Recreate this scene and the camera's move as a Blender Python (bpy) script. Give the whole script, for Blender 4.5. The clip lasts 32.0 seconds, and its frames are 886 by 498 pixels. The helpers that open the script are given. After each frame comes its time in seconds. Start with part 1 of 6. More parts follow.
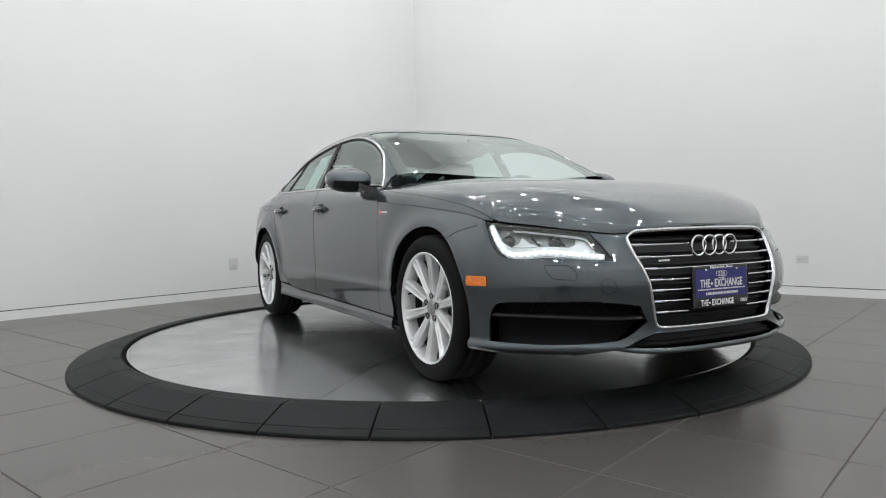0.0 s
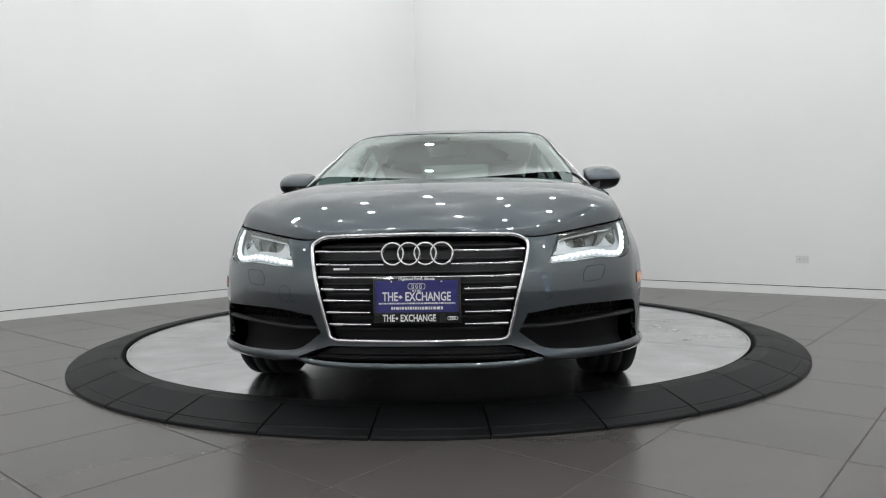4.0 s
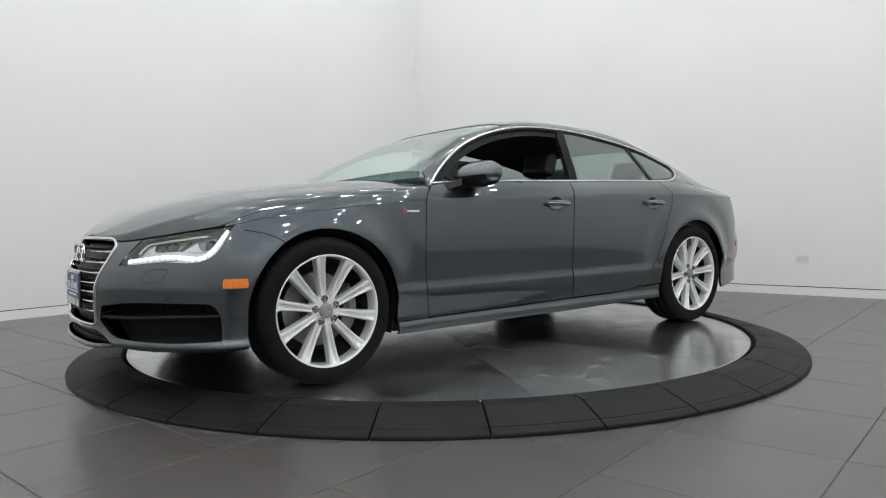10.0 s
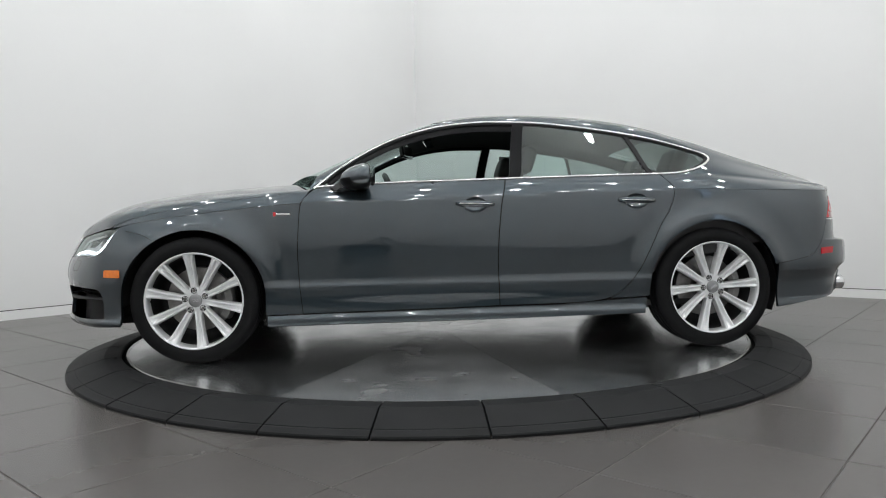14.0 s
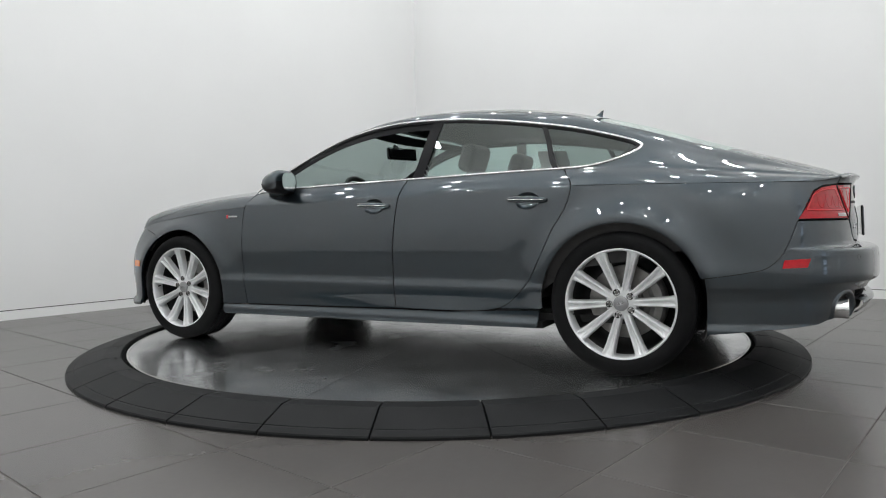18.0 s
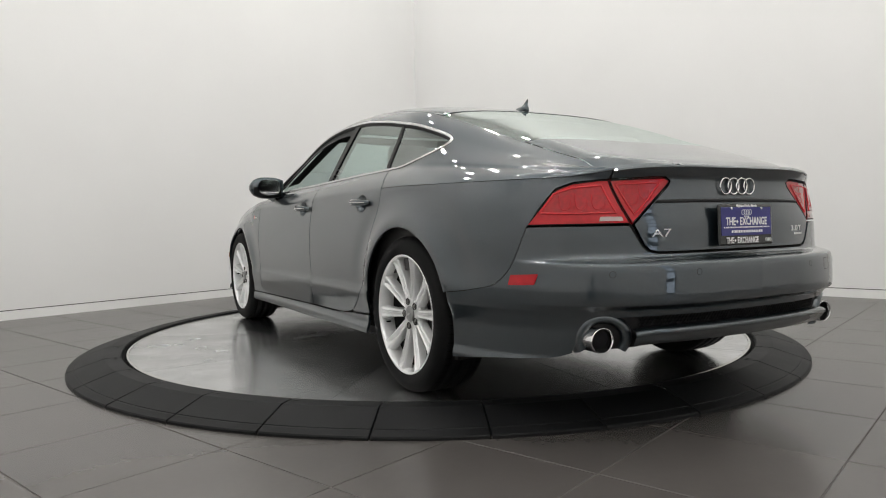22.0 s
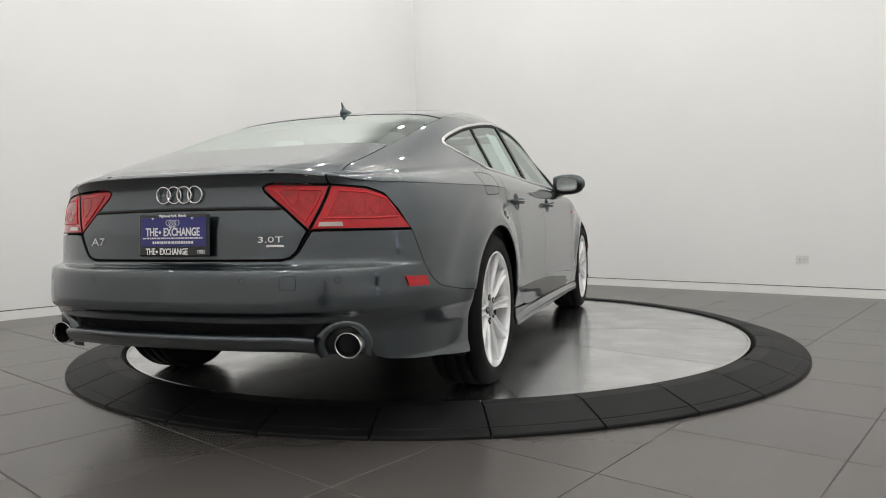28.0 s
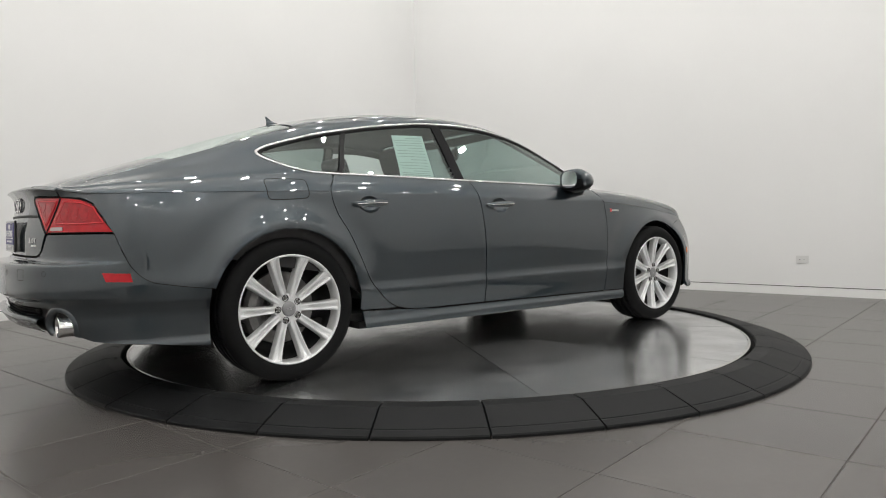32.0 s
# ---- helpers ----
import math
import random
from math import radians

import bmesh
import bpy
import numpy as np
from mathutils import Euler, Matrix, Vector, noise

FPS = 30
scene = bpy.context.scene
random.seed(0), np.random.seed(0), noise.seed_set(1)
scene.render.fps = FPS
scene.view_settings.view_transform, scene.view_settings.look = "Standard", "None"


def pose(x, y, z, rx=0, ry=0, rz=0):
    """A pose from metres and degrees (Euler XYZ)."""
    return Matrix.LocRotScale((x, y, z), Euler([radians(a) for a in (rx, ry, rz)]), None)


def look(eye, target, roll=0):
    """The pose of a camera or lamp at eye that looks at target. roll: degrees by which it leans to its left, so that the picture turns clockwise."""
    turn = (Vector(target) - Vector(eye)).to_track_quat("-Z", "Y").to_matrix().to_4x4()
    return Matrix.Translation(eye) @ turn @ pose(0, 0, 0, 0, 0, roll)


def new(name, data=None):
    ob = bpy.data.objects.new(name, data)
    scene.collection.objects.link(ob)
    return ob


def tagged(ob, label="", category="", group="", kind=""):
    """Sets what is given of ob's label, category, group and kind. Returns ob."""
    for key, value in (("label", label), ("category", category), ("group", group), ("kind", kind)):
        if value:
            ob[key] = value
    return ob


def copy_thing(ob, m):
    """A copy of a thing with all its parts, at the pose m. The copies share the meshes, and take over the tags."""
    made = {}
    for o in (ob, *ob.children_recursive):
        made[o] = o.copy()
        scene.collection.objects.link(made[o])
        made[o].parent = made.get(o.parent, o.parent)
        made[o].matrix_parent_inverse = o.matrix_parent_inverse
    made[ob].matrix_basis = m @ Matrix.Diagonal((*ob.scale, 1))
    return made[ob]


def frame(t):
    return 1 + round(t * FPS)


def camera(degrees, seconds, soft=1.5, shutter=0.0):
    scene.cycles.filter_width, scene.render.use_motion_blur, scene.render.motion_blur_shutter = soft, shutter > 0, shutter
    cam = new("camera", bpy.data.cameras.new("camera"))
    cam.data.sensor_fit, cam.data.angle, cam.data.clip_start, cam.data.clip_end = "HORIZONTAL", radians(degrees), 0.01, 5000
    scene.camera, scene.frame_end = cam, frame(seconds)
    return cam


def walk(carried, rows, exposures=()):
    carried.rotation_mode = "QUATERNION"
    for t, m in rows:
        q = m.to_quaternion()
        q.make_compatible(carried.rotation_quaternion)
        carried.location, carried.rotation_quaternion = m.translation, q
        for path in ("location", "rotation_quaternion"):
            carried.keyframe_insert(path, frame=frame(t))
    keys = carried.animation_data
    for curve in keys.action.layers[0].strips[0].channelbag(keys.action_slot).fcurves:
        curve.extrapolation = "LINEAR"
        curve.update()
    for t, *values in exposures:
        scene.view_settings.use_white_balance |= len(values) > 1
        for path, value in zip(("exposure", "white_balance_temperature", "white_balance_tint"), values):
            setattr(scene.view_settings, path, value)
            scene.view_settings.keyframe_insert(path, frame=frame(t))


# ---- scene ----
# The camera stands on the showroom floor; the turntable's axis is the world's origin, its steel top is z = 0.
FLOOR = -0.063          # tiled floor below the turntable's top
PHI = 49.33             # turn of the room against the camera's line
cam = camera(65.28, 32.0, soft=1.05)
EYE = Vector((0.0, -4.859, 0.7497))
PATH = [(t, look(EYE, EYE + Vector((0.00767, 0.99919, -0.03963)), -1.071)) for t in (0.0, 32.0)]
EXPOSURES = [(0, 0.0, 6290, 8), (19.9, 0.0, 6290, 8), (21.1, 0.0, 6660, 9), (32, 0.0, 6660, 9)]
walk(cam, PATH, EXPOSURES)

# Heading of the turntable (and of the car's nose), seconds and degrees.
HEADING = [(0, -62.10), (4, -94.83), (8, -127.36), (12, -159.75), (16, -192.08), (20, -224.45), (24, -256.93), (28, -289.60), (32, -322.53)]


def heading(t):
    xs = [h[0] for h in HEADING]
    ys = [h[1] for h in HEADING]
    return float(np.interp(t, xs, ys))


# ---- world and lamps ----
world = bpy.data.worlds.new("world")
world.use_nodes = True
world.node_tree.nodes["Background"].inputs[0].default_value = (0.9, 0.95, 1.0, 1)
world.node_tree.nodes["Background"].inputs[1].default_value = 0.05
scene.world = world

CEIL = 5.8
LAMP_Z = 5.19
U0, U1, V0, V1 = -7.6, 3.991, -7.4, 3.807    # the room in its own axes
ROOM = Matrix.Rotation(radians(PHI), 4, "Z")


def room_pt(u, v, z):
    return ROOM @ Vector((u, v, z))


LAMP_WATT = 19.6
LAMPS = [(u, v) for u in (-6.35, -4.8, -3.25, -1.7, -0.15, 1.4, 2.95) for v in (-6.45, -4.9, -3.35, -1.8, -0.25, 1.3, 2.85)]
lamp_data = bpy.data.lights.new("pendant_bulb", "POINT")
lamp_data.shadow_soft_size, lamp_data.energy = 0.062, LAMP_WATT
lamp_data.color = (1.0, 0.99, 0.975)

# the lamps along the white walls, and every second one, shine down only
wash_data = bpy.data.lights.new("wall_row_bulb", "AREA")
wash_data.shape, wash_data.size, wash_data.energy = "DISK", 0.13, 10.0
wash_data.color = (1.0, 0.99, 0.975)


def place_lamps():
    for k, (u, v) in enumerate(LAMPS):
        ob = new("pendant_bulb", wash_data if u > 2.5 or v > 2.5 or k % 2 else lamp_data)
        ob.matrix_world = Matrix.Translation(room_pt(u, v, LAMP_Z))
# ---- materials ----
def mat(name, color, rough=0.5, metal=0.0, var=0.0, scale=8.0, bump=0.0, bscale=None, coat=0.0, rvar=0.0, spec=0.5, fleck=0.0):
    """A procedural surface: colour and roughness vary at two scales, fine relief by bump."""
    m = bpy.data.materials.new(name)
    m.use_nodes = True
    nt = m.node_tree
    b = nt.nodes["Principled BSDF"]
    b.inputs["Base Color"].default_value = (*color, 1)
    b.inputs["Roughness"].default_value = rough
    b.inputs["Metallic"].default_value = metal
    b.inputs["Specular IOR Level"].default_value = spec
    b.inputs["Coat Weight"].default_value = coat
    b.inputs["Coat Roughness"].default_value = 0.02
    if var or bump or rvar or fleck:
        co = nt.nodes.new("ShaderNodeTexCoord")
        n1 = nt.nodes.new("ShaderNodeTexNoise")
        n1.inputs["Scale"].default_value, n1.inputs["Detail"].default_value = scale, 3
        n2 = nt.nodes.new("ShaderNodeTexNoise")
        n2.inputs["Scale"].default_value, n2.inputs["Detail"].default_value = bscale or scale * 14, 2
        for n in (n1, n2):
            nt.links.new(co.outputs["Object"], n.inputs["Vector"])
        if var:
            mx = nt.nodes.new("ShaderNodeMath")
            mx.operation = "MULTIPLY_ADD"
            mx.inputs[1].default_value = 0.35
            nt.links.new(n2.outputs["Fac"], mx.inputs[0])
            nt.links.new(n1.outputs["Fac"], mx.inputs[2])
            rp = nt.nodes.new("ShaderNodeValToRGB")
            lo = [max(0, c * (1 - var)) for c in color]
            hi = [min(1, c * (1 + var)) for c in color]
            rp.color_ramp.elements[0].position, rp.color_ramp.elements[1].position = 0.45, 0.9
            rp.color_ramp.elements[0].color, rp.color_ramp.elements[1].color = (*lo, 1), (*hi, 1)
            nt.links.new(mx.outputs[0], rp.inputs[0])
            nt.links.new(rp.outputs[0], b.inputs["Base Color"])
        if rvar:
            mr = nt.nodes.new("ShaderNodeMapRange")
            mr.inputs["From Min"].default_value, mr.inputs["From Max"].default_value = 0.3, 0.7
            mr.inputs["To Min"].default_value, mr.inputs["To Max"].default_value = max(0, rough - rvar), min(1, rough + rvar)
            nt.links.new(n1.outputs["Fac"], mr.inputs["Value"])
            nt.links.new(mr.outputs[0], b.inputs["Roughness"])
        if bump:
            bp = nt.nodes.new("ShaderNodeBump")
            bp.inputs["Strength"].default_value, bp.inputs["Distance"].default_value = bump, 0.002
            nt.links.new(n2.outputs["Fac"], bp.inputs["Height"])
            nt.links.new(bp.outputs[0], b.inputs["Normal"])
    return m


def glow(name, color, strength):
    m = mat(name, color, 0.3)
    b = m.node_tree.nodes["Principled BSDF"]
    b.inputs["Emission Color"].default_value = (*color, 1)
    b.inputs["Emission Strength"].default_value = strength
    return m


def glass(name, color=(1, 1, 1), rough=0.0, alpha=0.25, power=4.5):
    """Thin coated pane: a clear film that lets most of the view through, with a glossy face."""
    m = bpy.data.materials.new(name)
    m.use_nodes = True
    nt = m.node_tree
    out = nt.nodes["Material Output"]
    tr = nt.nodes.new("ShaderNodeBsdfTransparent")
    tr.inputs[0].default_value = (*color, 1)
    gl = nt.nodes.new("ShaderNodeBsdfGlossy")
    gl.inputs["Roughness"].default_value = rough
    gl.inputs["Color"].default_value = (0.93, 1.0, 0.97, 1)
    fr = nt.nodes.new("ShaderNodeLayerWeight")
    fr.inputs[0].default_value = 0.5
    pw = nt.nodes.new("ShaderNodeMath")
    pw.operation = "POWER"
    pw.inputs[1].default_value = power
    nt.links.new(fr.outputs["Facing"], pw.inputs[0])
    ad = nt.nodes.new("ShaderNodeMath")
    ad.operation, ad.use_clamp = "MULTIPLY_ADD", True
    ad.inputs[1].default_value, ad.inputs[2].default_value = 0.9 - alpha, alpha
    nt.links.new(pw.outputs[0], ad.inputs[0])
    mix = nt.nodes.new("ShaderNodeMixShader")
    nt.links.new(ad.outputs[0], mix.inputs[0])
    nt.links.new(tr.outputs[0], mix.inputs[1])
    nt.links.new(gl.outputs[0], mix.inputs[2])
    nt.links.new(mix.outputs[0], out.inputs[0])
    return m


M_WALL = mat("wall_paint", (0.80, 0.80, 0.795), 0.6, var=0.02, scale=0.7, bump=0.05, bscale=260)
M_CEIL = mat("ceiling_paint", (0.86, 0.86, 0.855), 0.8, var=0.03, scale=0.8, bump=0.05, bscale=200)
M_BASE = mat("baseboard_paint", (0.82, 0.82, 0.81), 0.45, var=0.03, scale=3)
M_GAP = mat("dark_gap", (0.006, 0.006, 0.006), 0.8, spec=0.1)
M_BACK = mat("back_wall_paint", (0.78, 0.78, 0.775), 0.6, var=0.05, scale=0.8)
M_GROUT = mat("grout", (0.085, 0.078, 0.072), 0.8, var=0.2, scale=20)
M_RUBBER = mat("ring_rubber", (0.0115, 0.012, 0.0127), 0.55, spec=0.14, var=0.3, scale=5, bump=0.25, bscale=180, rvar=0.03)
M_BOLT = mat("bolt", (0.003, 0.003, 0.003), 0.6)
M_TRIMSTEEL = mat("steel_trim", (0.62, 0.61, 0.59), 0.25, 1.0, var=0.1, scale=6)
M_SKYGLOW = glow("daylight_backdrop", (0.72, 0.84, 1.0), 1.25)
M_WHITEMETAL = mat("white_metal", (0.75, 0.75, 0.75), 0.4)
M_OUTLET = mat("outlet_plastic", (0.68, 0.68, 0.67), 0.4)


def tile_material():
    m = mat("floor_tile", (0.084, 0.0775, 0.0735), 0.27, var=0.04, scale=2.5)
    nt = m.node_tree
    b = nt.nodes["Principled BSDF"]
    src = b.inputs["Base Color"].links[0].from_socket
    oi = nt.nodes.new("ShaderNodeObjectInfo")
    mr = nt.nodes.new("ShaderNodeMapRange")
    mr.inputs["To Min"].default_value, mr.inputs["To Max"].default_value = 0.94, 1.06
    nt.links.new(oi.outputs["Random"], mr.inputs["Value"])
    mul = nt.nodes.new("ShaderNodeVectorMath")
    mul.operation = "SCALE"
    nt.links.new(src, mul.inputs[0])
    nt.links.new(mr.outputs[0], mul.inputs["Scale"])
    nt.links.new(mul.outputs[0], b.inputs["Base Color"])
    return m


def steel_material():
    """Brushed steel sheet: fine lines along the sheet's own x, worn and stained."""
    m = bpy.data.materials.new("brushed_steel")
    m.use_nodes = True
    nt = m.node_tree
    b = nt.nodes["Principled BSDF"]
    b.inputs["Metallic"].default_value = 1.0
    co = nt.nodes.new("ShaderNodeTexCoord")
    mp = nt.nodes.new("ShaderNodeMapping")
    mp.inputs["Scale"].default_value = (1.2, 160, 1)
    nt.links.new(co.outputs["Object"], mp.inputs[0])
    lines = nt.nodes.new("ShaderNodeTexNoise")
    lines.inputs["Scale"].default_value, lines.inputs["Detail"].default_value = 2.0, 4
    nt.links.new(mp.outputs[0], lines.inputs["Vector"])
    smear = nt.nodes.new("ShaderNodeTexNoise")
    smear.inputs["Scale"].default_value, smear.inputs["Detail"].default_value = 7.0, 9
    smear.inputs["Distortion"].default_value = 0.6
    nt.links.new(co.outputs["Object"], smear.inputs["Vector"])
    rp = nt.nodes.new("ShaderNodeValToRGB")
    rp.color_ramp.elements[0].position, rp.color_ramp.elements[1].position = 0.38, 0.62
    rp.color_ramp.elements[0].color, rp.color_ramp.elements[1].color = (0.66, 0.67, 0.675, 1), (0.81, 0.82, 0.825, 1)
    add = nt.nodes.new("ShaderNodeMath")
    add.operation = "MULTIPLY_ADD"
    add.inputs[1].default_value = 0.3
    nt.links.new(lines.outputs["Fac"], add.inputs[0])
    sc = nt.nodes.new("ShaderNodeMath")
    sc.operation = "MULTIPLY"
    sc.inputs[1].default_value = 0.7
    nt.links.new(smear.outputs["Fac"], sc.inputs[0])
    nt.links.new(sc.outputs[0], add.inputs[2])
    nt.links.new(add.outputs[0], rp.inputs[0])
    oi = nt.nodes.new("ShaderNodeObjectInfo")
    tint = nt.nodes.new("ShaderNodeMapRange")
    tint.inputs["To Min"].default_value, tint.inputs["To Max"].default_value = 0.88, 1.06
    nt.links.new(oi.outputs["Random"], tint.inputs["Value"])
    mul = nt.nodes.new("ShaderNodeVectorMath")
    mul.operation = "SCALE"
    nt.links.new(rp.outputs[0], mul.inputs[0])
    nt.links.new(tint.outputs[0], mul.inputs["Scale"])
    nt.links.new(mul.outputs[0], b.inputs["Base Color"])
    mr = nt.nodes.new("ShaderNodeMapRange")
    mr.inputs["To Min"].default_value, mr.inputs["To Max"].default_value = 0.20, 0.15
    nt.links.new(oi.outputs["Random"], mr.inputs["Value"])
    nt.links.new(mr.outputs[0], b.inputs["Roughness"])
    # the brushing runs along each sheet
    along = nt.nodes.new("ShaderNodeVectorTransform")
    along.vector_type, along.convert_from, along.convert_to = "VECTOR", "OBJECT", "WORLD"
    along.inputs[0].default_value = (1, 0, 0)
    nt.links.new(along.outputs[0], b.inputs["Tangent"])
    b.inputs["Anisotropic"].default_value = 0.3
    # scuffed film over the brushing: a second, blunter lobe in worn and hand-smeared patches
    b2 = nt.nodes.new("ShaderNodeBsdfPrincipled")
    b2.inputs["Metallic"].default_value = 1.0
    b2.inputs["Roughness"].default_value = 0.46
    b2.inputs["Anisotropic"].default_value = 0.6
    nt.links.new(along.outputs[0], b2.inputs["Tangent"])
    dim = nt.nodes.new("ShaderNodeVectorMath")
    dim.operation = "SCALE"
    dim.inputs["Scale"].default_value = 0.62
    nt.links.new(mul.outputs[0], dim.inputs[0])
    nt.links.new(dim.outputs[0], b2.inputs["Base Color"])
    wear = nt.nodes.new("ShaderNodeTexNoise")
    wear.inputs["Scale"].default_value, wear.inputs["Detail"].default_value, wear.inputs["Distortion"].default_value = 3.5, 9, 0.3
    nt.links.new(co.outputs["Object"], wear.inputs["Vector"])
    wr = nt.nodes.new("ShaderNodeMapRange")
    wr.inputs["From Min"].default_value, wr.inputs["From Max"].default_value = 0.35, 0.65
    wr.inputs["To Min"].default_value, wr.inputs["To Max"].default_value = 0.12, 0.33
    nt.links.new(wear.outputs["Fac"], wr.inputs["Value"])
    per = nt.nodes.new("ShaderNodeMath")
    per.operation = "MULTIPLY_ADD"
    per.inputs[1].default_value, per.inputs[2].default_value = 0.3, -0.15
    nt.links.new(oi.outputs["Random"], per.inputs[0])
    fac = nt.nodes.new("ShaderNodeMath")
    fac.operation, fac.use_clamp = "ADD", True
    nt.links.new(wr.outputs[0], fac.inputs[0])
    nt.links.new(per.outputs[0], fac.inputs[1])
    mix = nt.nodes.new("ShaderNodeMixShader")
    nt.links.new(fac.outputs[0], mix.inputs[0])
    nt.links.new(b.outputs[0], mix.inputs[1])
    nt.links.new(b2.outputs[0], mix.inputs[2])
    nt.links.new(mix.outputs[0], nt.nodes["Material Output"].inputs[0])
    return m


M_TILE = tile_material()
M_STEEL = steel_material()
# ---- the car's materials ----
def paint_material():
    m = mat("grey_metallic_paint", (0.03, 0.04, 0.045), 0.40, 0.9, coat=1.0)
    nt = m.node_tree
    b = nt.nodes["Principled BSDF"]
    b.inputs["Coat IOR"].default_value = 1.88
    co = nt.nodes.new("ShaderNodeTexCoord")
    vo = nt.nodes.new("ShaderNodeTexVoronoi")
    vo.inputs["Scale"].default_value = 900
    nt.links.new(co.outputs["Object"], vo.inputs["Vector"])
    rp = nt.nodes.new("ShaderNodeValToRGB")
    rp.color_ramp.elements[0].color, rp.color_ramp.elements[1].color = (0.0245, 0.0365, 0.045, 1), (0.0345, 0.0505, 0.0625, 1)
    nt.links.new(vo.outputs["Color"], rp.inputs[0])
    nt.links.new(rp.outputs[0], b.inputs["Base Color"])
    return m


M_PAINT = paint_material()
M_MESH = mat("mesh_plastic", (0.006, 0.006, 0.007), 0.5, spec=0.12)
M_BLACK = mat("black_plastic", (0.010, 0.010, 0.011), 0.5, spec=0.25, var=0.15, scale=30, bump=0.1)
M_PILLAR = mat("pillar_black", (0.010, 0.010, 0.011), 0.3, var=0.1, scale=30, spec=0.08)
M_WELL = mat("bolt_hole", (0.02, 0.02, 0.02), 0.6)
M_GLOSSBLACK = mat("gloss_black", (0.008, 0.008, 0.009), 0.08, coat=0.5)
M_UNDER = mat("underbody", (0.008, 0.008, 0.008), 0.8, var=0.2, scale=10)
M_CHROME = mat("chrome", (0.78, 0.78, 0.79), 0.10, 1.0, var=0.03, scale=20)
M_SATIN = mat("satin_aluminium", (0.72, 0.72, 0.72), 0.24, 1.0, var=0.04, scale=20)
M_TYRE = mat("tyre_rubber", (0.008, 0.008, 0.0085), 0.72, var=0.25, scale=12, bump=0.2, bscale=160, rvar=0.05, spec=0.14)
M_RIM = mat("silver_wheel_paint", (0.80, 0.805, 0.81), 0.30, 0.40, var=0.05, scale=14, coat=0.6)
M_CAP = mat("wheel_cap_grey", (0.30, 0.30, 0.305), 0.35, 0.5)
# inner barrel of the silver wheel, its shade put into the dark colour
M_RIMSHADE = mat("shaded_wheel_barrel", (0.035, 0.035, 0.036), 0.5, 0.4, var=0.2, scale=12)
M_BRAKE = mat("brake_iron", (0.30, 0.29, 0.28), 0.38, 1.0, var=0.15, scale=30)
M_CALIPER = mat("caliper", (0.24, 0.235, 0.23), 0.5, 0.4, var=0.2, scale=20)
M_GLASS = glass("window_glass", (0.66, 0.79, 0.76), 0.0, 0.15)
M_TINT = glass("dark_tinted_glass", (0.42, 0.48, 0.47), 0.0, 0.14)
M_SCREEN = glass("screen_glass", (0.66, 0.79, 0.76), 0.0, 0.30, 3.4)
M_REARGLASS = glass("rear_screen_glass", (0.66, 0.78, 0.755), 0.0, 0.40, 2.6)
M_LENS = glass("lamp_lens", (0.93, 0.95, 0.96), 0.0, 0.08, 3.5)
M_LED = glow("led_strip", (0.93, 0.96, 1.0), 11.0)
M_GUIDE = glow("light_guide_bar", (0.86, 0.89, 0.93), 0.5)
M_AMBER = mat("amber_reflector", (0.85, 0.22, 0.02), 0.18, coat=0.8, var=0.15, scale=60)
M_RED = mat("red_lens", (0.46, 0.007, 0.015), 0.15, coat=0.7, spec=0.2, var=0.12, scale=45)
M_REDDARK = mat("red_lens_cell", (0.36, 0.006, 0.012), 0.2, coat=0.7, spec=0.2, var=0.25, scale=60)
M_REDLIT = mat("red_light_guide", (0.60, 0.030, 0.040), 0.2, spec=0.2, coat=0.3)
M_REVERSE = mat("clear_reverse_lens", (0.42, 0.33, 0.32), 0.15, coat=0.8)
M_HOUSE = mat("lamp_housing", (0.20, 0.205, 0.21), 0.3, 0.5, var=0.2, scale=40)
M_REFLECT = mat("lamp_reflector", (0.62, 0.63, 0.64), 0.28, 0.6)
M_PLATE = mat("plate_blue", (0.030, 0.030, 0.17), 0.35, var=0.1, scale=40)
M_WHITE = mat("white_print", (0.80, 0.80, 0.80), 0.45)
M_SEAT = mat("black_leather", (0.020, 0.019, 0.019), 0.45, var=0.2, scale=20, bump=0.3, bscale=300)
M_LINER = mat("headliner", (0.05, 0.05, 0.05), 0.9, var=0.1, scale=40)
M_PAPER = mat("window_sticker_paper", (0.80, 0.82, 0.80), 0.6, var=0.03, scale=20)
M_REDPRINT = mat("red_badge", (0.55, 0.02, 0.03), 0.3)
M_DARKPRINT = mat("grey_print", (0.46, 0.48, 0.47), 0.6)
M_EXH = mat("exhaust_inside", (0.01, 0.01, 0.01), 0.85, 0.0, spec=0.1)
# ---- geometry helpers ----
def box(bm, x0, x1, y0, y1, z0, z1):
    vs = [bm.verts.new((x, y, z)) for z in (z0, z1) for x, y in ((x0, y0), (x1, y0), (x1, y1), (x0, y1))]
    for f in ((3, 2, 1, 0), (4, 5, 6, 7), (0, 1, 5, 4), (1, 2, 6, 5), (2, 3, 7, 6), (3, 0, 4, 7)):
        bm.faces.new([vs[i] for i in f])


def mesh_of(name, bm, material, smooth=False):
    me = bpy.data.meshes.new(name)
    bm.to_mesh(me)
    bm.free()
    me.materials.append(material)
    if smooth:
        me.polygons.foreach_set("use_smooth", [True] * len(me.polygons))
    return me


def part(name, bm, material, parent=None, label="", smooth=False):
    """Links a bmesh as one mesh object under a thing or a part."""
    ob = new(name, mesh_of(name, bm, material, smooth))
    if parent is not None:
        ob.parent = parent
    return tagged(ob, label)


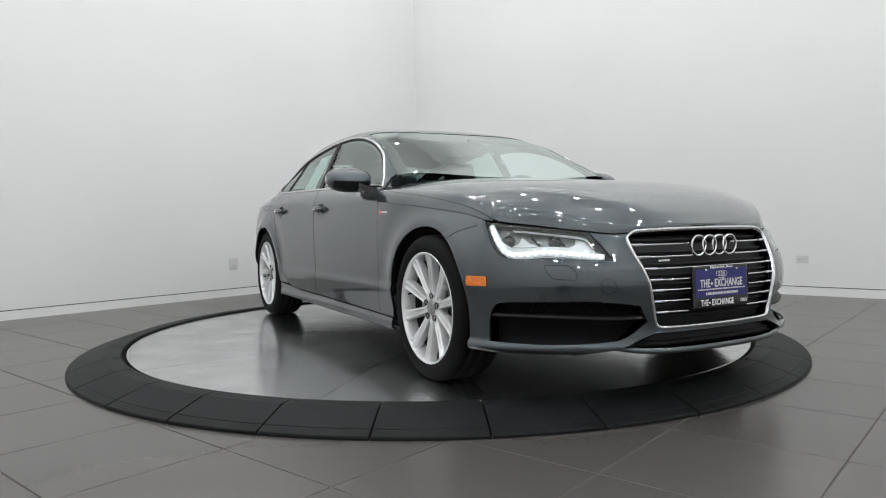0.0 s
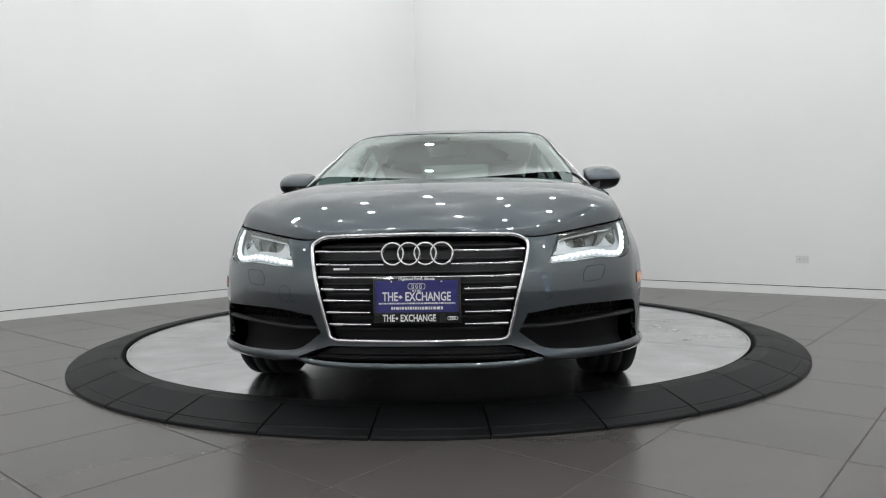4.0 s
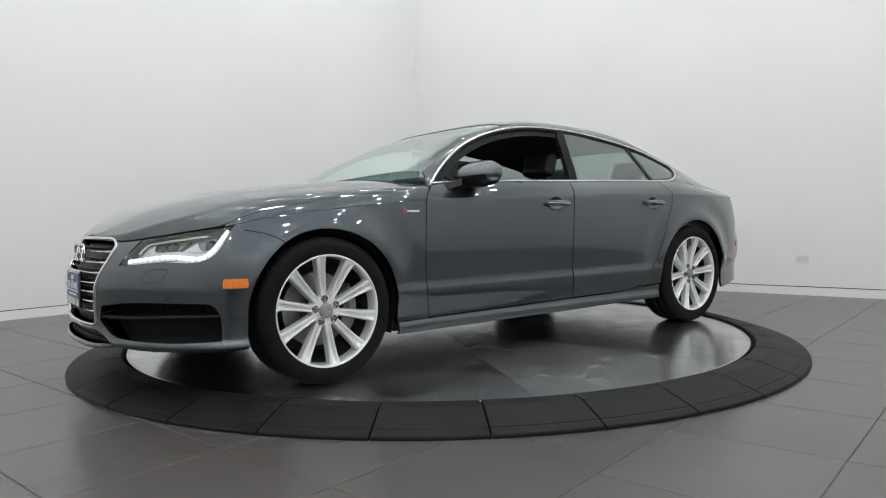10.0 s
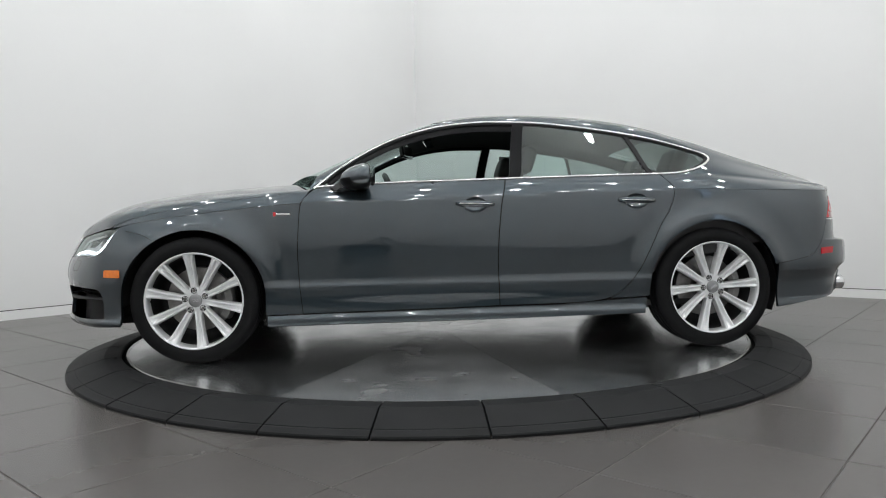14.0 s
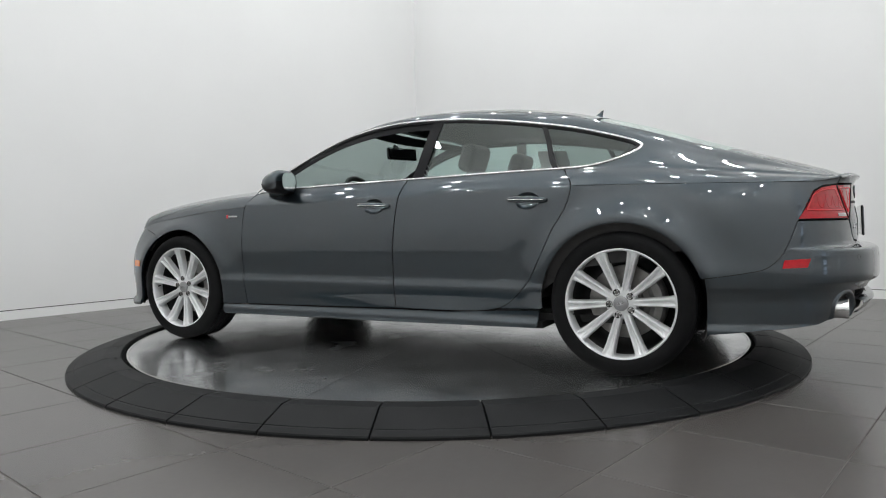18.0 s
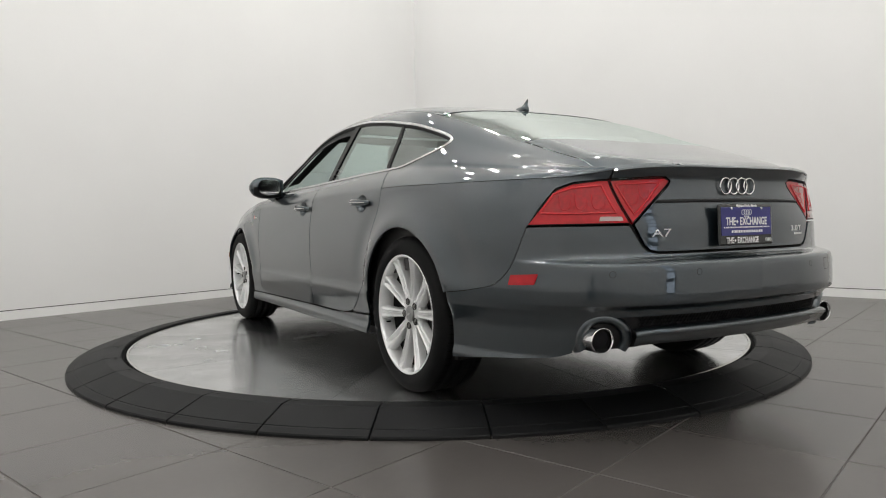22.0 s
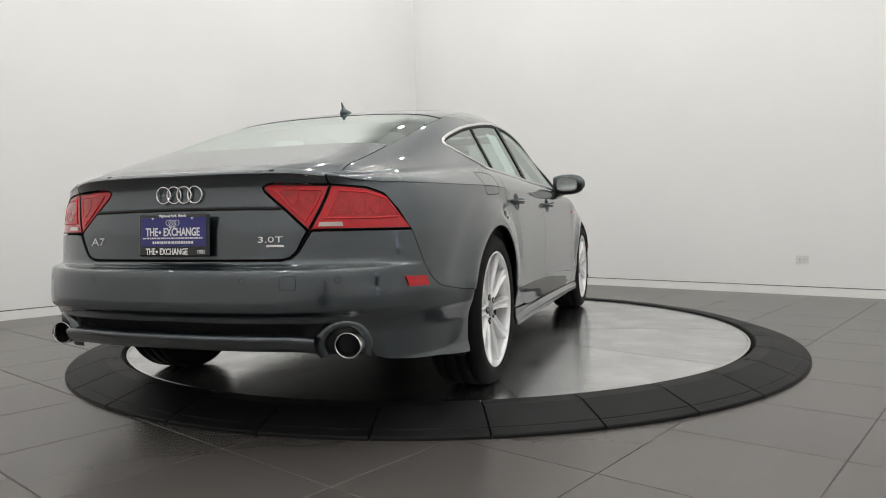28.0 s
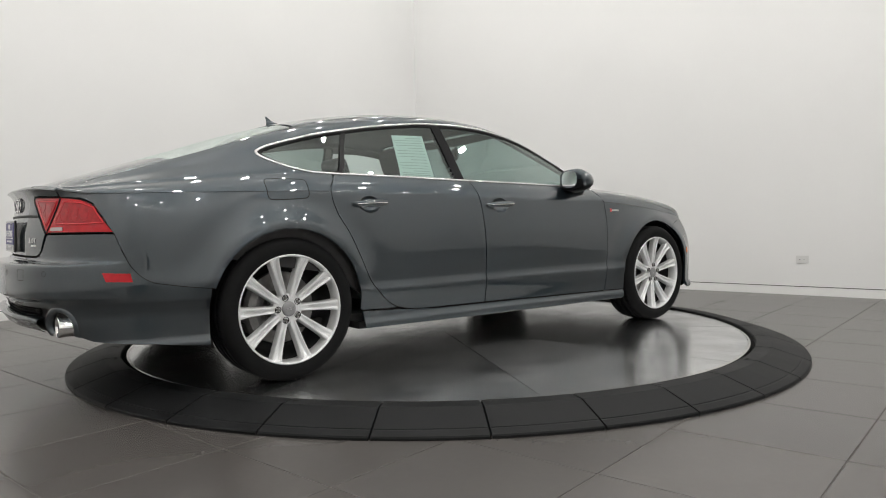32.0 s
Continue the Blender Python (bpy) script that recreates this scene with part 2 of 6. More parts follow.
def boxes(name, material, parent, *bs, label=""):
    bm = bmesh.new()
    for b in bs:
        box(bm, *b)
    return part(name, bm, material, parent, label)


def lathe(bm, prof, n=48, axis="z", centre=(0, 0, 0), closed=False):
    """Turns a profile of (radius, height) about an axis."""
    rings = []
    for r, h in prof:
        row = []
        for i in range(n):
            a = 2 * math.pi * i / n
            c, s = r * math.cos(a), r * math.sin(a)
            p = {"z": (c, s, h), "y": (c, h, s), "x": (h, c, s)}[axis]
            row.append(bm.verts.new((p[0] + centre[0], p[1] + centre[1], p[2] + centre[2])))
        rings.append(row)
    pairs = list(zip(rings[:-1], rings[1:])) + ([(rings[-1], rings[0])] if closed else [])
    for a, b in pairs:
        for i in range(n):
            j = (i + 1) % n
            bm.faces.new((a[i], a[j], b[j], b[i]))
    return rings


# ---- the room ----
def build_room():
    th = 0.2
    z0, z1 = FLOOR, CEIL
    bh = 0.083     # baseboard
    gap = 0.008
    def wall(name, bs, material, label):
        ob = boxes(name, material, None, *bs)
        ob.matrix_world = ROOM
        return tagged(ob, label, "wall", kind="structure")
    lo = z0 + bh + gap
    wall("wall_north", [(U0, U1 + th, V1, V1 + th, lo, z1)], M_WALL, "smooth white painted showroom wall")
    wall("wall_east", [(U1, U1 + th, V0, V1, lo, z1)], M_WALL, "smooth white painted showroom wall")
    w0, w1, wz = -1.48, -1.02, 3.4
    wall("wall_south", [(U0 - th, w0, V0 - th, V0, z0, z1), (w1, U1 + th, V0 - th, V0, z0, z1), (w0, w1, V0 - th, V0, wz, z1)], M_BACK, "plain grey wall that closes the showroom")
    wall("wall_west", [(U0 - th, U0, V0, V1 + th, z0, z1)], M_BACK, "plain grey wall that closes the showroom")
    win = new("window_1")
    win.matrix_world = ROOM
    tagged(win, "tall glazed panel with dark cross bars and daylight outside", "window", kind="structure")
    boxes("daylight_backdrop", M_SKYGLOW, win, (w0 - 0.3, w1 + 0.3, V0 - 0.9, V0 - 0.85, z0, wz + 0.3))
    boxes("window_frame", M_GAP, win, (w0, w0 + 0.03, V0 - 0.15, V0 - 0.05, z0, wz), (w1 - 0.03, w1, V0 - 0.15, V0 - 0.05, z0, wz))
    for k in range(9):
        zz = z0 + (wz - z0) * k / 8
        boxes("glazing_bar", M_GAP, win, (w0 + 0.03, w1 - 0.03, V0 - 0.14, V0 - 0.06, zz - 0.05, zz + 0.05))
    for nm, bs, gs in (("baseboard_north", (U0, U1 + th, V1 + 0.002, V1 + th, z0, z0 + bh), (U0, U1 + th, V1 + 0.014, V1 + th, z0 + bh, lo)),
                       ("baseboard_east", (U1 + 0.002, U1 + th, V0, V1, z0, z0 + bh), (U1 + 0.014, U1 + th, V0, V1, z0 + bh, lo))):
        b = boxes(nm, M_BASE, None, bs)
        b.matrix_world = ROOM
        tagged(b, "flush white baseboard under a dark shadow gap", "baseboard", kind="structure")
        boxes("shadow_gap", M_GAP, b, gs)
    c = boxes("ceiling", M_CEIL, None, (U0 - th, U1 + th, V0 - th, V1 + th, z1, z1 + 0.2))
    c.matrix_world = ROOM
    tagged(c, "pale painted ceiling with hanging lamps", "ceiling", kind="structure")
    f = boxes("floor", M_GROUT, None, (U0 - th, U1 + th, V0 - th, V1 + th, z0 - 0.3, z0 - 0.003))
    f.matrix_world = ROOM
    tagged(f, "floor of large matt grey-brown stone tiles", "floor", kind="structure")
    return f


floor = build_room()


def build_pendants():
    first = None
    for u, v in LAMPS:
        at = Matrix.Translation(room_pt(u, v, LAMP_Z))
        if first is None:
            e = new("pendant_lamp")
            bm = bmesh.new()
            lathe(bm, [(0.0, 0.10), (0.018, 0.10), (0.024, 0.085), (0.026, 0.066), (0.0, 0.066)], 20)
            part("socket", bm, M_WHITEMETAL, e, smooth=True)
            bm = bmesh.new()
            pipe_rod = [(0.004, 0.10), (0.004, CEIL - LAMP_Z - 0.012)]
            lathe(bm, pipe_rod, 10)
            part("rod", bm, M_WHITEMETAL, e)
            bm = bmesh.new()
            lathe(bm, [(0.0, CEIL - LAMP_Z - 0.02), (0.045, CEIL - LAMP_Z - 0.02), (0.05, CEIL - LAMP_Z - 0.002), (0.0, CEIL - LAMP_Z - 0.002)], 20)
            part("ceiling_rose", bm, M_WHITEMETAL, e)
            tagged(e, "small white pendant lamp with a bare glowing bulb", "pendant lamp", "ceiling pendants")
            e.matrix_world = at
            first = e
        else:
            copy_thing(first, at)


build_pendants()
place_lamps()


def build_outlets():
    def outlet(name, label, m, w, h):
        e = new(name)
        boxes("cover_plate", M_OUTLET, e, (-w / 2, w / 2, -0.006, 0, -h / 2, h / 2))
        for dx, dz in ((-0.02, 0), (0.02, 0)) if w > h * 1.2 else ((0, -0.025), (0, 0.025)):
            bm = bmesh.new()
            lathe(bm, [(0.013, -0.0075), (0.014, -0.006)], 16, "y", (dx, 0, dz))
            bm.faces.new([v for v in bm.verts if v.co.y < -0.007])
            part("socket", bm, M_OUTLET, e)
            boxes("slot", M_BOLT, e, (dx - 0.006, dx - 0.003, -0.0082, -0.0074, dz - 0.004, dz + 0.004), (dx + 0.003, dx + 0.006, -0.0082, -0.0074, dz - 0.004, dz + 0.004))
        e.matrix_world = m
        return tagged(e, label, "wall outlet")
    east = ROOM @ Matrix.Translation((U1, -1.43, 0.30)) @ Matrix.Rotation(radians(-90), 4, "Z")
    outlet("wall_outlet", "white horizontal power outlet on the white wall", east, 0.117, 0.075)
    north = ROOM @ Matrix.Translation((0.82, V1, 0.31))
    outlet("wall_outlet", "white upright power outlet on the white wall", north, 0.115, 0.125)
    e = new("wall_spigot")
    bm = bmesh.new()
    lathe(bm, [(0.0, 0.0), (0.022, 0.0), (0.022, -0.006), (0.008, -0.008), (0.008, -0.03), (0.0, -0.03)], 16, "y")
    part("stem", bm, M_GAP, e, smooth=True)
    boxes("knob", M_GAP, e, (-0.03, 0.03, -0.045, -0.03, -0.008, 0.008))
    e.matrix_world = ROOM @ Matrix.Translation((1.21, V1, 0.33))
    tagged(e, "small dark fitting on the white wall", "wall fitting")


build_outlets()



def build_stand():
    """Dark tripod and padded bag added out of view behind the camera, to make a dark patch mirrored in the car's doors.
    """
    e = new("camera_tripod")
    for k in range(3):
        a = radians(90 + 120 * k)
        bm = bmesh.new()
        for t0, t1, r in ((0.0, 0.55, 0.016), (0.5, 1.0, 0.011)):
            p = [Vector((0.04 + 0.40 * t, 0, 0.70 - 0.70 * t)) for t in (t0, t1)]
            d = (p[1] - p[0]).normalized()
            q = d.orthogonal().normalized()
            w = d.cross(q)
            ring = [[bm.verts.new(c + (q * math.cos(x) + w * math.sin(x)) * r) for x in [math.pi * i / 5 for i in range(10)]] for c in p]
            for i in range(10):
                bm.faces.new((ring[0][i], ring[0][(i + 1) % 10], ring[1][(i + 1) % 10], ring[1][i]))
        bmesh.ops.transform(bm, matrix=Matrix.Rotation(a, 4, "Z"), verts=bm.verts)
        part("leg", bm, M_RUBBER, e)
    bm = bmesh.new()
    lathe(bm, [(0.0, 0.45), (0.018, 0.45), (0.018, 0.68), (0.06, 0.69), (0.065, 0.73), (0.03, 0.75), (0.03, 0.79), (0.0, 0.79)], 20)
    part("column", bm, M_RUBBER, e)
    e.matrix_world = Matrix.Translation((0.03, -5.38, FLOOR))
    tagged(e, "black three-legged tripod, added unseen to make a dark reflection", "tripod")
    # added bag shape, unseen; only widens the dark reflection
    bm = bmesh.new()
    rnd = random.Random(3)
    bmesh.ops.create_icosphere(bm, subdivisions=3, radius=1.0)
    for v in bm.verts:
        c = v.co
        k = 1 + 0.06 * math.sin(5 * c.x + 2) * math.cos(4 * c.y) + rnd.uniform(-0.01, 0.01)
        v.co = Vector((0.30 * k * math.copysign(abs(c.x) ** 0.7, c.x), 0.16 * k * math.copysign(abs(c.y) ** 0.7, c.y), max(0.0, 0.19 + 0.20 * k * math.copysign(abs(c.z) ** 0.75, c.z))))
    bag = part("added_bag", bm, M_RUBBER, None, smooth=True)
    bag.matrix_world = Matrix.Translation((-0.12, -5.95, FLOOR))
    tagged(bag, "black bag shape on the floor, added unseen to make a dark reflection", "bag")


build_stand()

# ---- the turntable ----
DISC_R = 2.012


def build_ring():
    """Fixed rubber ring of bolted ramp segments round the steel disc."""
    e = new("turntable_ring")
    n, r0, r1 = 32, 2.036, 2.323
    step = 2 * math.pi / n
    half = step / 2 - 0.0019
    prof = [(r0, FLOOR), (r0, 0.006), (r0 + 0.006, 0.0125), (r0 + 0.09, 0.012), (r1 - 0.05, FLOOR + 0.0315), (r1 - 0.048, FLOOR + 0.0285), (r1 - 0.042, FLOOR + 0.0275), (r1 - 0.04, FLOOR + 0.0280), (r1 - 0.016, FLOOR + 0.020), (r1 - 0.004, FLOOR + 0.016), (r1, FLOOR + 0.010), (r1, FLOOR)]
    bm = bmesh.new()
    k = 5
    cols = []
    for i in range(k):
        a = -half + 2 * half * i / (k - 1)
        cols.append([bm.verts.new((r * math.cos(a), r * math.sin(a), z)) for r, z in prof])
    for p, q in zip(cols[:-1], cols[1:]):
        for i in range(len(prof) - 1):
            bm.faces.new((p[i], p[i + 1], q[i + 1], q[i]))
        bm.faces.new((p[-1], p[0], q[0], q[-1]))
    bm.faces.new(cols[0][::-1])
    bm.faces.new(cols[-1])
    bmesh.ops.recalc_face_normals(bm, faces=bm.faces)
    seg = mesh_of("ring_segment", bm, M_RUBBER)
    bm = bmesh.new()
    lathe(bm, [(0.0125, -0.002), (0.0125, 0.0015), (0.009, 0.0025)], 12)
    bm.faces.new([v for v in bm.verts if v.co.z > 0.002])
    bolt = mesh_of("bolt", bm, M_BOLT)
    for i in range(n):
        a = radians(-85.4) + (i + 0.5) * step
        s = new("ring_segment", seg)
        s.parent, s.rotation_euler = e, (0, 0, a)
        for da in (-half * 0.86,):
            b = new("bolt", bolt)
            b.parent = s
            b.location = ((r0 + 0.035) * math.cos(da), (r0 + 0.035) * math.sin(da), 0.0125)
    bm = bmesh.new()
    lathe(bm, [(2.018, FLOOR), (r1 - 0.04, FLOOR), (r1 - 0.04, FLOOR + 0.006), (2.034, -0.012), (2.018, -0.02)], 96, closed=True)
    part("ring_bed", bm, M_GAP, e)
    tagged(e, "wide black rubber ramp ring of bolted segments round the turntable", "turntable ring")
    return e


def build_disc():
    e = new("turntable_disc")
    n = 10
    step = 2 * math.pi / n
    g = 0.0021
    bm = bmesh.new()
    r0, r1 = 0.16, DISC_R - 0.016
    k, m = 13, 9
    grid = []
    for j in range(m):
        r = r0 + (r1 - r0) * j / (m - 1)
        h = step / 2 - g / r
        grid.append([bm.verts.new((r * math.cos(-h + 2 * h * i / (k - 1)), r * math.sin(-h + 2 * h * i / (k - 1)), 0)) for i in range(k)])
    for a, b in zip(grid[:-1], grid[1:]):
        for i in range(k - 1):
            bm.faces.new((a[i], b[i], b[i + 1], a[i + 1]))
    ret = bmesh.ops.extrude_face_region(bm, geom=bm.faces[:])
    for v in ret["geom"]:
        if isinstance(v, bmesh.types.BMVert):
            v.co.z -= 0.012
    bmesh.ops.recalc_face_normals(bm, faces=bm.faces)
    plate = mesh_of("steel_plate", bm, M_STEEL)
    for i in range(n):
        s = new("steel_plate", plate)
        s.parent, s.rotation_euler = e, (0, 0, radians(29 + 18) + i * step)
    bm = bmesh.new()
    ring = lathe(bm, [(0.158, -0.012), (0.158, 0.0)], 48)
    bm.faces.new(ring[1])
    part("hub_plate", bm, M_STEEL, e)
    bm = bmesh.new()
    lathe(bm, [(DISC_R - 0.0145, -0.012), (DISC_R - 0.0145, 0.001), (DISC_R - 0.002, 0.001), (DISC_R, -0.002), (DISC_R, -0.03), (DISC_R - 0.0145, -0.03)], 160, closed=True)
    part("rim_band", bm, M_TRIMSTEEL, e, "bright polished steel edge band")
    bm = bmesh.new()
    ring = lathe(bm, [(DISC_R - 0.02, -0.0125), (DISC_R - 0.02, FLOOR)], 96)
    bm.faces.new(ring[0])
    part("deck", bm, M_GAP, e)
    return tagged(e, "round brushed steel turntable top of radial plates", "turntable")


ring = build_ring()
disc = build_disc()
# ---- the car's skin: smooth surfaces from a few section curves (x forward, y left, z up, origin under the middle of the wheelbase) ----
CAR_X, CAR_Y = -0.0575, 0.1075


def curve(*pts):
    """Smooth curve through (x, value) points, flat at the overshoots (monotone cubic)."""
    p = sorted(pts)
    x, y = np.array([q[0] for q in p], float), np.array([q[1] for q in p], float)
    h, d = np.diff(x), np.diff(y) / np.diff(x)
    m = np.zeros(len(x))
    m[0], m[-1] = d[0], d[-1]
    for i in range(1, len(x) - 1):
        if d[i - 1] * d[i] > 0:
            w1, w2 = 2 * h[i] + h[i - 1], h[i] + 2 * h[i - 1]
            m[i] = (w1 + w2) / (w1 / d[i - 1] + w2 / d[i])

    def f(t):
        t = np.clip(np.asarray(t, float), x[0], x[-1])
        k = np.clip(np.searchsorted(x, t) - 1, 0, len(x) - 2)
        s = (t - x[k]) / h[k]
        return ((1 + 2 * s) * (1 - s) ** 2 * y[k] + s * (1 - s) ** 2 * h[k] * m[k] + s * s * (3 - 2 * s) * y[k + 1] + s * s * (s - 1) * h[k] * m[k + 1])
    return f


def spline2(pts, n=40, closed=False, corners=()):
    """Catmull-Rom line through 2D points; the points numbered in corners stay sharp."""
    p = np.array(pts, float)
    k = len(p)
    out = []
    for i in range(k if closed else k - 1):
        a, b = p[i], p[(i + 1) % k]
        i0, i3 = i - 1, i + 2
        pa = p[i0 % k] if (closed or i0 >= 0) and i not in corners else 2 * a - b
        pb = p[i3 % k] if (closed or i3 < k) and (i + 1) % k not in corners else 2 * b - a
        L = np.linalg.norm(b - a)
        if L < 1e-9:
            continue
        ta = (b - pa) * min(1.0, 2 * L / max(np.linalg.norm(b - pa), 1e-9)) / 2
        tb = (pb - a) * min(1.0, 2 * L / max(np.linalg.norm(pb - a), 1e-9)) / 2
        m = max(1, int(math.ceil(L / (1.0 / n))))
        for j in range(m):
            s = j / m
            out.append((1 + 2 * s) * (1 - s) ** 2 * a + s * (1 - s) ** 2 * ta + s * s * (3 - 2 * s) * b + s * s * (s - 1) * tb)
    if not closed:
        out.append(p[-1])
    return np.array(out)


def sstep(a, b, x):
    t = np.clip((np.asarray(x, float) - a) / (b - a), 0, 1)
    return t * t * (3 - 2 * t)


# plan of the body at bumper height, from the nose's middle along the left side to the tail's middle
PLAN = spline2([(2.362, 0), (2.357, 0.15), (2.34, 0.30), (2.295, 0.45), (2.215, 0.60), (2.115, 0.735), (2.0, 0.845), (1.9, 0.898), (1.75, 0.930),
                (1.5, 0.944), (1.2, 0.938), (0.8, 0.925), (0.2, 0.921), (-0.5, 0.924), (-1.0, 0.934), (-1.45, 0.945), (-1.75, 0.928), (-2.0, 0.885),
                (-2.2, 0.822), (-2.35, 0.735), (-2.45, 0.62), (-2.51, 0.48), (-2.548, 0.28), (-2.56, 0.0)], 100)
PLAN_S = np.concatenate([[0], np.cumsum(np.hypot(*np.diff(PLAN, axis=0).T))])
S_END = float(PLAN_S[-1])


def s_x(x):
    """Way along the plan to where its x is reached (the flanks)."""
    return float(np.interp(-x, -PLAN[:, 0], PLAN_S))


def s_y(y, rear=False):
    """Way along the plan to where its y is reached on the nose (or the tail)."""
    half = len(PLAN) // 2
    if rear:
        return float(np.interp(y, PLAN[half:, 1][::-1], PLAN_S[half:][::-1]))
    return float(np.interp(y, PLAN[:half, 1], PLAN_S[:half]))


DXF = curve((0.18, -0.05), (0.205, 0.0), (0.235, 0.013), (0.27, 0.003), (0.31, 0.0), (0.40, 0.010), (0.48, 0.016), (0.54, 0.004), (0.60, -0.022), (0.66, -0.052), (0.70, -0.078), (0.73, -0.11), (0.78, -0.18))
DXR = curve((0.18, 0.14), (0.26, 0.085), (0.33, 0.060), (0.40, 0.052), (0.432, 0.036), (0.446, 0.014), (0.454, 0.003), (0.48, 0.0), (0.54, 0.001), (0.575, 0.003), (0.588, 0.006), (0.594, 0.010), (0.599, 0.022), (0.603, 0.048), (0.608, 0.076), (0.616, 0.086), (0.635, 0.089), (0.72, 0.092), (0.80, 0.105), (0.88, 0.115), (0.915, 0.100), (0.94, 0.085), (1.0, 0.085))
DY_DOOR = curve((0.17, -0.05), (0.190, -0.026), (0.197, -0.010), (0.222, -0.008), (0.234, -0.0092), (0.243, -0.013), (0.258, -0.0175), (0.30, -0.015), (0.36, -0.008), (0.405, -0.004), (0.44, -0.010), (0.50, -0.0075), (0.55, -0.005), (0.60, -0.003), (0.66, -0.002), (0.75, -0.006), (0.83, -0.013), (0.90, -0.022), (1.0, -0.05))
DY_FRONT = curve((0.17, -0.05), (0.205, -0.004), (0.222, 0.014), (0.242, 0.012), (0.262, -0.001), (0.30, -0.002), (0.50, 0.0), (0.58, -0.006), (0.65, -0.022), (0.70, -0.040), (0.75, -0.062), (0.80, -0.09), (0.9, -0.13))
DY_REAR = curve((0.17, -0.040), (0.212, -0.008), (0.235, -0.006), (0.27, -0.014), (0.36, -0.014), (0.41, -0.006), (0.435, 0.001), (0.50, 0.004), (0.56, 0.0), (0.70, -0.006), (0.80, -0.018), (0.90, -0.045), (1.0, -0.09))
ARCH_F, ARCH_R, ARCH_RAD = (1.457, 0.345), (-1.457, 0.345), 0.383


def belt(s, z):
    """Lower skin all round the car: s metres along the plan (positive on the left side), height z."""
    s, z = np.asarray(s, float), np.asarray(z, float)
    a = np.abs(s)
    x, y = np.interp(a, PLAN_S, PLAN[:, 0]), np.interp(a, PLAN_S, PLAN[:, 1])
    bf, br = sstep(0.95, 1.85, x), sstep(-1.0, -1.95, x)
    dy = DY_DOOR(z) * (1 - bf) * (1 - br) + DY_FRONT(z) * bf + DY_REAR(z) * br
    for arch, lift in ((ARCH_F, 0.010), (ARCH_R, 0.014)):
        r = np.hypot(x - arch[0], z - arch[1])
        dy = dy + lift * np.exp(-((r - 0.405) / 0.05) ** 2) * sstep(0.30, 0.52, z) - 0.35 * lift * np.exp(-((r - 0.53) / 0.06) ** 2) * sstep(0.40, 0.62, z) * sstep(0.93, 0.86, z)
    x2 = x + sstep(1.75, 2.33, x) * DXF(z) + sstep(-2.12, -2.53, x) * DXR(z)
    y2 = y + dy * sstep(0.25, 0.8, y)
    return np.stack([x2, np.sign(s) * y2, z], -1)


S_TAB = np.linspace(0, S_END, 800)


def side_low(x, z):
    """y of the lower flank at (x, z), |x| below about 2.1."""
    a = np.interp(-np.asarray(x, float), -PLAN[:, 0], PLAN_S)
    return belt(a, z)[..., 1]


# cubic B-spline, clamped, nine controls
def basis(n, m=161, deg=3):
    kn = np.concatenate([[0] * deg, np.linspace(0, 1, n - deg + 1), [1] * deg])
    t = np.linspace(0, 1 - 1e-9, m)
    B = [((kn[i] <= t) & (t < kn[i + 1])).astype(float) for i in range(len(kn) - 1)]
    for d in range(1, deg + 1):
        nb = []
        for i in range(len(B) - 1):
            a = (t - kn[i]) / (kn[i + d] - kn[i]) * B[i] if kn[i + d] > kn[i] else 0
            b = (kn[i + d + 1] - t) / (kn[i + d + 1] - kn[i + 1]) * B[i + 1] if kn[i + d + 1] > kn[i + 1] else 0
            nb.append(a + b)
        B = nb
    return np.array(B).T


# cabin: roof line, roof rail, belt line, shoulder crease
ZC = curve((1.06, 0.985), (0.95, 1.022), (0.85, 1.062), (0.7, 1.128), (0.5, 1.218), (0.35, 1.284), (0.17, 1.350), (0.0, 1.392), (-0.2, 1.413), (-0.4, 1.416), (-0.7, 1.402), (-1.0, 1.366), (-1.4, 1.275), (-1.8, 1.145), (-2.15, 1.030), (-2.3, 0.982), (-2.4, 0.952), (-2.47, 0.938))
YR = curve((1.06, 0.80), (0.85, 0.79), (0.7, 0.765), (0.5, 0.715), (0.35, 0.685), (0.17, 0.660), (0.0, 0.645), (-0.3, 0.638), (-0.7, 0.640), (-1.05, 0.648), (-1.4, 0.643), (-1.8, 0.635), (-2.15, 0.605), (-2.3, 0.575), (-2.36, 0.505), (-2.41, 0.41), (-2.47, 0.20))
ZR = curve((1.06, 0.955), (0.85, 0.99), (0.7, 1.062), (0.5, 1.168), (0.35, 1.240), (0.17, 1.302), (0.0, 1.336), (-0.3, 1.354), (-0.7, 1.340), (-1.05, 1.294), (-1.4, 1.203), (-1.8, 1.078), (-2.15, 0.985), (-2.3, 0.950), (-2.4, 0.936), (-2.47, 0.930))
YB = curve((1.06, 0.845), (0.85, 0.838), (0.0, 0.826), (-1.0, 0.832), (-1.35, 0.828), (-1.6, 0.805), (-1.9, 0.765), (-2.2, 0.705), (-2.3, 0.645), (-2.36, 0.56), (-2.41, 0.46), (-2.47, 0.25))
ZB = curve((1.06, 0.93), (0.85, 0.950), (0.35, 0.974), (-0.31, 0.988), (-1.0, 1.001), (-1.35, 1.004), (-1.6, 0.988), (-1.9, 0.958), (-2.2, 0.930), (-2.47, 0.912))
ZS = curve((1.06, 0.868), (0.6, 0.877), (0.0, 0.886), (-0.6, 0.902), (-1.25, 0.911), (-1.9, 0.901), (-2.2, 0.897), (-2.47, 0.897))
BC = basis(11)


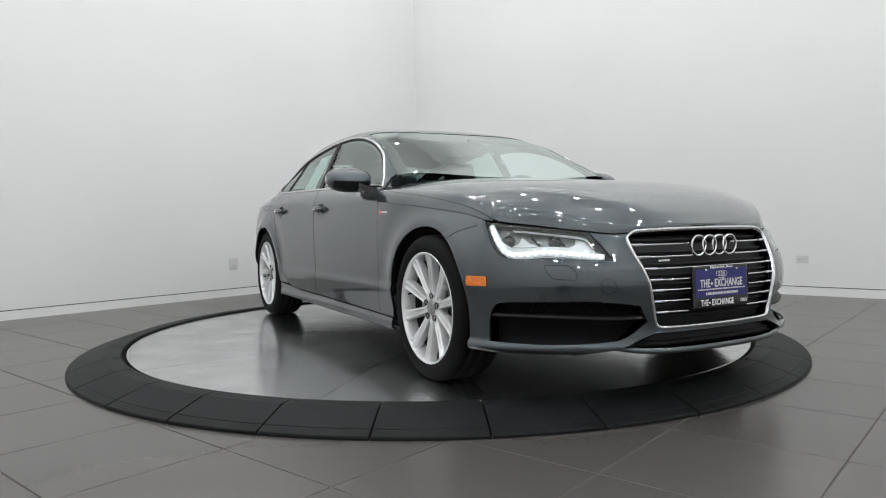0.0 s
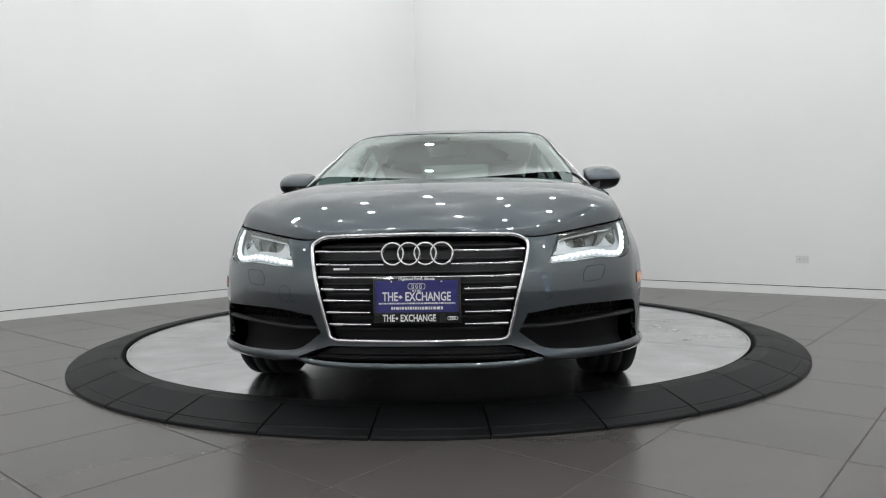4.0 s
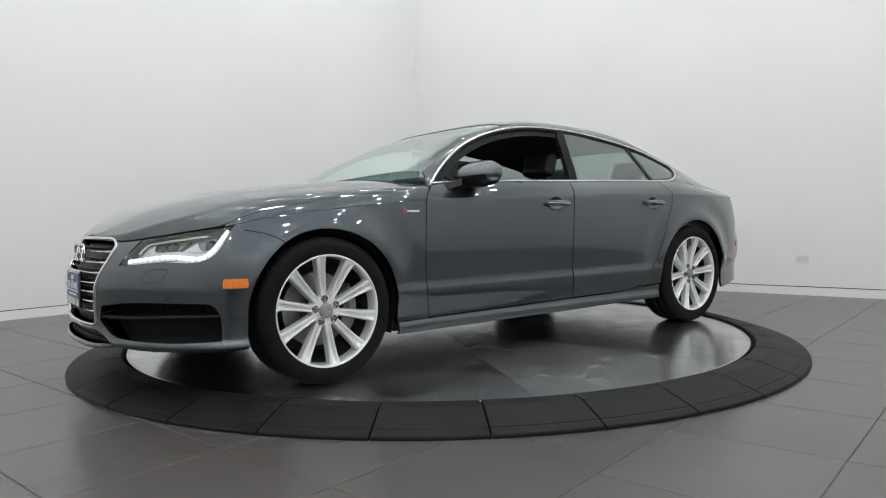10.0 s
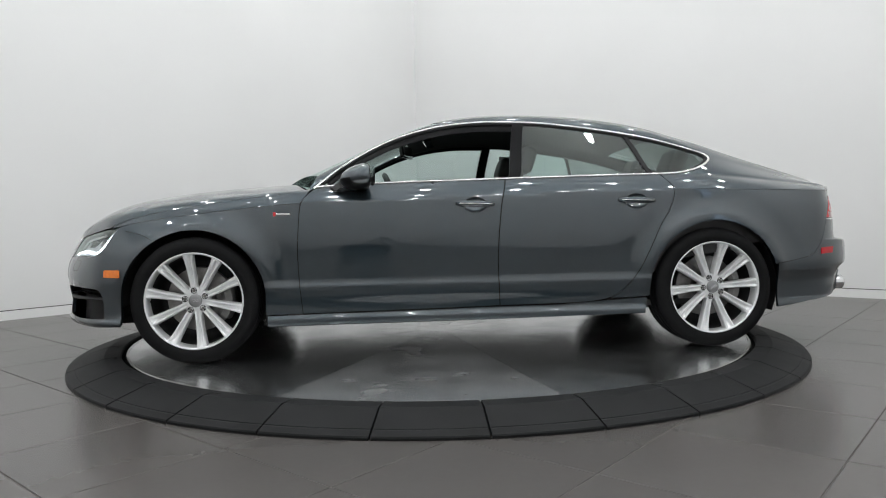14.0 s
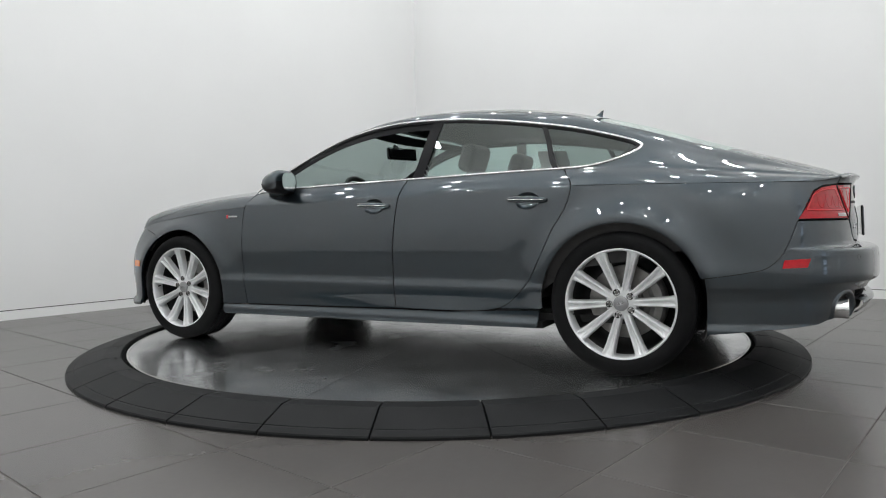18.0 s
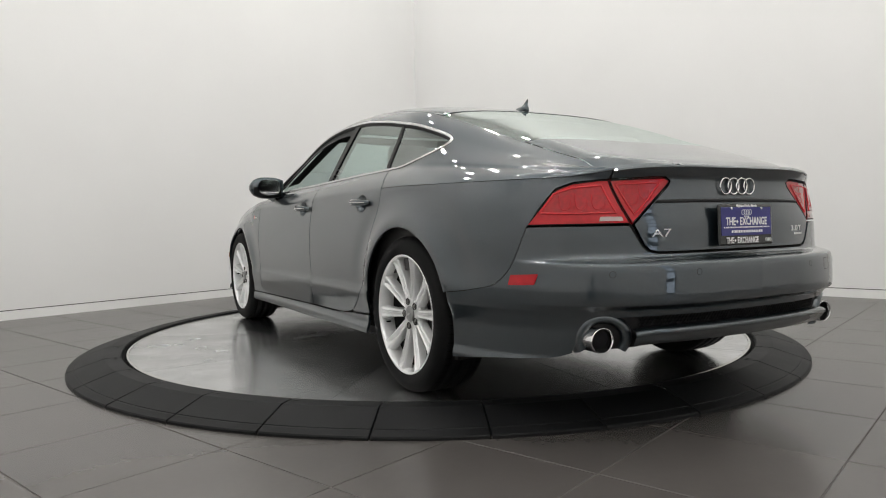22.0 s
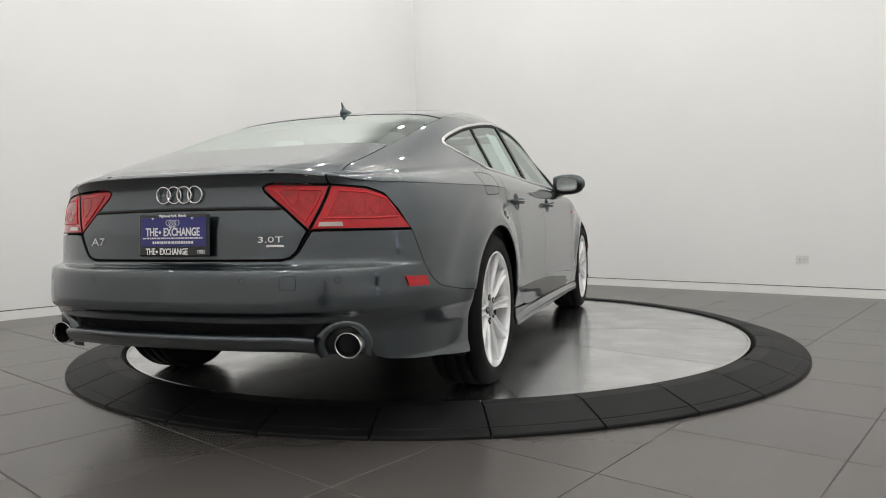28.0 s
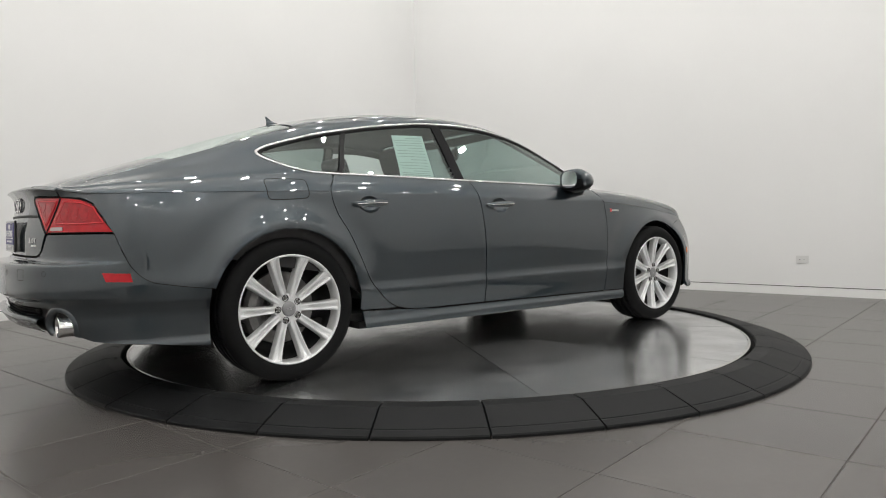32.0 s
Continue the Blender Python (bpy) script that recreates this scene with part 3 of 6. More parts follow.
ZL = curve((4.6, 0.901), (5.0, 0.899), (5.2, 0.897), (5.35, 0.899), (5.45, 0.907), (5.55, 0.921), (5.70, 0.933), (5.9, 0.936), (7.0, 0.936))
_st = S_TAB[S_TAB > s_x(-1.9)]
_tail = belt(_st, ZL(_st))
_tail[:, 0] = np.minimum.accumulate(_tail[:, 0])


def shoulder_y(x):
    z = ZS(x)
    y = side_low(np.clip(x, -2.2, 1.1), z)
    return np.where(x < -2.1, np.interp(-x, -_tail[:, 0], _tail[:, 1]), y)


def shoulder_z(x):
    return np.where(x < -2.1, np.interp(-x, -_tail[:, 0], _tail[:, 2]), ZS(x))


def cabin_sections(x):
    """Section lines of the cabin at the stations x: arrays (n, samples) of y and z from the roof's middle to the shoulder."""
    x = np.asarray(x, float).ravel()
    zc, yr, zr, yb, zb, zs, ys = ZC(x), YR(x), ZR(x), YB(x), ZB(x), shoulder_z(x), shoulder_y(x)
    yr, yb = np.where(x < -2.2, np.minimum(yr, 0.80 * ys), yr), np.where(x < -2.2, np.minimum(yb, 0.94 * ys), yb)
    k = sstep(-2.2, -2.40, x)
    zc = np.maximum(zc, zs + 0.001)
    zr = np.maximum(zr * (1 - k) + (zs + 0.55 * (zc - zs)) * k, zs + 0.0008)
    zb = zb * (1 - k) + (zs + 0.22 * (zc - zs)) * k
    d = zc - zr
    ctrl_y = [0 * x, 0.30 * yr, 0.62 * yr, 0.90 * yr, yr + 0.012, yr + 0.22 * (yb - yr) + 0.012, yr + 0.55 * (yb - yr) + 0.008, yb, yb + 0.004, 0.5 * (yb + ys) + 0.016, ys]
    ctrl_z = [zc, zc, zc - 0.13 * d, zc - 0.46 * d, zr - 0.008, zr - 0.22 * (zr - zb) - 0.01, zr - 0.55 * (zr - zb), zb + 0.012, zb - 0.004, 0.5 * (zb + zs) + 0.006, zs]
    return np.array(ctrl_y).T @ BC.T, np.array(ctrl_z).T @ BC.T


# front: bonnet and wing tops, hung between the middle line and the upper edge of the lower skin
ZE = curve((-0.2, 0.705), (0.0, 0.705), (0.30, 0.700), (0.46, 0.688), (0.62, 0.702), (0.80, 0.722), (0.95, 0.738), (1.08, 0.752), (1.25, 0.782), (1.5, 0.812), (1.8, 0.842), (2.1, 0.864), (2.4, 0.874))
_edge = belt(S_TAB[S_TAB < 2.35], ZE(S_TAB[S_TAB < 2.35]))
ZH = curve((2.30, 0.705), (2.27, 0.728), (2.2, 0.778), (2.1, 0.830), (1.93, 0.886), (1.76, 0.925), (1.41, 0.966), (1.13, 0.986), (0.95, 0.994), (0.80, 0.998))
BF = basis(8)


def edge_yz(x):
    return np.interp(-x, -_edge[:, 0], _edge[:, 1]), np.interp(-x, -_edge[:, 0], _edge[:, 2])


def front_sections(x):
    x = np.asarray(x, float).ravel()
    ye, ze = edge_yz(x)
    zc = np.maximum(ZH(x), ze + 0.002)
    d = zc - ze
    drop = np.minimum(0.062, 0.45 * d)
    k = sstep(2.3, 1.9, x)
    ctrl_y = [0 * x, 0.28 * ye, 0.52 * ye, 0.66 * ye, 0.80 * ye, 0.93 * ye, ye - 0.35 * drop, ye]
    ctrl_z = [zc, zc - 0.01 * d, zc - 0.045 * d, zc - (0.10 + 0.06 * (1 - k)) * d, zc - (0.235 + 0.09 * (1 - k)) * d, zc - (0.46 + 0.08 * (1 - k)) * d, ze + drop, ze]
    return np.array(ctrl_y).T @ BF.T, np.array(ctrl_z).T @ BF.T


def pick(sec, key, val):
    """Row by row: the sample number at which the section's y (key 0, rising) or z (key 1, falling) takes the value."""
    a = sec[key] if key == 0 else -sec[1]
    v = np.asarray(val, float) if key == 0 else -np.asarray(val, float)
    n = a.shape[1]
    a = np.maximum.accumulate(a, axis=1)
    k = np.clip((a < v[:, None]).sum(1) - 1, 0, n - 2)
    r = np.arange(len(a))
    lo, hi = a[r, k], a[r, k + 1]
    return k + np.clip((v - lo) / np.maximum(hi - lo, 1e-9), 0, 1)


def take(arr, w):
    k = np.clip(w.astype(int), 0, arr.shape[1] - 2)
    f = w - k
    r = np.arange(len(arr))
    return arr[r, k] * (1 - f) + arr[r, k + 1] * f


VLEN = 1.25      # metres that stand for a whole section, from its middle to its end


def cabin(x, v):
    """Point of the cabin: station x, v metres from the middle (positive on the left)."""
    x, v = np.asarray(x, float), np.asarray(v, float)
    y, z = cabin_sections(x)
    w = np.clip(np.abs(v) / VLEN, 0, 1) * (y.shape[1] - 1)
    return np.stack([x, np.sign(v) * take(y, w), take(z, w)], -1)


def cabin_v(x, y=None, z=None):
    """v of the cabin's point at station x with that y, or that z on the flank."""
    x = np.atleast_1d(np.asarray(x, float))
    sec = cabin_sections(x)
    val = np.atleast_1d(np.asarray(y if z is None else z, float)) * np.ones(len(x))
    return pick(sec, 0 if z is None else 1, val) / (sec[0].shape[1] - 1) * VLEN


def front(x, v):
    x, v = np.asarray(x, float), np.asarray(v, float)
    y, z = front_sections(x)
    w = np.clip(np.abs(v) / VLEN, 0, 1) * (y.shape[1] - 1)
    return np.stack([x, np.sign(v) * take(y, w), take(z, w)], -1)


def side(x, z):
    """Left flank over (x, z): the lower skin up to the shoulder crease, the cabin's flank above it."""
    x, z = np.asarray(x, float), np.asarray(z, float)
    y = side_low(x, np.minimum(z, ZS(x)))
    up = z > ZS(x)
    if np.any(up):
        sec = cabin_sections(x[up])
        y = y.copy()
        y[up] = take(sec[0], pick(sec, 1, z[up]))
    return np.stack([x, y, z], -1)
from mathutils.geometry import delaunay_2d_cdt


def inside(poly, pts):
    """Which points lie in the polygon."""
    x, y = pts[:, 0], pts[:, 1]
    r = np.zeros(len(pts), bool)
    j = len(poly) - 1
    for i in range(len(poly)):
        xi, yi, xj, yj = poly[i, 0], poly[i, 1], poly[j, 0], poly[j, 1]
        if yi != yj:
            r ^= ((yi > y) != (yj > y)) & (x < (xj - xi) * (y - yi) / (yj - yi) + xi)
        j = i
    return r


def inset(poly, d):
    """Moves the outline inwards by d."""
    if d == 0:
        return poly
    area = 0.5 * np.sum(poly[:, 0] * np.roll(poly[:, 1], -1) - np.roll(poly[:, 0], -1) * poly[:, 1])
    p0, p2 = np.roll(poly, 1, 0), np.roll(poly, -1, 0)
    def nrm(t):
        return np.stack([-t[:, 1], t[:, 0]], 1) / np.maximum(np.linalg.norm(t, axis=1), 1e-9)[:, None]
    n = nrm(poly - p0) + nrm(p2 - poly)
    n = n / np.maximum((n ** 2).sum(1) / 2, 0.5)[:, None]
    return poly + n * d * (1 if area > 0 else -1)


def dense(poly, step):
    """Adds points to a closed outline so that no piece is longer than step; drops doubles."""
    out = []
    for a, b in zip(poly, np.roll(poly, -1, 0)):
        L = np.linalg.norm(b - a)
        if L < 1e-6:
            continue
        k = max(1, int(math.ceil(L / step)))
        out += [a + (b - a) * i / k for i in range(k)]
    return np.array(out)


def frame_at(fn, uv, e=2e-3):
    """Points of a surface and its outward normals."""
    u, v = uv[:, 0], uv[:, 1]
    p = fn(u, v)
    du = fn(u + e, v) - fn(u - e, v)
    dv = fn(u, v + e) - fn(u, v - e)
    n = np.cross(du, dv)
    n = n / np.maximum(np.linalg.norm(n, axis=1), 1e-12)[:, None]
    out = p - np.array([-0.1, 0, 0.55])
    flip = (n * out).sum(1) < 0
    n[flip] *= -1
    return p, n


FINE = 0.62      # mesh width of the panels against the steps named below


def patch_data(fn, outline, step=0.03, gap=0.0, offset=0.0, flange=0.012, holes=(), rows=()):
    """A panel: the part of a surface inside an outline drawn on it, with folded edges. rows: heights at which a crease runs. Returns points, normals, faces."""
    step = step * FINE
    poly = dense(inset(np.array(outline, float), gap), step)
    hp = [dense(np.array(h, float), step) for h in holes]
    lo, hi = poly.min(0), poly.max(0)
    gx, gy = np.meshgrid(np.arange(lo[0] + step / 2, hi[0], step), np.arange(lo[1] + step / 2, hi[1], step))
    g = np.stack([gx.ravel(), gy.ravel()], 1)
    if len(rows):
        g = g[np.min(np.abs(g[:, 1:2] - np.array(rows)[None]), 1) > 0.35 * step]
        ru, rv = np.meshgrid(np.arange(lo[0] + step / 2, hi[0], step * 0.8), np.array(rows))
        g = np.concatenate([g, np.stack([ru.ravel(), rv.ravel()], 1)])
    if len(g):
        g = g[inside(poly, g)]
        for h in hp:
            g = g[~inside(h, g)]
        bd = np.concatenate([poly] + hp)
        if len(g):
            near = np.concatenate([np.min(((q[:, None, :] - bd[None]) ** 2).sum(2), 1) for q in np.array_split(g, 1 + len(g) // 2000)]) < (0.45 * step) ** 2
            g = g[~near]
    verts, edges = [], []
    loops = [poly] + hp
    for L in loops:
        k = len(verts)
        verts += [tuple(q) for q in L]
        edges += [(k + i, k + (i + 1) % len(L)) for i in range(len(L))]
    verts += [tuple(q) for q in g]
    vo, _, fo, _, _, _ = delaunay_2d_cdt([Vector(v) for v in verts], edges, [], 0, 1e-7)
    uv = np.array([(v.x, v.y) for v in vo])
    tri = np.array([f for f in fo if len(f) == 3])
    cen = uv[tri].mean(1)
    keep = inside(poly, cen)
    for h in hp:
        keep &= ~inside(h, cen)
    tri = tri[keep]
    p, n = frame_at(fn, uv)
    p = p + n * offset
    a, b, c = p[tri[:, 0]], p[tri[:, 1]], p[tri[:, 2]]
    fnrm = np.cross(b - a, c - a)
    fl = (fnrm * n[tri].sum(1)).sum(1) < 0
    tri[fl] = tri[fl][:, ::-1]
    faces = [tuple(int(i) for i in t) for t in tri]
    P, N = [p], [n]
    if flange:
        cnt = {}
        for t in faces:
            for i in range(3):
                cnt[(t[i], t[(i + 1) % 3])] = 1
        rim = [e for e in cnt if (e[1], e[0]) not in cnt]
        ids = sorted({i for e in rim for i in e})
        at = {i: k for k, i in enumerate(ids)}
        base = len(p)
        m = len(ids)
        side_n = np.zeros((m, 3))
        for i, j in rim:
            w = np.cross(p[j] - p[i], n[i])
            side_n[at[i]] += w
            side_n[at[j]] += w
        side_n /= np.maximum(np.linalg.norm(side_n, axis=1), 1e-9)[:, None]
        P += [p[ids], p[ids] - n[ids] * flange]
        N += [side_n, side_n]
        faces += [(base + at[j], base + at[i], base + m + at[i], base + m + at[j]) for i, j in rim]
    return np.concatenate(P), np.concatenate(N), faces


def skin(name, pieces, material, parent, label="", mirror=False):
    """Joins panel pieces into one mesh object, with the surfaces' own normals."""
    P, N, F = [], [], []
    k = 0
    for p, n, f in pieces:
        P.append(p)
        N.append(n)
        F += [tuple(i + k for i in q) for q in f]
        k += len(p)
    P, N = np.concatenate(P), np.concatenate(N)
    if mirror:
        P, N = P * [1, -1, 1], N * [1, -1, 1]
        F = [q[::-1] for q in F]
    me = bpy.data.meshes.new(name)
    me.from_pydata(P.tolist(), [], F)
    me.polygons.foreach_set("use_smooth", [True] * len(me.polygons))
    me.normals_split_custom_set_from_vertices(N.tolist())
    me.materials.append(material)
    ob = new(name, me)
    ob.parent = parent
    return tagged(ob, label)


def ribbon_data(path, normal, width, height, closed=False, lift=0.0):
    """A rounded strip along a 3D path, lying on the surface with those normals."""
    path, normal = np.asarray(path, float), np.asarray(normal, float)
    t = np.gradient(path, axis=0) if not closed else np.roll(path, -1, 0) - np.roll(path, 1, 0)
    t /= np.maximum(np.linalg.norm(t, axis=1), 1e-9)[:, None]
    b = np.cross(t, normal)
    b /= np.maximum(np.linalg.norm(b, axis=1), 1e-9)[:, None]
    sec = [(-0.5, 0.0), (-0.46, 0.6), (-0.28, 0.95), (0, 1.0), (0.28, 0.95), (0.46, 0.6), (0.5, 0.0)]
    n, m = len(path), len(sec)
    w = np.ones(n) * width
    P = np.concatenate([path + b * (w * q[0])[:, None] + normal * (q[1] * height + lift) for q in sec])
    N = np.concatenate([b * (q[0] * 2.2) + normal * max(q[1], 0.15) for q in sec])
    N /= np.linalg.norm(N, axis=1)[:, None]
    F = []
    for j in range(m - 1):
        for i in range(n if closed else n - 1):
            k = (i + 1) % n
            F.append((j * n + i, j * n + k, (j + 1) * n + k, (j + 1) * n + i))
    fa = np.array(F)
    fn = np.cross(P[fa[:, 1]] - P[fa[:, 0]], P[fa[:, 2]] - P[fa[:, 0]])
    if (fn * N[fa].sum(1)).sum() < 0:
        F = [q[::-1] for q in F]
    if not closed:
        F.append(tuple(j * n for j in range(m)))
        F.append(tuple(j * n + n - 1 for j in range(m))[::-1])
    return P, N, F


def on(fn, pts, n=60, offset=0.0, closed=False, corners=()):
    """A smooth line drawn on a surface: points and normals."""
    p, m = frame_at(fn, spline2(pts, n, closed, corners))
    return p + m * offset, m


def pipe(bm, path, r, n=8, caps=True):
    """A round rod along 3D points; r may vary."""
    path = [Vector(p) for p in path]
    rr = r if isinstance(r, (list, tuple)) else [r] * len(path)
    rows = []
    for i, p in enumerate(path):
        d = (path[min(i + 1, len(path) - 1)] - path[max(i - 1, 0)]).normalized()
        a = d.orthogonal().normalized() if i == 0 else (a - d * a.dot(d)).normalized()
        b = d.cross(a)
        rows.append([bm.verts.new(p + (a * math.cos(2 * math.pi * k / n) + b * math.sin(2 * math.pi * k / n)) * rr[i]) for k in range(n)])
    for u, v in zip(rows[:-1], rows[1:]):
        for k in range(n):
            bm.faces.new((u[k], u[(k + 1) % n], v[(k + 1) % n], v[k]))
    if caps:
        bm.faces.new(rows[0][::-1])
        bm.faces.new(rows[-1])


def torus(bm, centre, R, r, axis="x", n=40, m=8):
    lathe(bm, [(R + r * math.cos(2 * math.pi * k / m), r * math.sin(2 * math.pi * k / m)) for k in range(m)], n, axis, centre, closed=True)


def loft(bm, rows, close_rows=True, caps=True):
    """Skins rows of points, each a closed ring."""
    R = [[bm.verts.new(p) for p in row] for row in rows]
    for a, b in zip(R[:-1], R[1:]):
        k = len(a)
        for i in range(k if close_rows else k - 1):
            bm.faces.new((a[i], a[(i + 1) % k], b[(i + 1) % k], b[i]))
    if caps:
        bm.faces.new(R[0][::-1])
        bm.faces.new(R[-1])
    bmesh.ops.recalc_face_normals(bm, faces=bm.faces)


def mirrored(bm):
    for v in bm.verts:
        v.co.y *= -1
    bmesh.ops.reverse_faces(bm, faces=bm.faces)
    return bm


def rounded(bm, x0, x1, y0, y1, z0, z1, r=0.02, seg=2):
    start = len(bm.verts)
    b2 = bmesh.new()
    box(b2, x0, x1, y0, y1, z0, z1)
    bmesh.ops.bevel(b2, geom=b2.edges[:], offset=r, segments=seg, profile=0.5, affect="EDGES")
    vm = [bm.verts.new(v.co) for v in b2.verts]
    b2.verts.index_update()
    for f in b2.faces:
        bm.faces.new([vm[v.index] for v in f.verts])
    b2.free()


def words(name, text, size, m, material, parent, depth=0.001, align="CENTER", stretch=1.0, bold=0.0):
    """Raised lettering in the built-in font, as a mesh; bold thickens the strokes."""
    cu = bpy.data.curves.new(name, "FONT")
    cu.body, cu.size, cu.align_x, cu.align_y, cu.extrude = text, size, align, "CENTER", depth
    cu.resolution_u, cu.offset = 2, bold * size
    tmp = bpy.data.objects.new(name, cu)
    scene.collection.objects.link(tmp)
    dg = bpy.context.evaluated_depsgraph_get()
    me = bpy.data.meshes.new_from_object(tmp.evaluated_get(dg))
    bpy.data.objects.remove(tmp)
    me.transform(m @ Matrix.Diagonal((stretch, 1, 1, 1)))
    me.materials.clear()
    me.materials.append(material)
    ob = new(name, me)
    ob.parent = parent
    return ob
# ---- the car ----
car = new("car")
tagged(car, "dark grey metallic four-door fastback car with silver alloy wheels", "car")


def both(name, pieces, material, label="", parent=car):
    """The same panel on both flanks."""
    return [skin(name, pieces, material, parent, label), skin(name, pieces, material, parent, label, mirror=True)]


def arch_pts(c, a0, a1, n=28, r=ARCH_RAD):
    return [(c[0] + r * math.cos(radians(a0 + (a1 - a0) * i / n)), c[1] + r * math.sin(radians(a0 + (a1 - a0) * i / n))) for i in range(n + 1)]


def bs(pts):
    """Flank points (x, z) as points of the belt chart."""
    return [(s_x(x), z) for x, z in pts]


GAP = 0.0030
SEAM1 = [(0.880, 0.257), (0.895, 0.433), (0.900, 0.587), (0.893, 0.741), (0.882, 0.849), (0.862, 0.893), (0.808, 0.945)]
SEAM2 = [(-0.266, 0.990), (-0.232, 0.846), (-0.211, 0.657), (-0.205, 0.499), (-0.213, 0.272)]
SEAM3 = [(-1.165, 1.003), (-1.193, 0.967), (-1.221, 0.927), (-1.221, 0.878), (-1.193, 0.798), (-1.135, 0.703), (-1.074, 0.576), (-1.009, 0.449), (-0.926, 0.354), (-0.847, 0.303), (-0.718, 0.280), (-0.555, 0.275)]
seam1, seam2, seam3 = (spline2(q, 60) for q in (SEAM1, SEAM2, SEAM3))


def belt_line(x0, x1, n=24):
    xs = np.linspace(x0, x1, n)
    return np.stack([xs, ZB(xs) - 0.003], 1)


# doors
HANDLES = ((0.028, -0.190, 0.846), (-0.893, -1.110, 0.851))


def hollow(x0, x1, zc, k=1.0):
    """Oval outline of the hollow behind a handle."""
    t = np.linspace(0, 2 * math.pi, 28, endpoint=False)
    return np.stack([0.5 * (x0 + x1) + 0.064 * k * np.cos(t), zc - 0.006 + 0.043 * k * np.sin(t)], 1)


door_f = np.concatenate([seam1, belt_line(0.80, -0.264)[1:], seam2[1:], [(0.3, 0.264)]])
door_r = np.concatenate([seam2[::-1], belt_line(-0.27, -1.163)[1:], seam3[1:]])
doors = both("front_door", [patch_data(side, door_f, 0.03, GAP, holes=[hollow(*HANDLES[0])])], M_PAINT, "grey metallic front door") + both("rear_door", [patch_data(side, door_r, 0.03, GAP, holes=[hollow(*HANDLES[1])])], M_PAINT, "grey metallic rear door")

# sills
sill = [(1.072, 0.254), (0.3, 0.262), (-0.213, 0.270), (-0.555, 0.272), (-0.845, 0.290), (-1.062, 0.300), (-1.046, 0.206), (0.0, 0.192), (1.072, 0.186)]
both("side_sill", [patch_data(side, sill, 0.03, GAP, rows=(0.194, 0.198, 0.204, 0.214, 0.224, 0.231, 0.236, 0.240, 0.245, 0.251))], M_PAINT, "grey painted side sill")

# front wings: flank up to the wing's edge, and the strip up to the bonnet's shut line
SHUT = [(1.93, 0.742), (1.80, 0.793), (1.57, 0.842), (1.27, 0.884), (1.0, 0.914), (0.80, 0.952)]
shut = curve(*SHUT)


def front_z(x, z):
    """v of the front surface at station x and height z."""
    x = np.atleast_1d(np.asarray(x, float))
    sec = front_sections(x)
    return pick(sec, 1, np.atleast_1d(np.asarray(z, float)) * np.ones(len(x))) / (sec[0].shape[1] - 1) * VLEN


wing_x = np.linspace(0.882, 1.875, 40)
s_edge = [s_x(x) for x in wing_x]
wing_low = [(s_x(1.077), 0.345), (s_x(1.077), 0.256), (s_x(0.881), 0.258)] + bs(seam1[(seam1[:, 1] < 0.862) & (seam1[:, 1] > 0.26)]) + [(s, float(ZE(s))) for s in s_edge] + bs([(1.83, 0.729), (1.76, 0.716), (1.71, 0.700)]) + bs(arch_pts(ARCH_F, 58, 180, 36))
wx = np.linspace(0.835, 1.90, 48)
wing_up = [(x, VLEN) for x in np.linspace(0.882, 1.90, 40)] + [(x, float(front_z(x, min(float(shut(x)), 2)) [0])) for x in wx[::-1]] + [(0.808, float(front_z(0.808, 0.945)[0])), (0.85, float(front_z(0.85, 0.905)[0]))]
both("front_wing", [patch_data(belt, wing_low, 0.03, GAP / 2), patch_data(front, wing_up, 0.03, 0.0008, flange=0.008)], M_PAINT, "grey metallic front wing")


def bonnet():
    """Bonnet as a fine grid between its two shut lines, from the windscreen to the nose."""
    xs = np.concatenate([np.linspace(0.86, 1.90, 36), np.linspace(1.925, 2.20, 16), np.linspace(2.21, 2.2795, 16)])
    vm = np.array([float(front_z(x, float(shut(x)))[0]) if x < 1.93 else VLEN for x in xs]) - 0.004
    k = 61
    t = np.linspace(-1, 1, k)
    X = np.repeat(xs, k)
    V = (vm[:, None] * t[None]).ravel()
    X = X + 0.10 * (1 - sstep(0.86, 1.3, X)) * (1 - np.tile(t, len(xs)) ** 2) + 0.0
    p, n = frame_at(front, np.stack([X, V], 1))
    n[n[:, 2] < 0] *= -1
    r = len(xs)
    F = [(i * k + j, (i + 1) * k + j, (i + 1) * k + j + 1, i * k + j + 1) for i in range(r - 1) for j in range(k - 1)]
    rim = [i * k for i in range(r)] + [(r - 1) * k + j for j in range(1, k)] + [i * k + k - 1 for i in range(r - 2, -1, -1)]
    base = len(p)
    q = p[rim] - n[rim] * 0.012
    P, N = np.concatenate([p, p[rim], q]), np.concatenate([n, n[rim], n[rim]])
    m = len(rim)
    F += [(base + i, base + i + 1, base + m + i + 1, base + m + i) for i in range(m - 1)]
    return P, N, F


skin("bonnet", [bonnet()], M_PAINT, car, "grey metallic bonnet with soft creases")

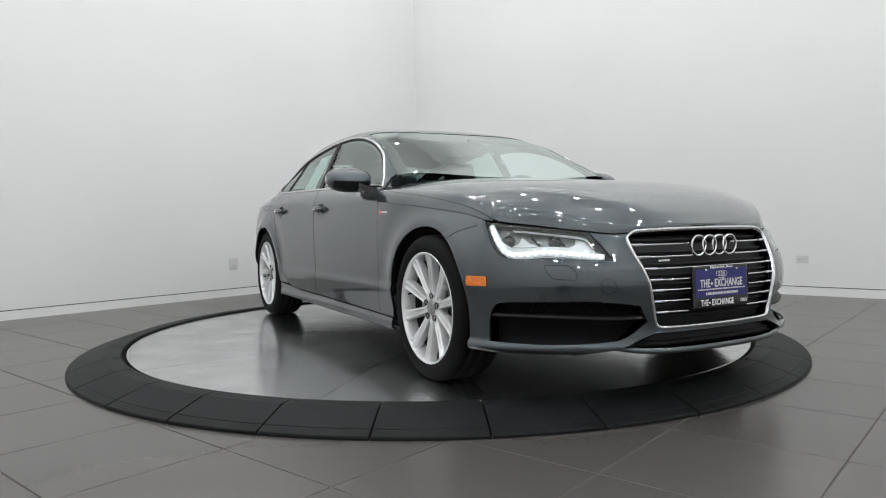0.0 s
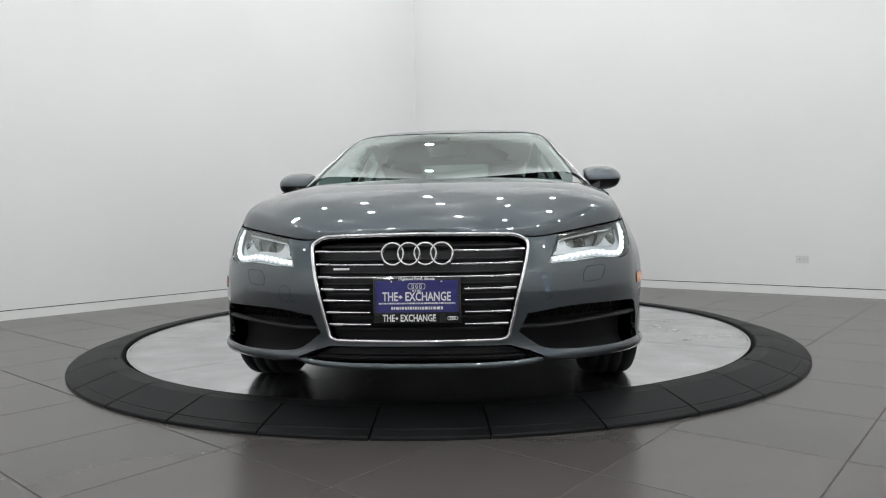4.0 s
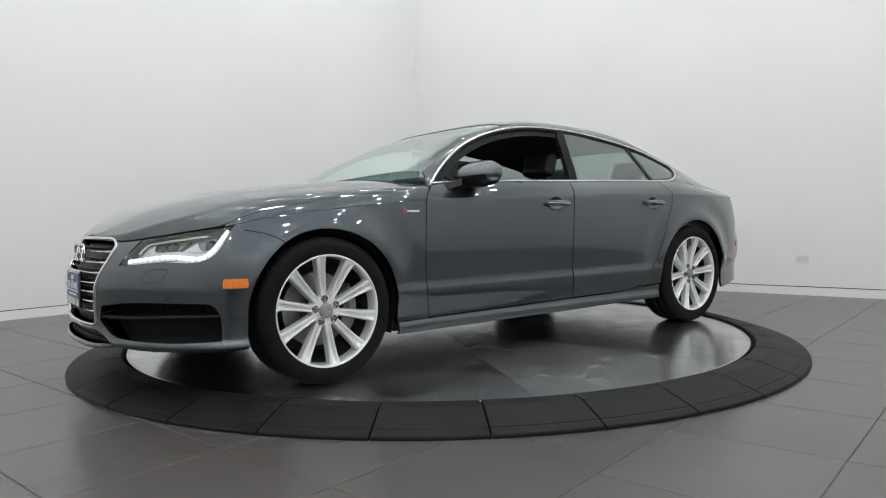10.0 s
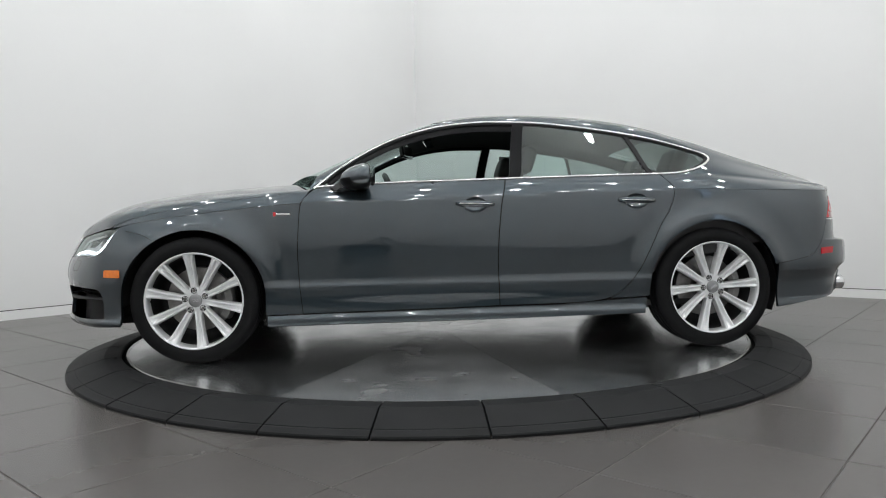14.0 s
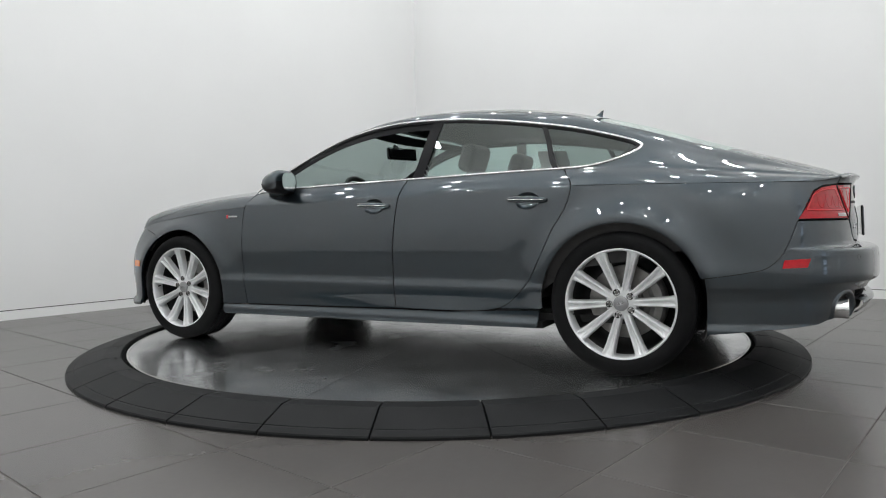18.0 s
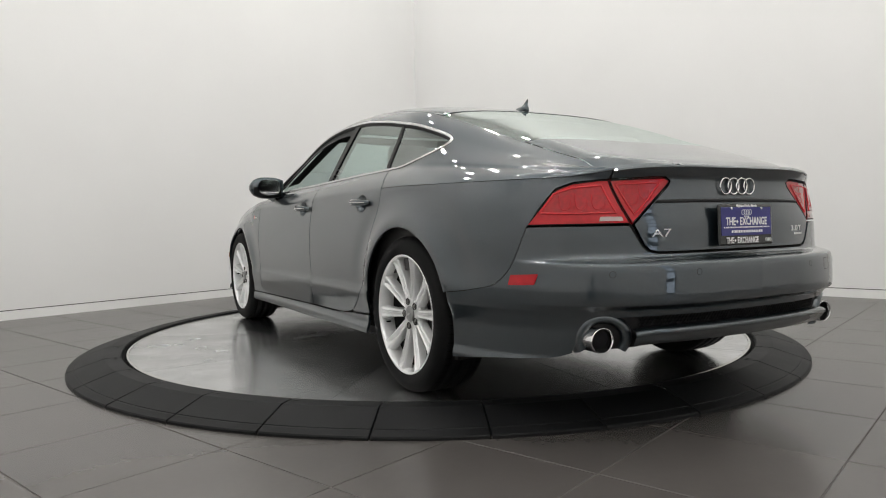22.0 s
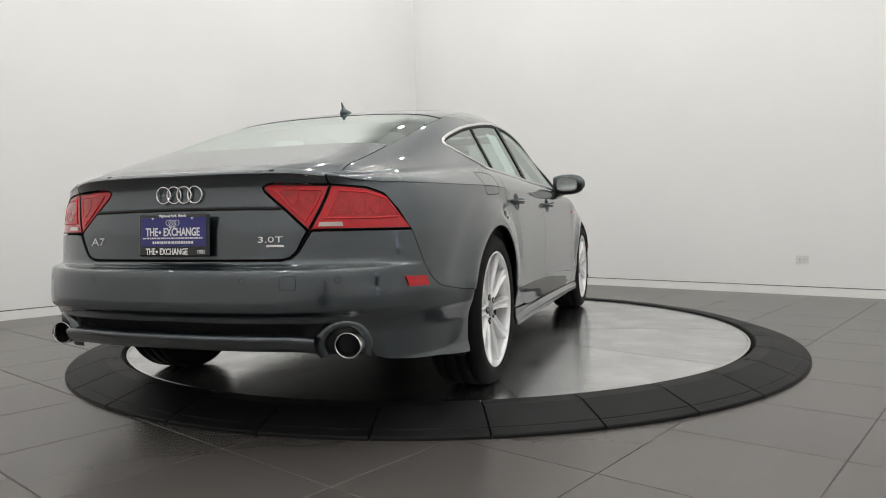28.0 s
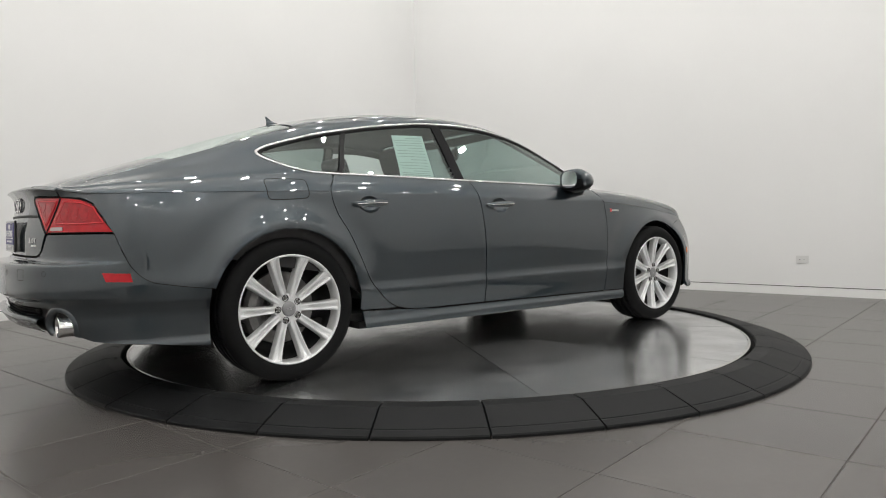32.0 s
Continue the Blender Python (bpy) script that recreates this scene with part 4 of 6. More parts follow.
# front bumper with its openings
GRILLE = [(0.0, 0.704), (0.355, 0.698), (0.400, 0.687), (0.428, 0.660), (0.382, 0.494), (0.342, 0.330), (0.332, 0.316), (0.305, 0.309), (0.0, 0.306)]
LAMP = [(0.505, 0.583), (0.548, 0.650), (0.585, 0.697), (0.66, 0.706), (0.80, 0.722), (0.95, 0.737), (1.085, 0.748), (1.048, 0.692), (1.005, 0.632), (0.95, 0.600), (0.88, 0.590), (0.78, 0.595), (0.70, 0.592), (0.60, 0.585)]
INTAKE = [(0.378, 0.335), (0.415, 0.402), (0.595, 0.421), (0.814, 0.421), (0.965, 0.416), (1.000, 0.400), (1.020, 0.346), (1.022, 0.256), (0.80, 0.250), (0.60, 0.255), (0.475, 0.272)]


def full(h):
    """A half outline, from the middle line round to the middle line, with its mirror image."""
    h = np.array(h, float)
    return np.concatenate([h, (h * [-1, 1])[::-1][1:-1]])


grille_line = spline2(GRILLE, 80, corners=(0, 4, 8))
lamp_line = spline2(LAMP, 80, True, corners=(0, 2, 6))
intake_line = spline2(INTAKE, 80, True, corners=(0, 1, 7))
top_e = [(s, float(ZE(s)) - 0.003) for s in np.linspace(0.0, 1.12, 50)]
bumper_half = np.array(top_e + bs([(1.83, 0.729), (1.76, 0.716), (1.71, 0.700)]) + bs(arch_pts(ARCH_F, 58, 0, 26)) + bs([(1.842, 0.215)]) + [(0.95, 0.207), (0.62, 0.212), (0.50, 0.228), (0.42, 0.262), (0.34, 0.286), (0.0, 0.287)])
front_bumper = skin("front_bumper", [patch_data(belt, full(bumper_half), 0.025, GAP / 2, flange=0.02,
                    holes=[full(grille_line), lamp_line, (lamp_line * [-1, 1])[::-1], intake_line, (intake_line * [-1, 1])[::-1]])], M_PAINT, car, "grey painted front bumper")

# quarter panels: flank, and the cabin's side from the windscreen pillar to the tail
seam_rb = [(s_x(-1.836), 0.474), (s_x(-1.925), 0.485), (s_x(-2.012), 0.500), (5.056, 0.515), (5.110, 0.555), (5.153, 0.618), (5.203, 0.722)]
TAIL_OUT = [(5.205, 0.731), (5.270, 0.795), (5.330, 0.853), (5.40, 0.873), (5.497, 0.882), (5.545, 0.883), (5.630, 0.732)]
TAIL_IN = [(5.553, 0.883), (5.70, 0.887), (5.785, 0.889), (5.808, 0.880), (5.80, 0.866), (5.72, 0.800), (5.640, 0.732)]
xq = np.linspace(-1.222, -2.19, 40)
quarter_low = bs(seam3[(seam3[:, 1] < 0.905) & (seam3[:, 1] > 0.30)]) + bs([(-0.86, 0.298), (-1.062, 0.304)]) + bs(arch_pts(ARCH_R, -5, 161, 44)) + [tuple(q) for q in spline2(seam_rb, 60)] + [(5.262, 0.795), (5.322, 0.857), (5.40, 0.879), (5.545, 0.888), (5.547, float(ZL(5.547)))] + [(float(s), float(ZL(s)) - 0.0004) for s in np.linspace(5.53, s_x(-2.2), 16)] + bs([(x, float(ZS(x)) - 0.0005) for x in xq[::-1]])
DLO = [(0.810, 0.945), (0.673, 1.058), (0.513, 1.160), (0.347, 1.237), (0.180, 1.288), (0.011, 1.319), (-0.158, 1.332), (-0.327, 1.331), (-0.497, 1.324), (-0.666, 1.305), (-0.836, 1.282), (-1.008, 1.253), (-1.184, 1.219), (-1.361, 1.172), (-1.475, 1.136), (-1.520, 1.110), (-1.508, 1.085), (-1.455, 1.055), (-1.38, 1.028), (-1.286, 1.009), (-1.165, 1.003)]


def cab(pts):
    """Flank points (x, z) as points of the cabin chart."""
    p = np.array(pts, float)
    return np.stack([p[:, 0], cabin_v(p[:, 0], z=p[:, 1])], 1)


def cab_y(pts):
    p = np.array(pts, float)
    return np.stack([p[:, 0], cabin_v(p[:, 0], y=p[:, 1])], 1)


dlo = cab(spline2(DLO, 60))
x_side = np.linspace(0.80, -2.36, 90)
y_glass = curve((1.06, 0.775), (0.85, 0.762), (0.7, 0.735), (0.5, 0.688), (0.35, 0.658), (0.17, 0.632), (0.0, 0.617), (-0.3, 0.610), (-0.7, 0.612), (-1.05, 0.610), (-1.3, 0.605), (-1.6, 0.598), (-1.9, 0.592), (-2.10, 0.588), (-2.25, 0.578), (-2.33, 0.568), (-2.377, 0.559), (-2.42, 0.550))
side_top = cab_y(np.stack([x_side, y_glass(x_side)], 1))
upper = np.concatenate([side_top, [(x, VLEN) for x in np.linspace(float(belt(np.array([5.547]), ZL(np.array([5.547])))[0, 0]), -2.2, 8)], [(x, VLEN) for x in np.linspace(-2.1, -1.225, 20)], cab([(-1.219, 0.935), (-1.190, 0.970), (-1.168, 1.003)]), dlo[::-1][1:], cab([(0.835, 0.93)])])
both("quarter_panel", [patch_data(belt, quarter_low, 0.03, GAP / 2, flange=0.01), patch_data(cabin, upper, 0.03, 0.0006, flange=0.01)], M_PAINT, "grey metallic rear quarter panel with roof pillar")

# roof, windscreen, rear window, hatch
def strip_x(xa, xb, ym, n=30):
    """Cross line from the station xa in the middle to xb at the edge y = ym."""
    y = np.linspace(0, ym, n)
    x = xa + (xb - xa) * (y / ym) ** 2
    return np.stack([x, cabin_v(x, y=y)], 1)


def edge_y(x0, x1, d=0.0, n=40):
    x = np.linspace(x0, x1, n)
    return cab_y(np.stack([x, y_glass(x) - d], 1))


def sym(h):
    """Full outline from a half outline of the cabin chart that runs from middle to middle."""
    h = np.array(h, float)
    return np.concatenate([h, (h * [1, -1])[::-1][1:-1]])


roof_half = np.concatenate([strip_x(0.165, 0.095, float(y_glass(0.095)) - 0.001), edge_y(0.09, -1.27, 0.001)[1:], strip_x(-1.285, -1.27, float(y_glass(-1.27)) - 0.001)[::-1][1:]])
skin("roof", [patch_data(cabin, sym(roof_half), 0.03, GAP)], M_PAINT, car, "grey metallic roof")


screen_half = np.concatenate([strip_x(0.172, 0.10, float(y_glass(0.10)) - 0.004), edge_y(0.11, 0.80, 0.004)[1:], strip_x(1.035, 0.80, float(y_glass(0.80)) - 0.004)[::-1][1:]])


def screen_foot():
    """The windscreen's lowest strip, down to the bonnet's skin."""
    ym = float(y_glass(0.80)) - 0.004
    y = np.linspace(-ym, ym, 61)
    x = 1.035 - 0.235 * (y / ym) ** 2
    g = cabin(x, np.sign(y) * cabin_v(x, y=np.abs(y)))
    x2 = np.clip(x + 0.035, 0.83, 2.0)
    sec = front_sections(x2)
    v = pick(sec, 0, np.abs(y)) / (sec[0].shape[1] - 1) * VLEN
    h = front(x2, np.sign(y) * v)
    h[:, 1], h[:, 2] = y, np.minimum(h[:, 2] - 0.006, g[:, 2] - 0.002)
    n = np.tile([0.5, 0, 0.85], (61, 1)) + np.stack([np.zeros(61), 0.25 * y / ym, np.zeros(61)], 1)
    n /= np.linalg.norm(n, axis=1)[:, None]
    g = g - n * 0.003
    return np.concatenate([g, h]), np.concatenate([n, n]), [(j, j + 1, 62 + j, 61 + j) for j in range(60)]


windscreen = skin("windscreen", [patch_data(cabin, sym(screen_half), 0.03, 0.0, -0.003, 0.0), screen_foot()], M_SCREEN, car, "laminated windscreen glass with faint green tint")
rear_half = np.concatenate([strip_x(-1.30, -1.285, float(y_glass(-1.285)) - 0.003), edge_y(-1.295, -1.90, 0.003)[1:], strip_x(-2.02, -1.90, float(y_glass(-1.90)) - 0.003)[::-1][1:]])
rear_window = skin("rear_window", [patch_data(cabin, sym(rear_half), 0.03, 0.001, -0.002, 0.004)], M_REARGLASS, car, "large sloping rear window")


def deck():
    """Tailgate's upper skin as a grid from the rear window's foot to the tail edge."""
    k, r = 61, 26
    ss = 5.549 + (S_END - 5.549) * (1 - np.abs(np.linspace(-1, 1, k)))
    E = belt(ss, ZL(ss)) * np.stack([np.ones(k), -np.sign(np.linspace(-1, 1, k)), np.ones(k)], 1)
    y0 = E[:, 1] / abs(E[0, 1]) * (float(y_glass(-1.904)) - 0.004)
    G = np.stack([-2.024 + 0.12 * (y0 / y0[0]) ** 2, y0], 1)
    rows = []
    for t in np.linspace(0, 1, r):
        xy = G + (E[:, :2] - G) * t
        f = E[:, 1] / abs(E[0, 1])
        ye = float(y_glass(xy[0, 0])) - 0.004
        xy[:, 1] = f * (ye + (abs(E[0, 1]) - (float(y_glass(E[0, 0])) - 0.004)) * t ** 3)
        z = cabin(xy[:, 0], cabin_v(xy[:, 0], y=np.abs(xy[:, 1])))[:, 2]
        w = sstep(0.72, 1.0, t)
        rows.append(np.concatenate([xy, (z * (1 - w) + E[:, 2] * w)[:, None]], 1))
    lip = E.copy()
    lip[:, 0] -= 0.002
    lip[:, 2] -= 0.006
    rows.append(lip)
    P = np.array(rows)
    n = np.cross(np.gradient(P[:r], axis=0), np.gradient(P[:r], axis=1))
    n *= np.sign(n[..., 2:3])
    n /= np.linalg.norm(n, axis=2)[..., None]
    N = np.concatenate([n, n[-1:]])
    F = [(i * k + j, (i + 1) * k + j, (i + 1) * k + j + 1, i * k + j + 1) for i in range(r) for j in range(k - 1)]
    return P.reshape(-1, 3), N.reshape(-1, 3), F


def around(h):
    """Tail outline: the left half in belt lengths and its image beyond the middle."""
    h = np.array(h, float)
    return np.concatenate([h, ((h * [-1, 1]) + [2 * S_END, 0])[::-1][1:-1]])


def tail_belt(s, z):
    """The lower skin with lengths that run on past the tail's middle to the right side."""
    s = np.asarray(s, float)
    return belt(np.where(s > S_END, s - 2 * S_END, s), z)


face_left = [(s, float(ZL(s))) for s in np.linspace(S_END, 5.552, 24)] + [(5.553, 0.890), (5.70, 0.894), (5.790, 0.896), (5.816, 0.880), (5.807, 0.862), (5.727, 0.798), (5.646, 0.727), (5.686, 0.655), (5.708, 0.637)] + [(s, 0.629) for s in np.linspace(5.74, S_END, 16)]
hatch = skin("hatch", [deck(), patch_data(tail_belt, around(face_left), 0.03, GAP / 2, flange=0.02)], M_PAINT, car, "grey metallic tailgate with a sharp tail edge")

# rear bumper
rb_left = [(S_END, 0.622)] + [(s, 0.622) for s in np.linspace(S_END, 5.74, 16)][1:] + [(5.70, 0.630), (5.676, 0.650), (5.628, 0.722)] + [(s, 0.724) for s in np.linspace(5.60, 5.215, 12)] + [tuple(q) for q in spline2(seam_rb, 60)[::-1]] + bs([(-1.842, 0.40), (-1.842, 0.218), (-1.95, 0.229), (-2.07, 0.245)]) + [(5.23, 0.258), (5.33, 0.266), (5.385, 0.282), (5.402, 0.325), (5.418, 0.365), (5.450, 0.396), (5.497, 0.410), (5.548, 0.406)] + [(s, 0.407) for s in np.linspace(5.62, S_END, 14)]
rear_bumper = skin("rear_bumper", [patch_data(tail_belt, around(rb_left), 0.026, GAP / 2, flange=0.015, rows=(0.424, 0.434, 0.442, 0.449, 0.455, 0.462, 0.584, 0.590, 0.594, 0.597, 0.600, 0.603, 0.606, 0.610, 0.615))], M_PAINT, car, "grey painted rear bumper")
val_left = [(s, 0.405) for s in np.linspace(S_END, 5.62, 14)] + [(5.56, 0.403), (5.497, 0.405), (5.44, 0.39), (5.415, 0.35), (5.41, 0.30), (5.50, 0.285), (5.60, 0.290), (5.70, 0.300), (S_END, 0.302)]
valance = skin("rear_valance", [patch_data(tail_belt, around(val_left), 0.03, 0.001, -0.016, 0.0)], M_BLACK, car, "black plastic rear valance with a mesh insert")


def build_diffuser():
    """Painted blade with a flat top and a dark lower face, and the mesh slot above it."""
    n = 60
    ss = np.linspace(5.605, 2 * S_END - 5.605, n)
    e = np.minimum(1, np.minimum(ss - ss[0], ss[-1] - ss) / 0.10) ** 0.5
    rows = []
    for z, out in ((0.372, -0.020), (0.369, 0.006), (0.362, 0.014), (0.352, 0.016), (0.345, 0.010), (0.328, -0.004), (0.312, -0.012), (0.308, -0.03)):
        p, m = frame_at(tail_belt, np.stack([ss, np.full(n, 0.40)], 1))
        m[:, 2] = 0
        q = p + m * (0.014 + out)
        q[:, 2] = z - 0.008 * (1 - e)
        rows.append(q)
    P = np.concatenate(rows)
    k = len(rows)
    G = P.reshape(k, n, 3)
    N = np.cross(np.gradient(G, axis=1), np.gradient(G, axis=0))
    N /= np.maximum(np.linalg.norm(N, axis=2), 1e-9)[..., None]
    out = np.concatenate([m[None]] * k)
    if (N * out).sum() < 0:
        N = -N
    F = [(j * n + i, j * n + i + 1, (j + 1) * n + i + 1, (j + 1) * n + i) for j in range(k - 1) for i in range(n - 1)]
    fa = np.array(F)
    if (np.cross(P[fa[:, 1]] - P[fa[:, 0]], P[fa[:, 2]] - P[fa[:, 0]]) * N.reshape(-1, 3)[fa[:, 0]]).sum() < 0:
        F = [q[::-1] for q in F]
    skin("diffuser_blade", [(P, N.reshape(-1, 3), F)], M_PAINT, car, "grey painted blade across the valance")
    bm = bmesh.new()
    for j in range(3):
        for i in range(64):
            c, nn = frame_at(tail_belt, np.array([(5.64 + (2 * S_END - 11.28) * (i + 0.5 * (j % 2)) / 64, 0.376 + 0.0115 * j)]))
            m4 = face_frame(Vector(c[0] - nn[0] * 0.0155), nn[0]) @ Matrix.Rotation(radians(30), 4, "Z")
            rings = [[bm.verts.new(m4 @ Vector((1.35 * r * math.cos(t), r * math.sin(t), h))) for t in [math.pi / 3 * q for q in range(6)]] for r, h in ((0.0068, 0.0), (0.0068, 0.004), (0.0054, 0.004))]
            for r0, r1 in zip(rings[:-1], rings[1:]):
                for q in range(6):
                    bm.faces.new((r0[q], r0[(q + 1) % 6], r1[(q + 1) % 6], r1[q]))
    tagged(part("mesh_insert", bm, M_MESH, valance, "black honeycomb mesh"), kind="stuff")


def seam(name, fn, pts, w=0.014, d=0.010, mirror=False):
    """Black strip added behind a shut line, the gap's shade put into its colour."""
    p, n = frame_at(fn, np.array(pts, float))
    skin(name, [ribbon_data(p - n * d, n, w, 0.001)], M_GAP, car, mirror=mirror)


def seams():
    bottom = np.array([(0.878, 0.258), (0.3, 0.263), (-0.213, 0.271), (-0.555, 0.274)])
    rb = spline2(seam_rb, 60)
    sh = np.array([(x, float(front_z(x, float(shut(x)))[0])) for x in np.linspace(0.84, 1.92, 40)])
    nose = np.array([(s, float(ZE(s)) - 0.001) for s in np.linspace(0.0, 1.12, 60)])
    ht = edge_y(-1.28, -2.36, 0.002)
    hl = np.array([(5.55, 0.918), (5.551, 0.885), (5.634, 0.728), (5.682, 0.652), (5.705, 0.633), (5.74, 0.6255), (S_END, 0.6255)])
    for mir in (False, True):
        for pts in (seam1, seam2, seam3, spline2(bottom, 40)):
            seam("shut_line", side, pts, mirror=mir)
        seam("shut_line", belt, spline2([tuple(q) for q in bs([(1.88, 0.742), (1.83, 0.729), (1.76, 0.716), (1.71, 0.700), (1.668, 0.676)])], 60), mirror=mir)
        seam("shut_line", belt, rb, mirror=mir)
        seam("shut_line", front, sh, mirror=mir)
        seam("shut_line", belt, nose, mirror=mir)
        seam("shut_line", cabin, ht, mirror=mir)
        seam("shut_line", belt, spline2(hl, 60, corners=(1, 2)), w=0.011, mirror=mir)


seams()
# ---- wheels ----
def build_wheel():
    """One wheel, its outer face at local y = 0, axle along y, with tyre, rim, spokes, bolts and brake."""
    w = new("wheel")
    bm = bmesh.new()
    prof = [(0.262, -0.006), (0.275, 0.000), (0.295, 0.004), (0.312, 0.001), (0.326, -0.006), (0.337, -0.018), (0.343, -0.032), (0.3445, -0.060), (0.337, -0.0605), (0.337, -0.069), (0.345, -0.0695),
            (0.345, -0.110), (0.337, -0.1105), (0.337, -0.122), (0.345, -0.1225), (0.345, -0.165), (0.337, -0.1655), (0.337, -0.174), (0.3445, -0.1745), (0.343, -0.205), (0.336, -0.222), (0.32, -0.236), (0.28, -0.240), (0.25, -0.232)]
    lathe(bm, prof, 96, "y")
    part("tyre", bm, M_TYRE, w, "black low-profile tyre", smooth=True)
    bm = bmesh.new()
    for k in range(60):
        a = 2 * math.pi * k / 60
        c, s = math.cos(a), math.sin(a)
        t = Vector((-s, 0, c))
        for y0 in (-0.045, -0.200):
            mid = Vector((c * 0.3435, y0, s * 0.3435))
            d = Vector((c, 0, s))
            q = [mid + t * 0.0022 + Vector((0, 0.013, 0)), mid - t * 0.0022 + Vector((0, 0.013, 0)), mid - t * 0.0022 - Vector((0, 0.013, 0)), mid + t * 0.0022 - Vector((0, 0.013, 0))]
            vs = [bm.verts.new(v + d * 0.0018) for v in q]
            bm.faces.new(vs)
    tagged(part("tread_groove", bm, M_GAP, w), kind="stuff")
    bm = bmesh.new()
    lathe(bm, [(0.2655, -0.012), (0.2635, -0.004), (0.258, -0.003), (0.2535, -0.010), (0.2505, -0.024), (0.2495, -0.05), (0.2475, -0.074)], 96, "y")
    part("rim", bm, M_RIM, w, "bright silver rim", smooth=True)
    bm = bmesh.new()
    lathe(bm, [(0.2465, -0.075), (0.236, -0.19), (0.2, -0.205), (0.07, -0.2)], 64, "y")
    part("barrel", bm, M_RIMSHADE, w, smooth=True)
    bm = bmesh.new()
    lathe(bm, [(0.0, -0.165), (0.175, -0.165), (0.178, -0.160), (0.178, -0.140), (0.175, -0.135), (0.09, -0.135), (0.085, -0.110), (0.0, -0.110)], 64, "y")
    part("brake_disc", bm, M_BRAKE, w, "steel brake disc", smooth=False)
    bm = bmesh.new()
    rows = []
    for i in range(9):
        a = radians(-35 + 70 * i / 8)
        rows.append([Vector((r * math.cos(a), y, r * math.sin(a))) for r, y in ((0.125, -0.180), (0.125, -0.095), (0.150, -0.080), (0.186, -0.082), (0.198, -0.110), (0.198, -0.180))])
    loft(bm, rows)
    part("caliper", bm, M_CALIPER, w, "grey brake caliper")
    # spokes: two ridges with a hollow between them, dished towards the hub
    r_list = [0.045, 0.062, 0.080, 0.110, 0.150, 0.190, 0.225, 0.244, 0.2535]
    half = [0.0130, 0.0150, 0.0165, 0.0175, 0.0190, 0.0210, 0.0240, 0.0270, 0.030]
    top = [-0.040, -0.038, -0.035, -0.0315, -0.0275, -0.0225, -0.0165, -0.0125, -0.011]
    groove = [0.0, 0.001, 0.006, 0.013, 0.017, 0.017, 0.014, 0.007, 0.001]
    bm = bmesh.new()
    rows = []
    for r, h, t, g in zip(r_list, half, top, groove):
        rows.append([Vector((r, y, x)) for x, y in ((-h - 0.003, t - 0.040), (-h, t - 0.007), (-0.86 * h, t - 0.001), (-0.62 * h, t), (-0.44 * h, t - 0.25 * g), (-0.18 * h, t - g), (0.18 * h, t - g), (0.44 * h, t - 0.25 * g), (0.62 * h, t), (0.86 * h, t - 0.001), (h, t - 0.007), (h + 0.003, t - 0.040))])
    loft(bm, rows)
    spoke = mesh_of("spoke", bm, M_RIM)
    for i in range(10):
        o = new("spoke", spoke)
        o.parent = w
        o.rotation_euler = (0, radians(18 + 36 * i), 0)
    bm = bmesh.new()
    lathe(bm, [(0.0, -0.037), (0.050, -0.038), (0.070, -0.042), (0.076, -0.052), (0.076, -0.085), (0.0, -0.085)], 48, "y")
    part("hub", bm, M_RIM, w, smooth=False)
    bm = bmesh.new()
    lathe(bm, [(0.0, -0.0275), (0.020, -0.0275), (0.032, -0.0295), (0.0355, -0.033), (0.0355, -0.040)], 40, "y")
    cap = part("hub_cap", bm, M_CAP, w, "grey centre cap", smooth=True)
    bm = bmesh.new()
    for k in range(4):
        torus(bm, (-0.0135 + 0.009 * k, -0.0270, 0), 0.0062, 0.0009, "y", 20, 6)
    part("emblem", bm, M_CHROME, cap, smooth=True)
    # bolt holes in the silver hub, the recess's shade put into their colour
    bm = bmesh.new()
    lathe(bm, [(0.0, -0.0395), (0.0135, -0.0385), (0.0150, -0.0325), (0.0165, -0.0350)], 20, "y")
    well = mesh_of("bolt_well", bm, M_WELL)
    bm = bmesh.new()
    lathe(bm, [(0.0, -0.0315), (0.0078, -0.0315), (0.0090, -0.034), (0.0090, -0.042)], 6, "y")
    bolt = mesh_of("wheel_bolt", bm, M_BRAKE)
    for i in range(5):
        a = radians(18 + 72 * i)
        o = new("bolt_well", well)
        o.parent, o.location = w, (0.056 * math.cos(a), 0, 0.056 * math.sin(a))
        b = new("wheel_bolt", bolt)
        b.parent, b.location = w, (0.056 * math.cos(a), 0, 0.056 * math.sin(a))
    bm = bmesh.new()
    pipe(bm, [(0.238, -0.05, 0.03), (0.233, -0.028, 0.029)], 0.004, 8)
    part("valve", bm, M_GAP, w)
    w.parent = car
    return w


WHEEL_Y = 0.930
wheel = build_wheel()
# each wheel's place, which flank it is on and its turn; the calipers sit behind the axles
for cx, left, turn in ((1.457, True, 7), (-1.457, True, 22), (1.457, False, -4), (-1.457, False, 18)):
    m = Matrix.Translation((cx, WHEEL_Y if left else -WHEEL_Y, 0.345)) @ Matrix.Rotation(0 if left else math.pi, 4, "Z") @ Matrix.Rotation(radians(turn), 4, "Y")
    if cx > 0 and left:
        wheel.matrix_basis = m
        w = wheel
    else:
        w = copy_thing(wheel, m)
    for o in w.children:
        if o.name.startswith("caliper"):
            o.rotation_euler = (0, radians((180 if left else 0) - turn), 0)


